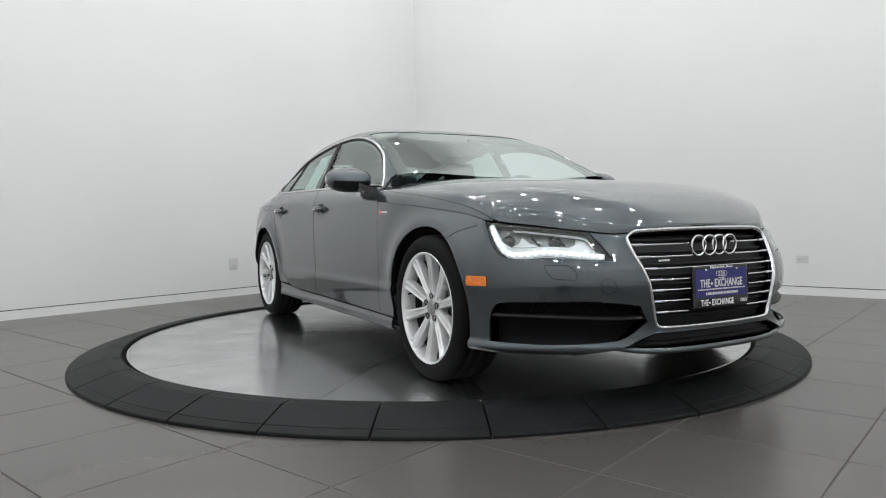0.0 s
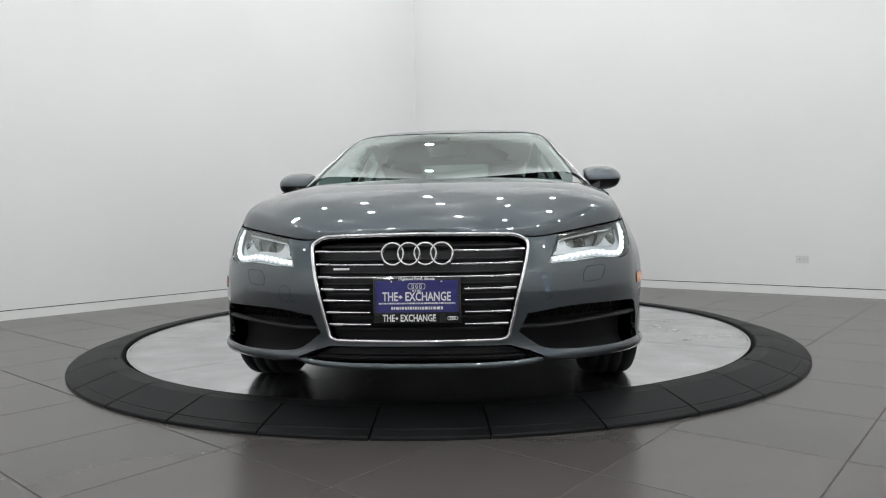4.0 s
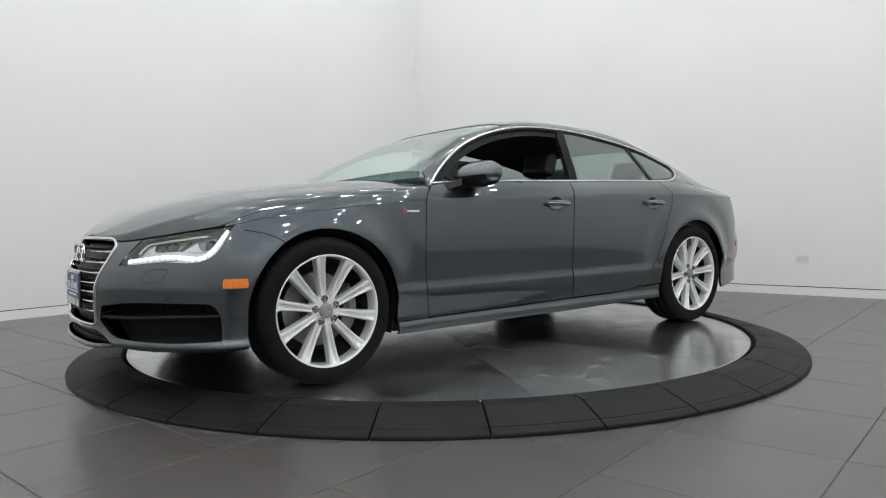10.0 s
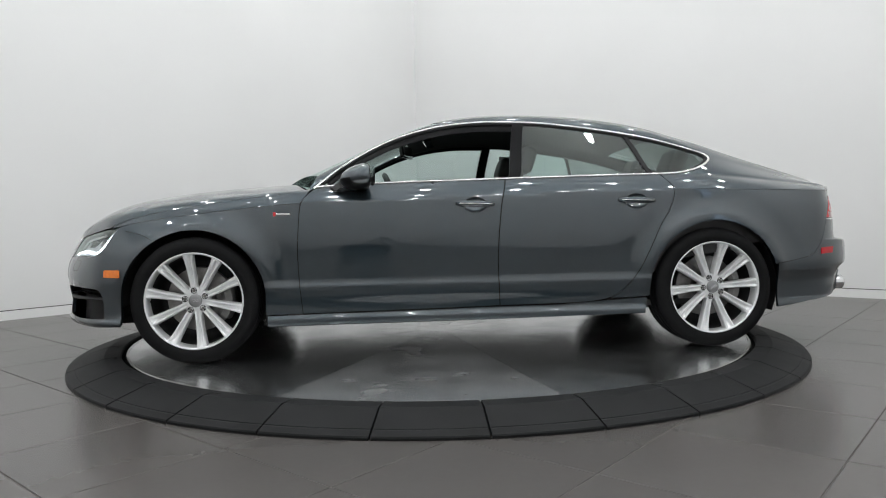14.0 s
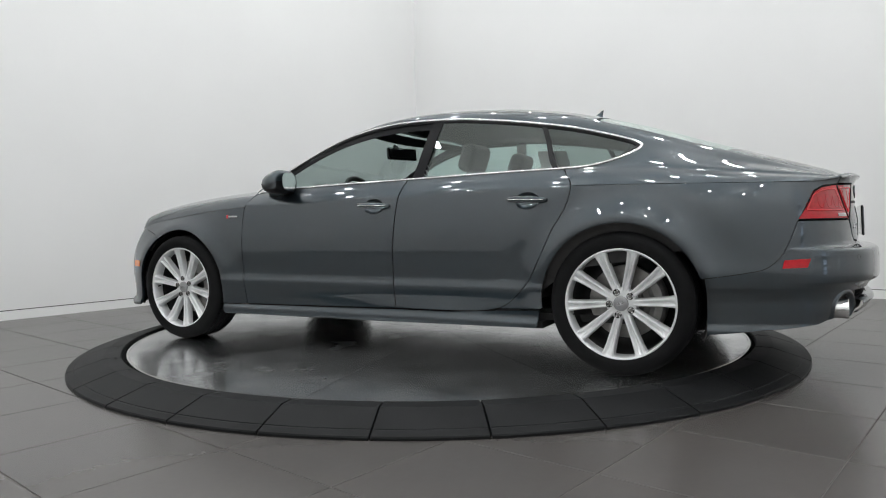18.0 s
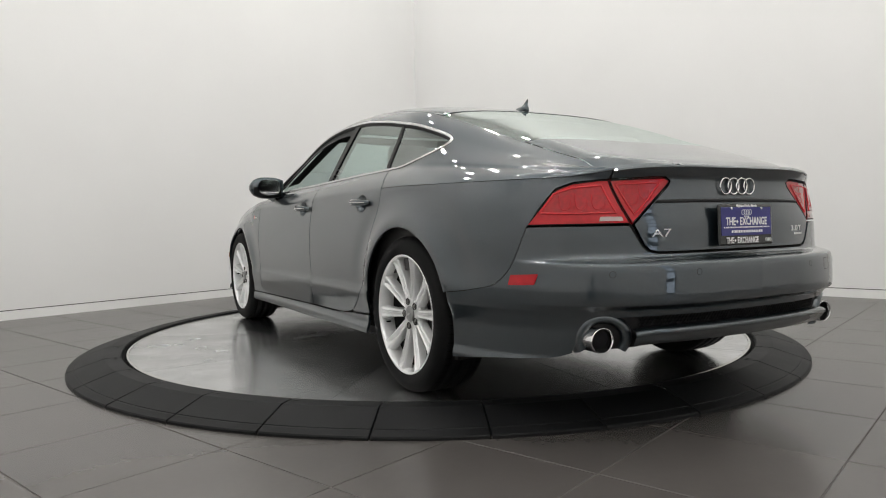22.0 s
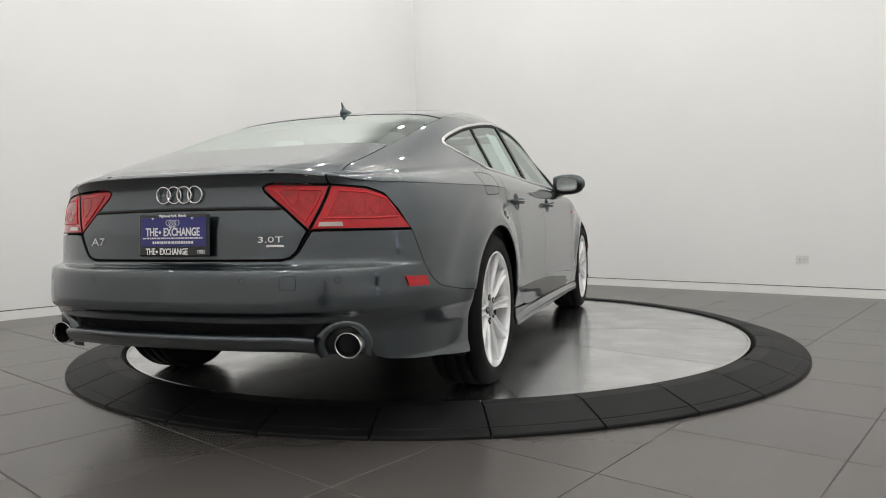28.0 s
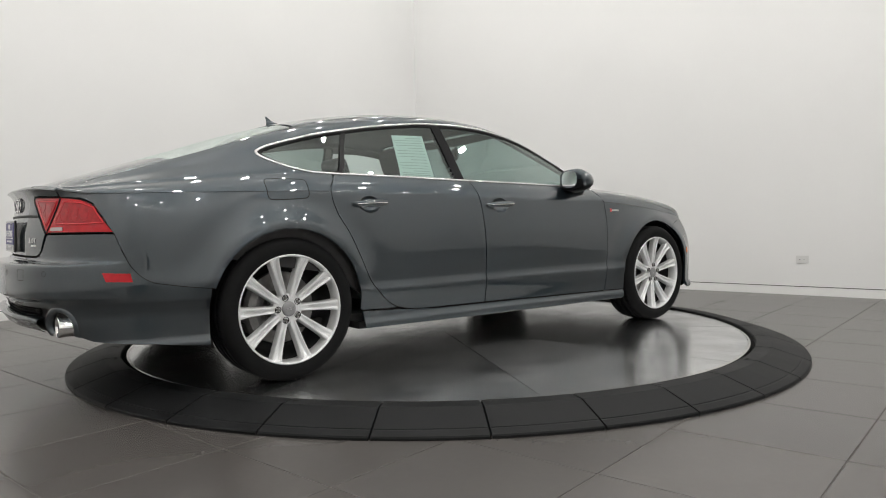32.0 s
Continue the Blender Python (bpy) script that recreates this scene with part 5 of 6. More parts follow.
def build_liners():
    for cx in (1.457, -1.457):
        for sg in (1, -1):
            bm = bmesh.new()
            rows = []
            for i in range(25):
                a = radians((-4 if cx > 0 else 2) + (200 if cx < 0 else 206) * i / 24)
                rows.append([Vector((cx + r * math.cos(a), sg * y, 0.345 + r * math.sin(a))) for r, y in ((0.388, 0.885), (0.398, 0.875), (0.398, 0.62), (0.05, 0.60))])
            R = [[bm.verts.new(p) for p in row] for row in rows]
            for a, b in zip(R[:-1], R[1:]):
                for k in range(3):
                    bm.faces.new((a[k], a[k + 1], b[k + 1], b[k]))
            part("wheel_arch_liner", bm, M_UNDER, car, "black plastic wheel arch liner")


build_liners()
boxes("underbody", M_UNDER, car, (-1.80, 2.15, -0.60, 0.60, 0.195, 0.235), (-1.055, 1.06, -0.87, 0.87, 0.20, 0.235), (1.06, 2.02, -0.58, 0.58, 0.235, 0.66), (-2.24, -1.0, -0.585, 0.585, 0.315, 0.60), (-2.18, -1.90, -0.74, -0.585, 0.33, 0.55), (-2.18, -1.90, 0.585, 0.74, 0.33, 0.55), label="black underbody pan")
# ---- nose ----
def face_frame(P, N):
    """Matrix of a flat thing at P that faces along N, its x to the right as seen from outside, z of the matrix outwards."""
    n = Vector(N).normalized()
    x = Vector((0, 0, 1)).cross(n).normalized()
    y = n.cross(x)
    return Matrix.Translation(P) @ Matrix((x, y, n)).transposed().to_4x4()


def belt_at(s, z, off=0.0):
    p, n = frame_at(belt, np.array([(s, z)], float))
    return Vector(p[0] + n[0] * off), Vector(n[0])


build_diffuser()


def flat_box(name, m, w, h, d, material, parent, r=0.004, label=""):
    bm = bmesh.new()
    rounded(bm, -w / 2, w / 2, -h / 2, h / 2, 0, d, min(r, d * 0.49))
    bmesh.ops.transform(bm, matrix=m, verts=bm.verts)
    return part(name, bm, material, parent, label)


def build_grille():
    back = skin("grille", [patch_data(belt, full(grille_line), 0.03, 0.0, -0.045, -0.044)], M_BLACK, car, "single-frame radiator grille with chrome bars")
    p, n = frame_at(belt, dense(full(grille_line), 0.01))
    skin("grille_frame", [ribbon_data(p - n * 0.004, n, 0.012, 0.012, True)], M_CHROME, back, "chrome grille frame")
    def half_w(z):
        g = grille_line[(grille_line[:, 0] > 0.30)]
        g = g[np.argsort(g[:, 1])]
        return float(np.interp(z, g[:, 1], g[:, 0])) - 0.012
    for z, inner in ((0.645, 0.128), (0.596, 0.128), (0.549, 0.0), (0.503, 0.178), (0.459, 0.178), (0.414, 0.178), (0.368, 0.178)):
        w = half_w(z)
        for a, b in (((-w, w),) if inner == 0 else ((inner, w), (-w, -inner))):
            s = np.linspace(a, b, 24)
            p, n = frame_at(belt, np.stack([s, np.full(24, z)], 1))
            skin("grille_bar", [ribbon_data(p - n * 0.016, n, 0.0062, 0.010)], M_CHROME, back, "thin chrome grille bar")
            for e in {a, b}:
                if abs(e) > 0.25:
                    t = np.linspace(e, e - math.copysign(0.055, e), 8)
                    p, n = frame_at(belt, np.stack([t, np.full(8, z)], 1))
                    skin("bar_end", [ribbon_data(p - n * 0.0145, n, 0.0105, 0.012)], M_CHROME, back)
    for z in (0.672, 0.62, 0.572, 0.526, 0.481, 0.437, 0.391, 0.345):
        w = half_w(z) - 0.01
        s = np.linspace(-w, w, 24)
        p, n = frame_at(belt, np.stack([s, np.full(24, z)], 1))
        skin("grille_slat", [ribbon_data(p - n * 0.034, n, 0.010, 0.010)], M_BLACK, back)
    # emblem of four rings
    c, n = belt_at(0.0, 0.631, 0.006)
    bm = bmesh.new()
    for k in range(4):
        torus(bm, (c.x + 0.002 * (k % 2), (k - 1.5) * 0.0617, 0.631), 0.0408, 0.0048, "x", 48, 10)
    part("emblem", bm, M_CHROME, back, "four chrome rings", smooth=True)
    m = face_frame(Vector(belt_at(-0.29, 0.578, -0.004)[0]), (1, 0, 0.05))
    flat_box("script_badge", m, 0.062, 0.009, 0.003, M_SATIN, back)
    return back


grille = build_grille()


def build_plate(name, m, label, w, h):
    """Dealer's plate in a black holder; m: its middle, x to the right and y up as read."""
    holder = new(name)
    holder.parent = car
    tagged(holder, label)
    flat_box("plate_frame", m, w, h, 0.012, M_GLOSSBLACK, holder, 0.006)
    flat_box("plate_sheet", m @ Matrix.Translation((0, 0.085 * h, 0.0105)), w * 0.93, h * 0.69, 0.003, M_PLATE, holder, 0.001, "blue dealer plate")
    def line(text, size, x, y, st=1.0):
        words("lettering", text, size, m @ Matrix.Translation((x, y, 0.0146)), M_WHITE, holder, 0.0004, stretch=st, bold=0.022)
    line("Highland Park, Illinois", 0.0135 * h / 0.172, 0, h * 0.462, 1.15)
    for y, x, size, k in ((0.075, 0.0, 0.046, 1.0), (-0.385, -w * 0.085, 0.036, 0.78)):
        st = 0.097 * w * k / (size * h / 0.172)
        line("THE", size * h / 0.172, x - 0.300 * w * k, y * h, st)
        line("EXCHANGE", size * h / 0.172, x + 0.125 * w * k, y * h, st)
        bm = bmesh.new()
        c, r = Vector((x - 0.183 * w * k, y * h, 0.0148)), 0.024 * w * k
        bm.faces.new([bm.verts.new(c + Vector(d) * r) for d in ((1, 0, 0), (0, 1, 0), (-1, 0, 0), (0, -1, 0))])
        bmesh.ops.transform(bm, matrix=m, verts=bm.verts)
        part("printed_diamond", bm, M_WHITE, holder)
    for y, ww, hh in ((0.205, 0.10, 0.028), (-0.062, 0.86, 0.034), (-0.165, 0.58, 0.062)):
        bm = bmesh.new()
        x = -w * ww / 2
        rnd = random.Random(7)
        while x < w * ww / 2:
            dx = rnd.uniform(0.004, 0.013)
            box(bm, x, min(x + dx, w * ww / 2), h * (y - hh / 2), h * (y + hh / 2), 0.0142, 0.0148)
            x += dx + 0.003
        bmesh.ops.transform(bm, matrix=m, verts=bm.verts)
        part("small_print", bm, M_WHITE, holder)
    for cy, r, cx in ((0.305, 0.062, 0.0), (-0.385, 0.036, 0.40)):
        bm = bmesh.new()
        for k in range(4):
            torus(bm, (w * cx + (k - 1.5) * h * r * 1.35, h * cy, 0.0146), h * r, h * 0.006, "z", 24, 6)
        bmesh.ops.transform(bm, matrix=m, verts=bm.verts)
        part("emblem_print", bm, M_WHITE, holder)
    for sx in (-1, 1):
        bm = bmesh.new()
        lathe(bm, [(0.0, 0.018), (0.004, 0.0175), (0.0055, 0.0145)], 12, "z", (sx * w * 0.28, h * 0.40, 0))
        bmesh.ops.transform(bm, matrix=m, verts=bm.verts)
        part("screw", bm, M_SATIN, holder)
    return holder


build_plate("number_plate_front", face_frame((2.356, 0.0, 0.460), (1, 0, 0.03)), "blue dealer plate in a black frame", 0.330, 0.172)
build_plate("number_plate_rear", face_frame((-2.479, 0.0, 0.717), (-1, 0, 0.04)), "blue dealer plate in a black frame", 0.306, 0.152)


def build_headlight(sg):
    mir = sg < 0
    lens = skin("headlight", [patch_data(belt, lamp_line, 0.03, 0.003, -0.002, 0.006)], M_LENS, car, "clear headlight with glowing white running-light strip", mirror=mir)
    skin("housing", [patch_data(belt, lamp_line, 0.03, 0.003, -0.055, -0.050)], M_HOUSE, lens, mirror=mir)
    path = spline2([(0.535, 0.603), (0.62, 0.612), (0.70, 0.620), (0.78, 0.624), (0.86, 0.616), (0.925, 0.615), (0.968, 0.635), (1.015, 0.684), (1.058, 0.736)], 120)
    p, n = frame_at(belt, path)
    skin("led_strip", [ribbon_data(p - n * 0.026, n, 0.027, 0.010)], M_GUIDE, lens, "white running-light guide", mirror=mir)
    low = spline2([(0.60, 0.592), (0.70, 0.600), (0.78, 0.603), (0.86, 0.598), (0.93, 0.600)], 120)
    p, n = frame_at(belt, low)
    skin("lower_guide", [ribbon_data(p - n * 0.032, n, 0.012, 0.008)], M_REFLECT, lens, mirror=mir)
    p, n = frame_at(belt, spline2([(0.572, 0.640), (0.600, 0.680), (0.66, 0.693), (0.76, 0.706), (0.86, 0.716), (0.93, 0.720)], 120))
    skin("bezel", [ribbon_data(p - n * 0.034, n, 0.006, 0.010)], M_REFLECT, lens, mirror=mir)
    # silver wings that rise from the guide, and the dark projectors between them
    for name, pts, d in (("reflector", [(0.560, 0.628), (0.595, 0.676), (0.640, 0.690), (0.645, 0.664), (0.675, 0.652), (0.76, 0.656), (0.86, 0.652), (0.93, 0.648), (0.985, 0.676), (1.030, 0.728), (1.000, 0.648), (0.95, 0.628), (0.86, 0.630), (0.76, 0.638), (0.66, 0.632)], 0.040),
                         ("reflector", [(0.815, 0.655), (0.850, 0.668), (0.885, 0.692), (0.900, 0.664), (0.930, 0.650), (0.87, 0.650)], 0.034)):
        skin(name, [patch_data(belt, np.array(pts), 0.03, 0.0, -d, 0.006)], M_REFLECT, lens, mirror=mir)
    for s in (0.735, 0.955):
        c, nn = belt_at(s, 0.682, -0.050)
        bm = bmesh.new()
        lathe(bm, [(0.0, 0.016), (0.012, 0.014), (0.020, 0.008), (0.023, 0.0), (0.026, 0.003), (0.028, -0.004)], 20)
        bmesh.ops.transform(bm, matrix=face_frame(c, nn), verts=bm.verts)
        if mir:
            mirrored(bm)
        part("projector", bm, M_GLOSSBLACK, lens, "dark round projector lens", smooth=True)
    for s in (0.69, 0.80):
        p, n = frame_at(belt, spline2([(s, 0.660), (s + 0.03, 0.685), (s + 0.045, 0.704)], 80))
        skin("divider", [ribbon_data(p - n * 0.047, n, 0.008, 0.012)], M_BLACK, lens, mirror=mir)
    for k in range(18):
        s, z = path[int(len(path) * (0.03 + 0.93 * k / 18))]
        c, nn = belt_at(s, z, -0.0165)
        bm = bmesh.new()
        lathe(bm, [(0.0, 0.003), (0.006, 0.0018), (0.0075, 0.0)], 10)
        bmesh.ops.transform(bm, matrix=face_frame(c, nn), verts=bm.verts)
        if mir:
            mirrored(bm)
        part("led", bm, M_LED, lens)


for sg in (1, -1):
    build_headlight(sg)


def build_front_trim():
    for mir in (False, True):
        duct = skin("air_intake", [patch_data(belt, intake_line, 0.03, 0.0, -0.075, -0.073)], M_MESH, car, "black lower air intake", mirror=mir)
        p, n = frame_at(belt, spline2([(0.392, 0.350), (0.50, 0.347), (0.60, 0.350), (0.80, 0.358), (1.012, 0.362)], 60))
        skin("intake_blade", [ribbon_data(p - n * 0.034, n, 0.014, 0.030)], M_BLACK, duct, mirror=mir)
        bm = bmesh.new()
        for iz in range(8):
            for k in range(24):
                s = 0.43 + 0.0245 * k + 0.012 * (iz % 2)
                z = 0.268 + 0.0185 * iz
                if not inside(intake_line, np.array([(s, z)]))[0] or z < 0.364:
                    continue
                c, nn = belt_at(s, z, -0.068)
                m = face_frame(c, nn) @ Matrix.Rotation(radians(30), 4, "Z")
                rings = [[bm.verts.new(m @ Vector((r * math.cos(a), r * math.sin(a), h))) for a in [math.pi / 3 * i for i in range(6)]] for r, h in ((0.0125, 0.0), (0.0125, 0.008), (0.0105, 0.008))]
                for a, b in zip(rings[:-1], rings[1:]):
                    for i in range(6):
                        bm.faces.new((a[i], a[(i + 1) % 6], b[(i + 1) % 6], b[i]))
        if mir:
            mirrored(bm)
        tagged(part("honeycomb", bm, M_MESH, duct, "black honeycomb mesh"), kind="stuff")
        amber = spline2([(1.034, 0.481), (1.128, 0.480), (1.133, 0.485), (1.133, 0.516), (1.128, 0.521), (1.040, 0.521), (1.034, 0.515)], 200, True, corners=(0, 1, 2, 3, 4, 5, 6))
        a = skin("side_marker", [patch_data(belt, amber, 0.02, 0, 0.004, 0.008)], M_AMBER, car, "orange side marker reflector", mirror=mir)
        p, n = frame_at(belt, amber)
        skin("marker_seal", [ribbon_data(p, n, 0.004, 0.0025, True)], M_BLACK, a, mirror=mir)
        wash = spline2([(0.668, 0.540), (0.690, 0.562), (0.715, 0.567), (0.785, 0.566), (0.788, 0.555), (0.765, 0.520), (0.750, 0.513), (0.675, 0.509), (0.666, 0.518)], 200, True)
        p, n = frame_at(belt, wash)
        skin("washer_cover_seam", [ribbon_data(p, n, 0.0022, 0.0004, True)], M_GAP, front_bumper, mirror=mir)
        for s, z in ((0.80, 0.440), (0.50, 0.462)):
            q = np.array([(s + 0.011 * math.cos(t), z + 0.011 * math.sin(t)) for t in np.linspace(0, 2 * math.pi, 20, endpoint=False)])
            p, n = frame_at(belt, q)
            skin("parking_sensor", [ribbon_data(p, n, 0.0018, 0.0004, True)], M_GAP, front_bumper, mirror=mir)
    q = np.array([(-0.545 + 0.031 * math.cos(t), 0.482 + 0.031 * math.sin(t)) for t in np.linspace(0, 2 * math.pi, 32, endpoint=False)])
    p, n = frame_at(belt, q)
    skin("tow_eye_cover_seam", [ribbon_data(p, n, 0.002, 0.0004, True)], M_GAP, front_bumper)
    low = np.array([(0.0, 0.284), (0.335, 0.283), (0.415, 0.258), (0.49, 0.226), (0.42, 0.205), (0.0, 0.200)])
    lg = skin("lower_grille", [patch_data(belt, full(low), 0.03, 0, -0.035, -0.03)], M_BLACK, car, "black opening under the grille")
    for z in (0.262, 0.240):
        s = np.linspace(-0.40, 0.40, 30)
        p, n = frame_at(belt, np.stack([s, np.full(30, z)], 1))
        skin("lower_bar", [ribbon_data(p - n * 0.03, n, 0.008, 0.010)], M_MESH, lg)
    s = np.linspace(-0.52, 0.52, 50)
    p, n = frame_at(belt, np.stack([s, 0.212 + 0.012 * (np.abs(s) / 0.52) ** 3], 1))
    skin("splitter", [ribbon_data(p - n * (0.006 + 0.035 * (np.abs(s) / 0.52) ** 8)[:, None], n, 0.022, 0.016)], M_PAINT, car, "grey lower splitter edge")


build_front_trim()

# ---- flanks ----
ztop = curve(*[q for q in DLO[:15]])


def pane(xa_top, xa_bot, xb_top, xb_bot, n=26, m=0.010):
    xt = np.linspace(xa_top, xb_top, n)
    xb = np.linspace(xb_bot, xa_bot, n)
    return np.concatenate([cab(np.stack([xt, ztop(xt) - m], 1)), cab(np.stack([xb, ZB(xb) + 0.004], 1))])


tip = [(-1.030, 1.238), (-1.184, 1.209), (-1.361, 1.162), (-1.468, 1.130), (-1.508, 1.108), (-1.496, 1.088), (-1.447, 1.062), (-1.38, 1.036), (-1.286, 1.017), (-1.150, 1.008)]
front_pane, rear_pane, tip_pane = pane(0.770, 0.775, -0.345, -0.288), pane(-0.405, -0.350, -1.006, -1.110), cab(spline2(tip, 60, corners=(0, 9)))
for mir in (False, True):
    df, dr = (doors[1], doors[3]) if mir else (doors[0], doors[2])
    if mir:
        skin("window_pane", [patch_data(cabin, front_pane, 0.03, 0.0, -0.010, 0.004)], M_GLASS, df, "closed tinted side window", mirror=mir)
    skin("window_pane", [patch_data(cabin, rear_pane, 0.03, 0.0, -0.010, 0.004)], M_GLASS, dr, "closed tinted side window", mirror=mir)
    skin("quarter_window", [patch_data(cabin, tip_pane, 0.03, 0.0, -0.010, 0.004)], M_TINT, car, "small fixed rear side window", mirror=mir)
    skin("pillar_trim", [patch_data(cabin, pane(-0.343, -0.284, -0.407, -0.352, 8, 0.008), 0.02, 0.0, -0.004, 0.03)], M_PILLAR, dr, "black door pillar trim", mirror=mir)
    skin("window_divider", [patch_data(cabin, pane(-1.002, -1.112, -1.030, -1.140, 6, 0.008), 0.02, 0.0, -0.005, 0.02)], M_BLACK, dr, mirror=mir)
    drop = 0.024 if mir else 0.050
    xc = np.linspace(0.74, -0.345, 40)
    chan = np.concatenate([cab(np.stack([xc, ztop(xc) - 0.006], 1)), cab(np.stack([xc, np.maximum(ztop(xc) - drop, ZB(xc) + 0.006)], 1))[::-1]])
    skin("window_channel", [patch_data(cabin, chan, 0.02, 0.0, -0.014, 0.004)], M_PILLAR, df, "black rubber window channel", mirror=mir)
    bl = belt_line(0.80, -1.16, 40)
    bl[:, 1] += 0.003
    loop = np.concatenate([spline2(DLO, 60), bl[::-1]])
    p, n = frame_at(cabin, dense(cab(loop), 0.02))
    skin("window_trim", [ribbon_data(p, n, 0.015, 0.006, True)], M_SATIN, car, "bright aluminium window surround", mirror=mir)
    # black seal inside the trim
    q = inset(cab(loop), 0.015)
    p, n = frame_at(cabin, dense(q, 0.02))
    skin("window_seal", [ribbon_data(p - n * 0.012, n, 0.020, 0.010, True)], M_BLACK, car, mirror=mir)


def build_handle(x0, x1, zc, door, mir):
    bm = bmesh.new()
    rows = []
    n = 14
    for i in range(n + 1):
        t = i / n
        x = x0 + (x1 - x0) * t
        k = math.sin(math.pi * (0.06 + 0.88 * t)) ** 0.45
        y = float(side(np.array([x]), np.array([zc]))[0, 1])
        out = 0.004 + 0.034 * math.sin(math.pi * t) ** 0.5
        h, d = 0.0175 * k, 0.010 * k
        rows.append([Vector((x, y + out + d * math.cos(a), zc + h * math.sin(a) + 0.004 * (1 - 2 * t))) for a in [2 * math.pi * j / 12 for j in range(12)]])
    loft(bm, rows)
    if mir:
        mirrored(bm)
    hd = part("door_handle", bm, M_PAINT, door, "grey bow handle with a bright strip", smooth=True)
    p = [(r[0].x, r[0].y + 0.0005, r[0].z) for r in rows[1:-1]]
    nn = [(0, 1, 0)] * len(p)
    skin("handle_strip", [ribbon_data(np.array(p), np.array(nn), 0.0035, 0.001)], M_SATIN, hd, mirror=mir)
    bm = bmesh.new()
    rows = []
    for k, d in ((1.03, -0.0008), (0.97, 0.003), (0.90, 0.011), (0.76, 0.020), (0.5, 0.026), (0.05, 0.028)):
        e = hollow(x0, x1, zc, k)
        p, nn = frame_at(side, e)
        rows.append([Vector(q) for q in p - nn * d])
    loft(bm, rows, caps=False)
    bmesh.ops.recalc_face_normals(bm, faces=bm.faces)
    bmesh.ops.reverse_faces(bm, faces=bm.faces)
    if mir:
        mirrored(bm)
    part("handle_recess", bm, M_PAINT, hd, "hollow behind the handle", smooth=True)


for mir in (False, True):
    build_handle(*HANDLES[0], doors[1] if mir else doors[0], mir)
    build_handle(*HANDLES[1], doors[3] if mir else doors[2], mir)
    # wing badge
    q = side(np.array([0.979]), np.array([0.806]))[0]
    wing_badge = new("wing_badge")
    wing_badge.parent = car
    sgn = -1 if mir else 1
    m = face_frame((q[0], sgn * q[1], q[2]), (0.03, sgn * 1, 0.05))
    flat_box("badge_bar", m @ Matrix.Translation((0.008 if not mir else 0.008, -0.001, 0)), 0.075, 0.011, 0.003, M_SATIN, wing_badge)
    flat_box("badge_mark", m @ Matrix.Translation((-0.040, 0.0, 0)), 0.014, 0.022, 0.003, M_REDPRINT, wing_badge)
    tagged(wing_badge, "small red and silver wing badge")


def build_mirror(mir):
    bm = bmesh.new()
    rows = []
    n = 12
    for i in range(n + 1):
        t = i / n
        y = 0.845 + 0.228 * t
        k = max(0.02, (1 - (abs(t - 0.42) / 0.60) ** 2.6)) ** 0.5
        zc = 1.002 + 0.004 * t
        hz = 0.071 * k
        xb = 0.512 - 0.010 * t
        ring = []
        for j in range(16):
            a = 2 * math.pi * j / 16
            cx, sz = math.cos(a), math.sin(a)
            if cx > 0:
                x, dz = xb + 0.035 + 0.125 * k * cx ** 1.15, -0.016 * cx * k
            else:
                x, dz = xb + 0.035 - 0.038 * abs(cx) ** 0.5 * (0.4 + 0.6 * k), 0.0
            ring.append(Vector((x - 0.016 * t, y, zc + dz + hz * math.copysign(abs(sz) ** 0.9, sz))))
        rows.append(ring)
    loft(bm, rows)
    if mir:
        mirrored(bm)
    mr = part("door_mirror", bm, M_PAINT, doors[1] if mir else doors[0], "grey door mirror on a black foot", smooth=True)
    bm = bmesh.new()
    loft(bm, [[Vector((0.690 + dx, 0.815, 0.925 + dz)) for dx, dz in ((0.055, -0.022), (0.060, 0.012), (-0.055, 0.020), (-0.055, -0.022))],
              [Vector((0.660 + dx, 0.865, 0.934 + dz)) for dx, dz in ((0.055, -0.020), (0.055, 0.014), (-0.055, 0.018), (-0.055, -0.018))],
              [Vector((0.600 + dx, 0.930, 0.958 + dz)) for dx, dz in ((0.060, -0.014), (0.060, 0.022), (-0.055, 0.022), (-0.055, -0.016))]])
    if mir:
        mirrored(bm)
    part("mirror_foot", bm, M_GLOSSBLACK, mr)
    # lower half laid over in black: the dark floor reflection put into colour
    bm = bmesh.new()
    low = []
    for r in rows[1:-1]:
        c = sum(r, Vector()) / len(r)
        low.append([c + (r[j % 16] - c) * 1.025 + Vector((0, 0, -0.001)) for j in range(8, 17)])
    R = [[bm.verts.new(q) for q in r] for r in low]
    for p0, p1 in zip(R[:-1], R[1:]):
        for k in range(8):
            bm.faces.new((p0[k], p0[k + 1], p1[k + 1], p1[k]))
    bmesh.ops.recalc_face_normals(bm, faces=bm.faces)
    if mir:
        mirrored(bm)
    part("mirror_underside", bm, M_PILLAR, mr, "lower half of the mirror shell, darkened in its colour for the floor's reflection", smooth=True)
    bm = bmesh.new()
    ring = []
    for a in [2 * math.pi * j / 28 for j in range(28)]:
        dy = 0.078 * math.copysign(abs(math.cos(a)) ** 0.7, math.cos(a))
        ring.append(Vector((0.484 - 0.20 * dy, 0.95 + dy, 1.004 + 0.052 * math.copysign(abs(math.sin(a)) ** 0.7, math.sin(a)))))
    bm.faces.new([bm.verts.new(v) for v in ring])
    bmesh.ops.recalc_face_normals(bm, faces=bm.faces)
    if mir:
        mirrored(bm)
    part("mirror_glass", bm, M_CHROME, mr, "mirror glass")
    return mr


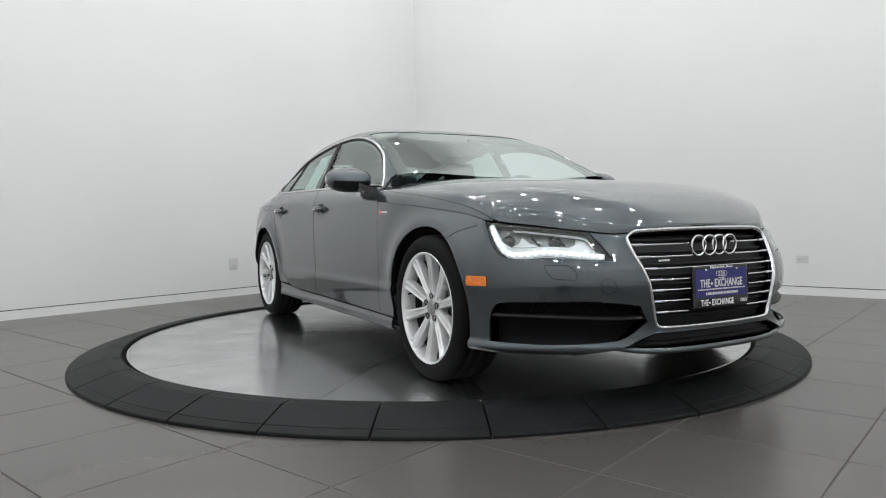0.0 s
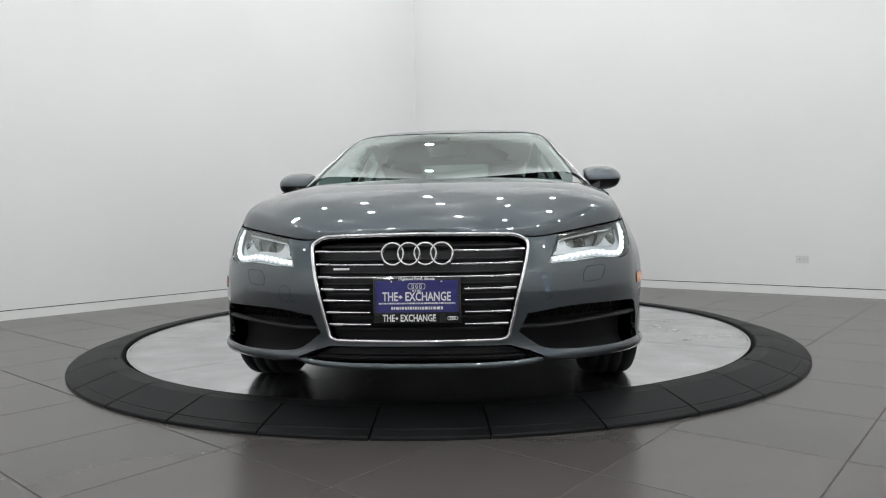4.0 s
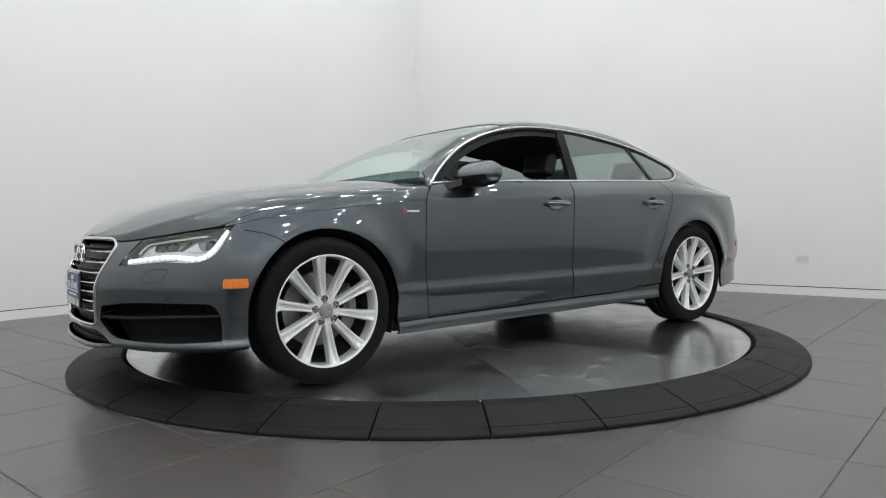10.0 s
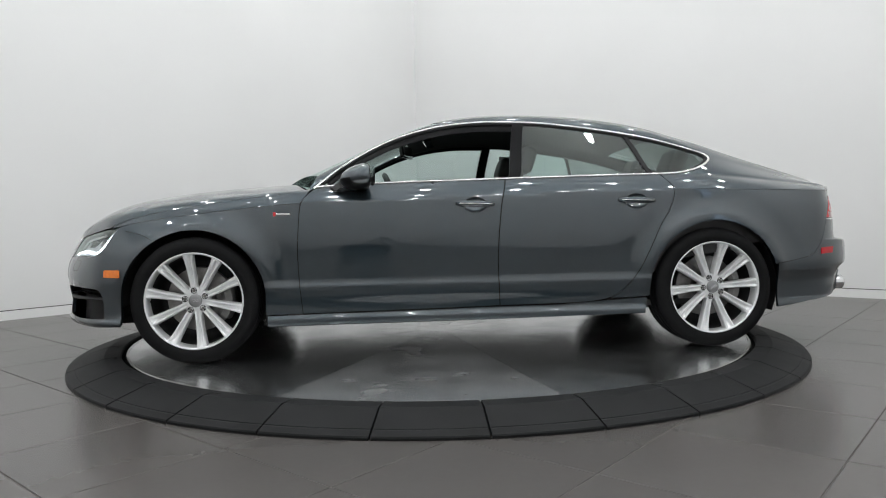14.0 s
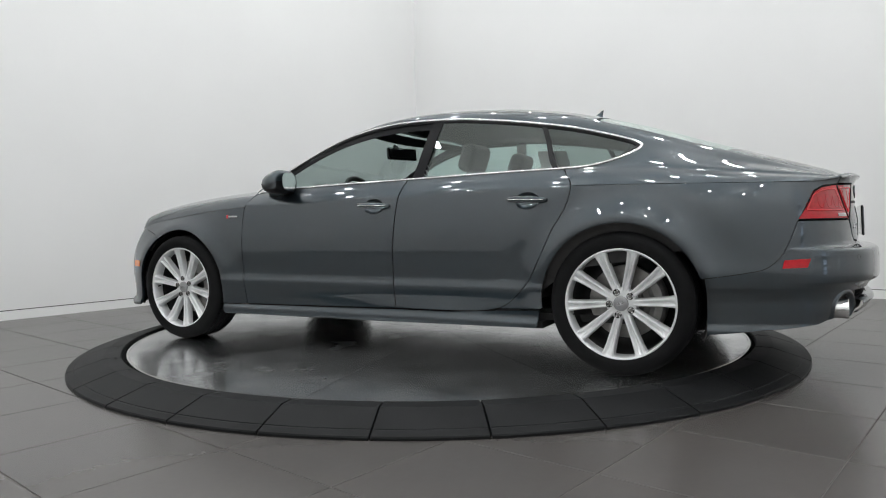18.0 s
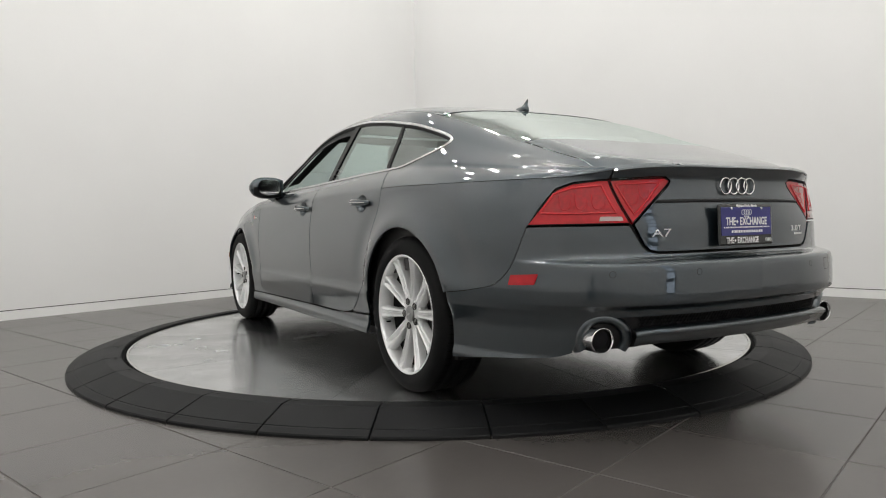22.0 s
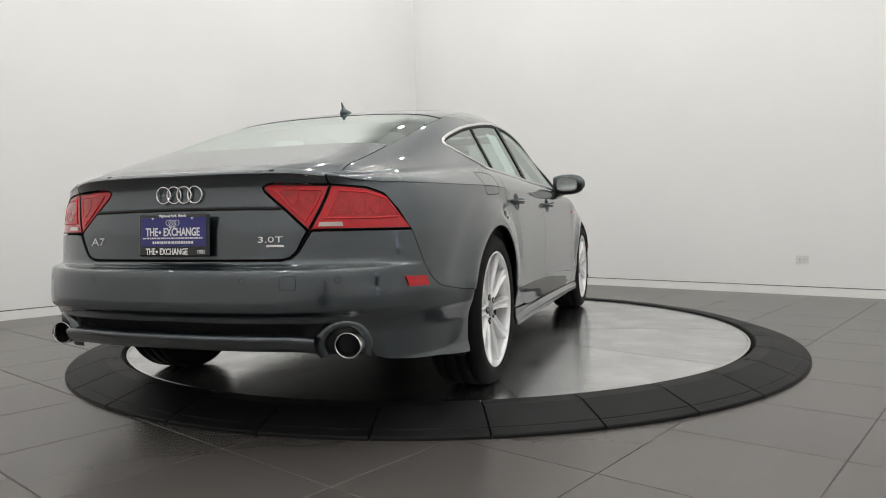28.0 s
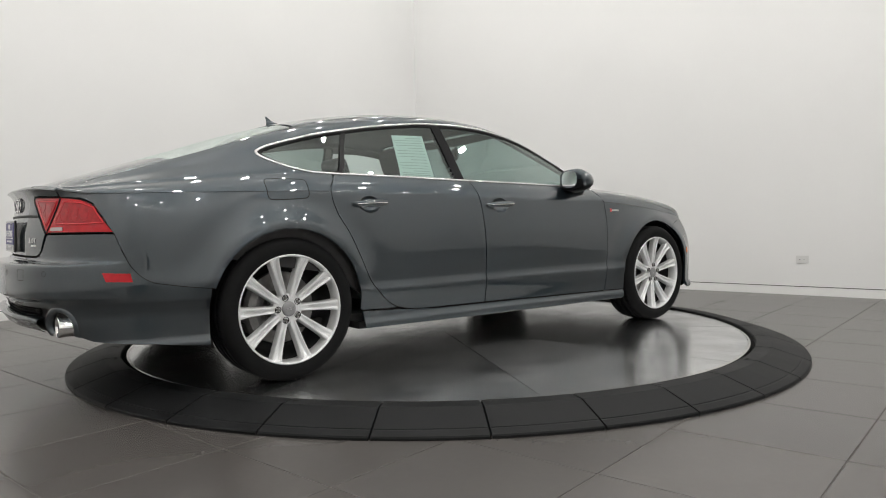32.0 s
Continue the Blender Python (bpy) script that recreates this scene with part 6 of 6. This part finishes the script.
for mir in (False, True):
    build_mirror(mir)

# fuel flap and paper notice on the right side
flap = spline2([(-1.36, 0.968), (-1.535, 0.968), (-1.552, 0.955), (-1.552, 0.885), (-1.535, 0.868), (-1.36, 0.876), (-1.345, 0.890), (-1.345, 0.955)], 120, True)

# ---- tail ----
def build_tail_light(mir):
    tl = skin("tail_light", [patch_data(belt, TAIL_OUT, 0.025, -0.002, -0.002, 0.02)], M_RED, car, "red tail light wrapped round the corner", mirror=mir)
    inn = skin("tail_light", [patch_data(belt, spline2(TAIL_IN, 100, True, corners=(0, 6)), 0.025, -0.002, -0.002, 0.02)], M_RED, hatch, "red tail light on the tailgate", mirror=mir)
    # dark chambers behind the lens, a paler guide round them and the curved cells in them
    for o, cell, cups in ((tl, [(5.262, 0.772), (5.318, 0.838), (5.40, 0.858), (5.520, 0.866), (5.578, 0.770), (5.42, 0.768)], ((5.345, 5.40, 0.780), (5.415, 5.468, 0.780), (5.482, 5.540, 0.780))),
                          (inn, [(5.580, 0.868), (5.72, 0.873), (5.765, 0.872), (5.702, 0.806), (5.650, 0.762)], ((5.612, 5.672, 0.795), (5.672, 5.722, 0.815)))):
        skin("light_chamber", [patch_data(belt, np.array(cell), 0.02, 0.004, 0.0004, 0.002)], M_REDDARK, o, mirror=mir)
        p, n = frame_at(belt, dense(np.array(cell), 0.01))
        skin("light_guide", [ribbon_data(p, n, 0.007, 0.0018, True)], M_REDLIT, o, mirror=mir)
        for c0, c1, zb in cups:
            p, n = frame_at(belt, spline2([(c0, zb + 0.056), (c0 + 0.006, zb + 0.020), (c0 + 0.018, zb + 0.004), (c1 - 0.018, zb + 0.002), (c1 - 0.004, zb + 0.016), (c1, zb + 0.034)], 160))
            skin("light_cell", [ribbon_data(p + n * 0.0004, n, 0.0035, 0.0009)], M_RED, o, mirror=mir)
    p, n = frame_at(belt, dense(np.array(TAIL_OUT), 0.012))
    skin("lens_seal", [ribbon_data(p - n * 0.003, n, 0.0045, 0.0025, True)], M_GAP, tl, mirror=mir)
    p, n = frame_at(belt, dense(spline2(TAIL_IN, 100, True, corners=(0, 6)), 0.012))
    skin("lens_seal", [ribbon_data(p - n * 0.003, n, 0.0045, 0.0025, True)], M_GAP, inn, mirror=mir)
    rev = np.array([(5.512, 0.741), (5.604, 0.741), (5.599, 0.755), (5.516, 0.756)])
    skin("reverse_light", [patch_data(belt, rev, 0.02, 0, 0.0015, 0.006)], M_REVERSE, tl, "clear reversing light", mirror=mir)
    ref = np.array([(5.128, 0.518), (5.232, 0.522), (5.246, 0.560), (5.136, 0.554)])
    skin("rear_reflector", [patch_data(belt, ref, 0.02, 0, 0.005, 0.010)], M_RED, rear_bumper, "red bumper reflector", mirror=mir)
    # exhaust
    sg = -1 if mir else 1
    bm = bmesh.new()
    rows = []
    for x, r in ((-2.10, 0.040), (-2.37, 0.0455), (-2.398, 0.0475), (-2.403, 0.0465), (-2.400, 0.0435), (-2.385, 0.0425)):
        rows.append([Vector((x - 0.02 * math.sin(a) * (x < -2.3) * 0, sg * 0.640 + 1.06 * r * math.cos(a), 0.330 + 0.94 * r * math.sin(a))) for a in [2 * math.pi * j / 36 for j in range(36)]])
    loft(bm, rows, caps=False)
    ex = part("exhaust_tip", bm, M_CHROME, car, "round chrome exhaust tip", smooth=True)
    bm = bmesh.new()
    ring = lathe(bm, [(0.0424, -2.392), (0.0410, -2.386), (0.039, -2.22), (0.001, -2.22)], 24, "x", (0, sg * 0.640, 0.330))
    part("exhaust_bore", bm, M_EXH, ex)
    arc = np.array([radians(-30 + 240 * j / 48) for j in range(49)])
    rows = []
    for ka, kb, out in ((0.118, 0.096, -0.020), (0.108, 0.088, -0.002), (0.096, 0.080, 0.006), (0.084, 0.071, 0.006), (0.075, 0.064, 0.000), (0.068, 0.058, -0.014), (0.064, 0.055, -0.04), (0.062, 0.053, -0.10)):
        p, n = frame_at(belt, np.stack([5.497 + ka * np.cos(arc), 0.328 + kb * np.sin(arc)], 1))
        n[:, 2] *= 0.2
        rows.append([Vector((q[0], sg * q[1], q[2])) for q in p + n * out])
    bm = bmesh.new()
    loft(bm, rows, close_rows=False, caps=False)
    part("exhaust_surround", bm, M_PAINT, rear_bumper, "grey painted arch over the exhaust", smooth=True)
    for s in (5.504, 5.832):
        q = np.array([(s + 0.011 * math.cos(t), 0.560 + 0.011 * math.sin(t)) for t in np.linspace(0, 2 * math.pi, 20, endpoint=False)])
        p, n = frame_at(belt, q)
        skin("parking_sensor", [ribbon_data(p, n, 0.0018, 0.0004, True)], M_GAP, rear_bumper, mirror=mir)


for mir in (False, True):
    build_tail_light(mir)


def build_tail_trim():
    p, n = frame_at(tail_belt, spline2([(5.74, 0.806), (5.85, 0.808), (6.0, 0.809), (S_END, 0.810), (2 * S_END - 6.0, 0.809), (2 * S_END - 5.85, 0.808), (2 * S_END - 5.74, 0.806)], 40))
    skin("grip_strip", [ribbon_data(p, n, 0.013, 0.002)], M_BLACK, hatch, "black grip slot across the tailgate")
    c = frame_at(tail_belt, np.array([(S_END, 0.863)]))[0][0]
    bm = bmesh.new()
    for k in range(4):
        torus(bm, (c[0] - 0.005 - 0.0015 * (k % 2), (k - 1.5) * 0.0455, 0.863), 0.0305, 0.0036, "x", 40, 8)
    part("emblem", bm, M_CHROME, hatch, "four chrome rings", smooth=True)
    def badge(text, y, z, size, st):
        s = s_y(abs(y), True)
        q, nn = frame_at(tail_belt, np.array([(s if y > 0 else 2 * S_END - s, z)]))
        m = face_frame(q[0], nn[0])
        return words("lettering", text, size, m, M_CHROME, hatch, 0.0022, stretch=st), m
    badge("A7", 0.395, 0.694, 0.040, 1.75)
    ob, m = badge("3.0T", -0.373, 0.697, 0.030, 1.75)
    flat_box("script_badge", m @ Matrix.Translation((0.018, -0.022, 0)), 0.064, 0.009, 0.003, M_SATIN, hatch)
    # roof aerial
    edge = belt(np.linspace(5.56, S_END, 40), ZL(np.linspace(5.56, S_END, 40)))
    edge = np.concatenate([edge, (edge * [1, -1, 1])[::-1][1:]]) + [0.004, 0, -0.006]
    bm = bmesh.new()
    pipe(bm, [tuple(q) for q in edge], 0.0045, 8)
    part("tail_lip", bm, M_PAINT, hatch, smooth=True)
    z0 = float(ZC(-1.10))
    bm = bmesh.new()
    rows = []
    for dz, x0, x1, w in ((-0.012, -1.035, -1.150, 0.030), (0.004, -1.040, -1.150, 0.028), (0.012, -1.055, -1.149, 0.022), (0.018, -1.078, -1.148, 0.012), (0.022, -1.098, -1.148, 0.0055), (0.034, -1.120, -1.150, 0.004), (0.046, -1.136, -1.153, 0.003), (0.053, -1.144, -1.154, 0.0015)):
        rows.append([Vector((0.5 * (x0 + x1) + 0.5 * (x0 - x1) * math.cos(a), w * math.sin(a), z0 + dz)) for a in [2 * math.pi * j / 16 for j in range(16)]])
    loft(bm, rows)
    part("aerial", bm, M_PAINT, car, "grey shark-fin roof aerial", smooth=True)
    # fuel flap outline, right side
    q = np.array([(x, z) for x, z in flap])
    p, n = frame_at(side, q)
    skin("fuel_flap_seam", [ribbon_data(p, n, 0.0042, 0.0006, True)], M_GAP, car, "seam of the fuel flap", mirror=True)
    q = np.array([(2 * S_END - 5.70 + dx, 0.53 + dz) for dx, dz in ((0, 0), (0.055, 0), (0.055, 0.045), (0, 0.045))])
    p, n = frame_at(tail_belt, dense(q, 0.01))
    skin("tow_eye_cover_seam", [ribbon_data(p, n, 0.002, 0.0004, True)], M_GAP, rear_bumper)


build_tail_trim()
# ---- cabin ----
def build_interior():
    inn = new("interior")
    inn.parent = car
    tagged(inn, "black leather interior")
    lin = np.concatenate([strip_x(0.10, 0.04, 0.58), edge_y(0.0, -1.30, 0.03), strip_x(-1.34, -1.32, 0.57)[::-1]])
    skin("headliner", [patch_data(cabin, sym(lin), 0.06, 0.0, -0.035, 0.0)], M_LINER, inn)
    for mir in (False, True):
        trim = [(0.86, 0.26), (0.86, 0.935), (-0.25, 0.975), (-1.25, 0.985), (-1.9, 0.93), (-1.9, 0.62), (-1.2, 0.5), (-0.9, 0.26)]
        skin("door_lining", [patch_data(side, trim, 0.08, 0.0, -0.055, 0.02)], M_SEAT, inn, mirror=mir)
        skin("pillar_lining", [patch_data(cabin, upper, 0.05, 0.004, -0.017, 0.0)], M_LINER, inn, mirror=mir)
    bm = bmesh.new()
    box(bm, -1.5, 0.95, -0.80, 0.80, 0.235, 0.27)
    box(bm, -2.3, -1.40, -0.60, 0.60, 0.60, 0.62)
    box(bm, -2.22, -1.45, -0.60, 0.60, 0.90, 0.925)
    box(bm, 0.93, 0.97, -0.83, 0.83, 0.235, 0.93)
    part("floor_carpet", bm, M_LINER, inn)
    bm = bmesh.new()
    rounded(bm, 0.50, 0.84, -0.68, 0.68, 0.60, 0.950, 0.06, 3)
    rounded(bm, 0.46, 0.68, 0.18, 0.56, 0.86, 1.010, 0.05, 3)
    rounded(bm, -0.30, 0.60, -0.13, 0.13, 0.27, 0.62, 0.04, 2)
    part("dashboard", bm, M_SEAT, inn, "black dashboard with hooded dials")
    bm = bmesh.new()
    torus(bm, (0, 0, 0), 0.185, 0.016, "z", 40, 10)
    rounded(bm, -0.05, 0.05, -0.17, 0.17, -0.012, 0.012, 0.008)
    rounded(bm, -0.17, 0.02, -0.03, 0.03, -0.012, 0.012, 0.008)
    rounded(bm, -0.06, 0.06, -0.065, 0.065, -0.03, 0.016, 0.014)
    bmesh.ops.transform(bm, matrix=Matrix.Translation((0.34, 0.37, 0.878)) @ Matrix.Rotation(radians(-65), 4, "Y"), verts=bm.verts)
    part("steering_wheel", bm, M_SEAT, inn, "black steering wheel", smooth=False)
    def seat(x, y, w, name, tilt=18):
        bm = bmesh.new()
        rounded(bm, x - 0.26, x + 0.28, y - w, y + w, 0.36, 0.56, 0.05, 3)
        b2 = bmesh.new()
        rounded(b2, -0.07, 0.07, -w, w, 0.0, 0.56, 0.05, 3)
        rounded(b2, -0.045, 0.055, -0.13, 0.13, 0.60, 0.77, 0.04, 3)
        for sy in (-0.05, 0.05):
            pipe(b2, [(0, sy, 0.54), (0, sy, 0.63)], 0.007)
        bmesh.ops.transform(b2, matrix=Matrix.Translation((x - 0.24, y, 0.47)) @ Matrix.Rotation(radians(-tilt), 4, "Y"), verts=b2.verts)
        me = bpy.data.meshes.new("tmp")
        b2.to_mesh(me)
        b2.free()
        bm.from_mesh(me)
        bpy.data.meshes.remove(me)
        part(name, bm, M_SEAT, inn, "black leather seat with headrest", smooth=False)
    seat(-0.02, 0.38, 0.25, "front_seat")
    seat(-0.02, -0.38, 0.25, "front_seat")
    seat(-0.93, 0.36, 0.30, "rear_seat", 24)
    seat(-0.93, -0.36, 0.30, "rear_seat", 24)
    bm = bmesh.new()
    tilt = Matrix.Translation((0.27, 0.0, 1.225)) @ Matrix.Rotation(radians(-16), 4, "Z") @ Matrix.Rotation(radians(6), 4, "Y")
    rounded(bm, -0.014, 0.014, -0.135, 0.135, -0.042, 0.042, 0.013, 3)
    bmesh.ops.transform(bm, matrix=tilt, verts=bm.verts)
    pipe(bm, [(0.285, 0, 1.25), (0.33, 0, 1.285)], 0.014)
    rv = part("rear_view_mirror", bm, M_GLOSSBLACK, inn, "black rear-view mirror")
    bm = bmesh.new()
    rounded(bm, -0.0165, -0.013, -0.118, 0.118, -0.030, 0.030, 0.0016, 1)
    bmesh.ops.transform(bm, matrix=tilt, verts=bm.verts)
    part("mirror_glass", bm, M_CHROME, rv, "mirror glass")
    # cowl under the windscreen's foot, and the pillars' inner trims
    cowl = np.array([(x, v) for x, v in zip([0.84] * 2 + [1.05] * 2, [-1.0, 1.0, 0.9, -0.9])])
    skin("cowl", [patch_data(front, cowl, 0.05, 0.0, -0.06, 0.03)], M_BLACK, car, "black cowl under the windscreen")
    for mir in (False, True):
        pil = np.concatenate([edge_y(0.10, 0.76, -0.004), edge_y(0.76, 0.10, 0.085)])
        skin("pillar_lining", [patch_data(cabin, pil, 0.04, 0.0, -0.028, 0.0)], M_LINER, inn, mirror=mir)
    top = np.concatenate([strip_x(0.16, 0.09, 0.62), strip_x(0.27, 0.19, 0.615)[::-1]])
    skin("header_lining", [patch_data(cabin, sym(top), 0.04, 0.0, -0.030, 0.0)], M_LINER, inn)
    # notice sheet inside the right rear window, small label at the windscreen's top
    q = cab([(-0.484, 1.260), (-0.701, 1.252), (-0.734, 1.012), (-0.501, 1.008)])
    sheet = skin("notice_sheet", [patch_data(cabin, q, 0.03, 0.0, -0.018, 0.001)], M_PAPER, doors[3], "white printed notice sheet inside the window", mirror=True)
    for k in range(15):
        t = 0.08 + 0.84 * k / 14
        a, b = np.array(q[0]) * (1 - t) + np.array(q[3]) * t, np.array(q[1]) * (1 - t) + np.array(q[2]) * t
        w = 0.85 if k % 4 else 0.5
        line = np.array([a + (b - a) * u for u in np.linspace(0.08, 0.08 + w, 8)])
        p, n = frame_at(cabin, line)
        skin("print_line", [ribbon_data(p - n * 0.0178, n, 0.0038, 0.0004)], M_DARKPRINT, sheet, mirror=True)
    q = cab_y([(0.135, 0.44), (0.115, 0.56), (0.15, 0.56), (0.165, 0.44)])
    skin("windscreen_label", [patch_data(cabin, q, 0.03, 0.0, -0.010, 0.001)], M_PAPER, windscreen, "small white label")


build_interior()
# ---- floor tiles, one by one ----
def build_tiles():
    pitch, g = 0.595, 0.0022
    bm = bmesh.new()
    s = pitch / 2 - g
    lo = [bm.verts.new((x * s, y * s, -0.006)) for x, y in ((-1, -1), (1, -1), (1, 1), (-1, 1))]
    mi = [bm.verts.new((x * s, y * s, -0.0015)) for x, y in ((-1, -1), (1, -1), (1, 1), (-1, 1))]
    up = [bm.verts.new((x * (s - 0.0015), y * (s - 0.0015), 0)) for x, y in ((-1, -1), (1, -1), (1, 1), (-1, 1))]
    bm.faces.new(up)
    for a, b in ((lo, mi), (mi, up)):
        for i in range(4):
            j = (i + 1) % 4
            bm.faces.new((a[i], a[j], b[j], b[i]))
    tile = mesh_of("floor_tile", bm, M_TILE)
    u_first, v_first = -2.31, -0.937
    for i in range(-10, 12):
        for j in range(-12, 9):
            u, v = u_first + (i + 0.5) * pitch, v_first + (j + 0.5) * pitch
            if u < U0 or u > U1 + 0.1 or v < V0 or v > V1 + 0.1 or math.hypot(u, v) < 1.55:
                continue
            ob = new("floor_tile", tile)
            ob.parent = floor
            ob.location = (u, v, FLOOR)


build_tiles()
def motions():
    steps = [i for i in range(0, 33)]
    walk(disc, [(t, pose(0, 0, 0, 0, 0, heading(t))) for t in steps])
    walk(car, [(t, Matrix.Rotation(radians(heading(t) + 0.17), 4, "Z") @ Matrix.Translation((CAR_X, CAR_Y, 0.0))) for t in steps])


motions()
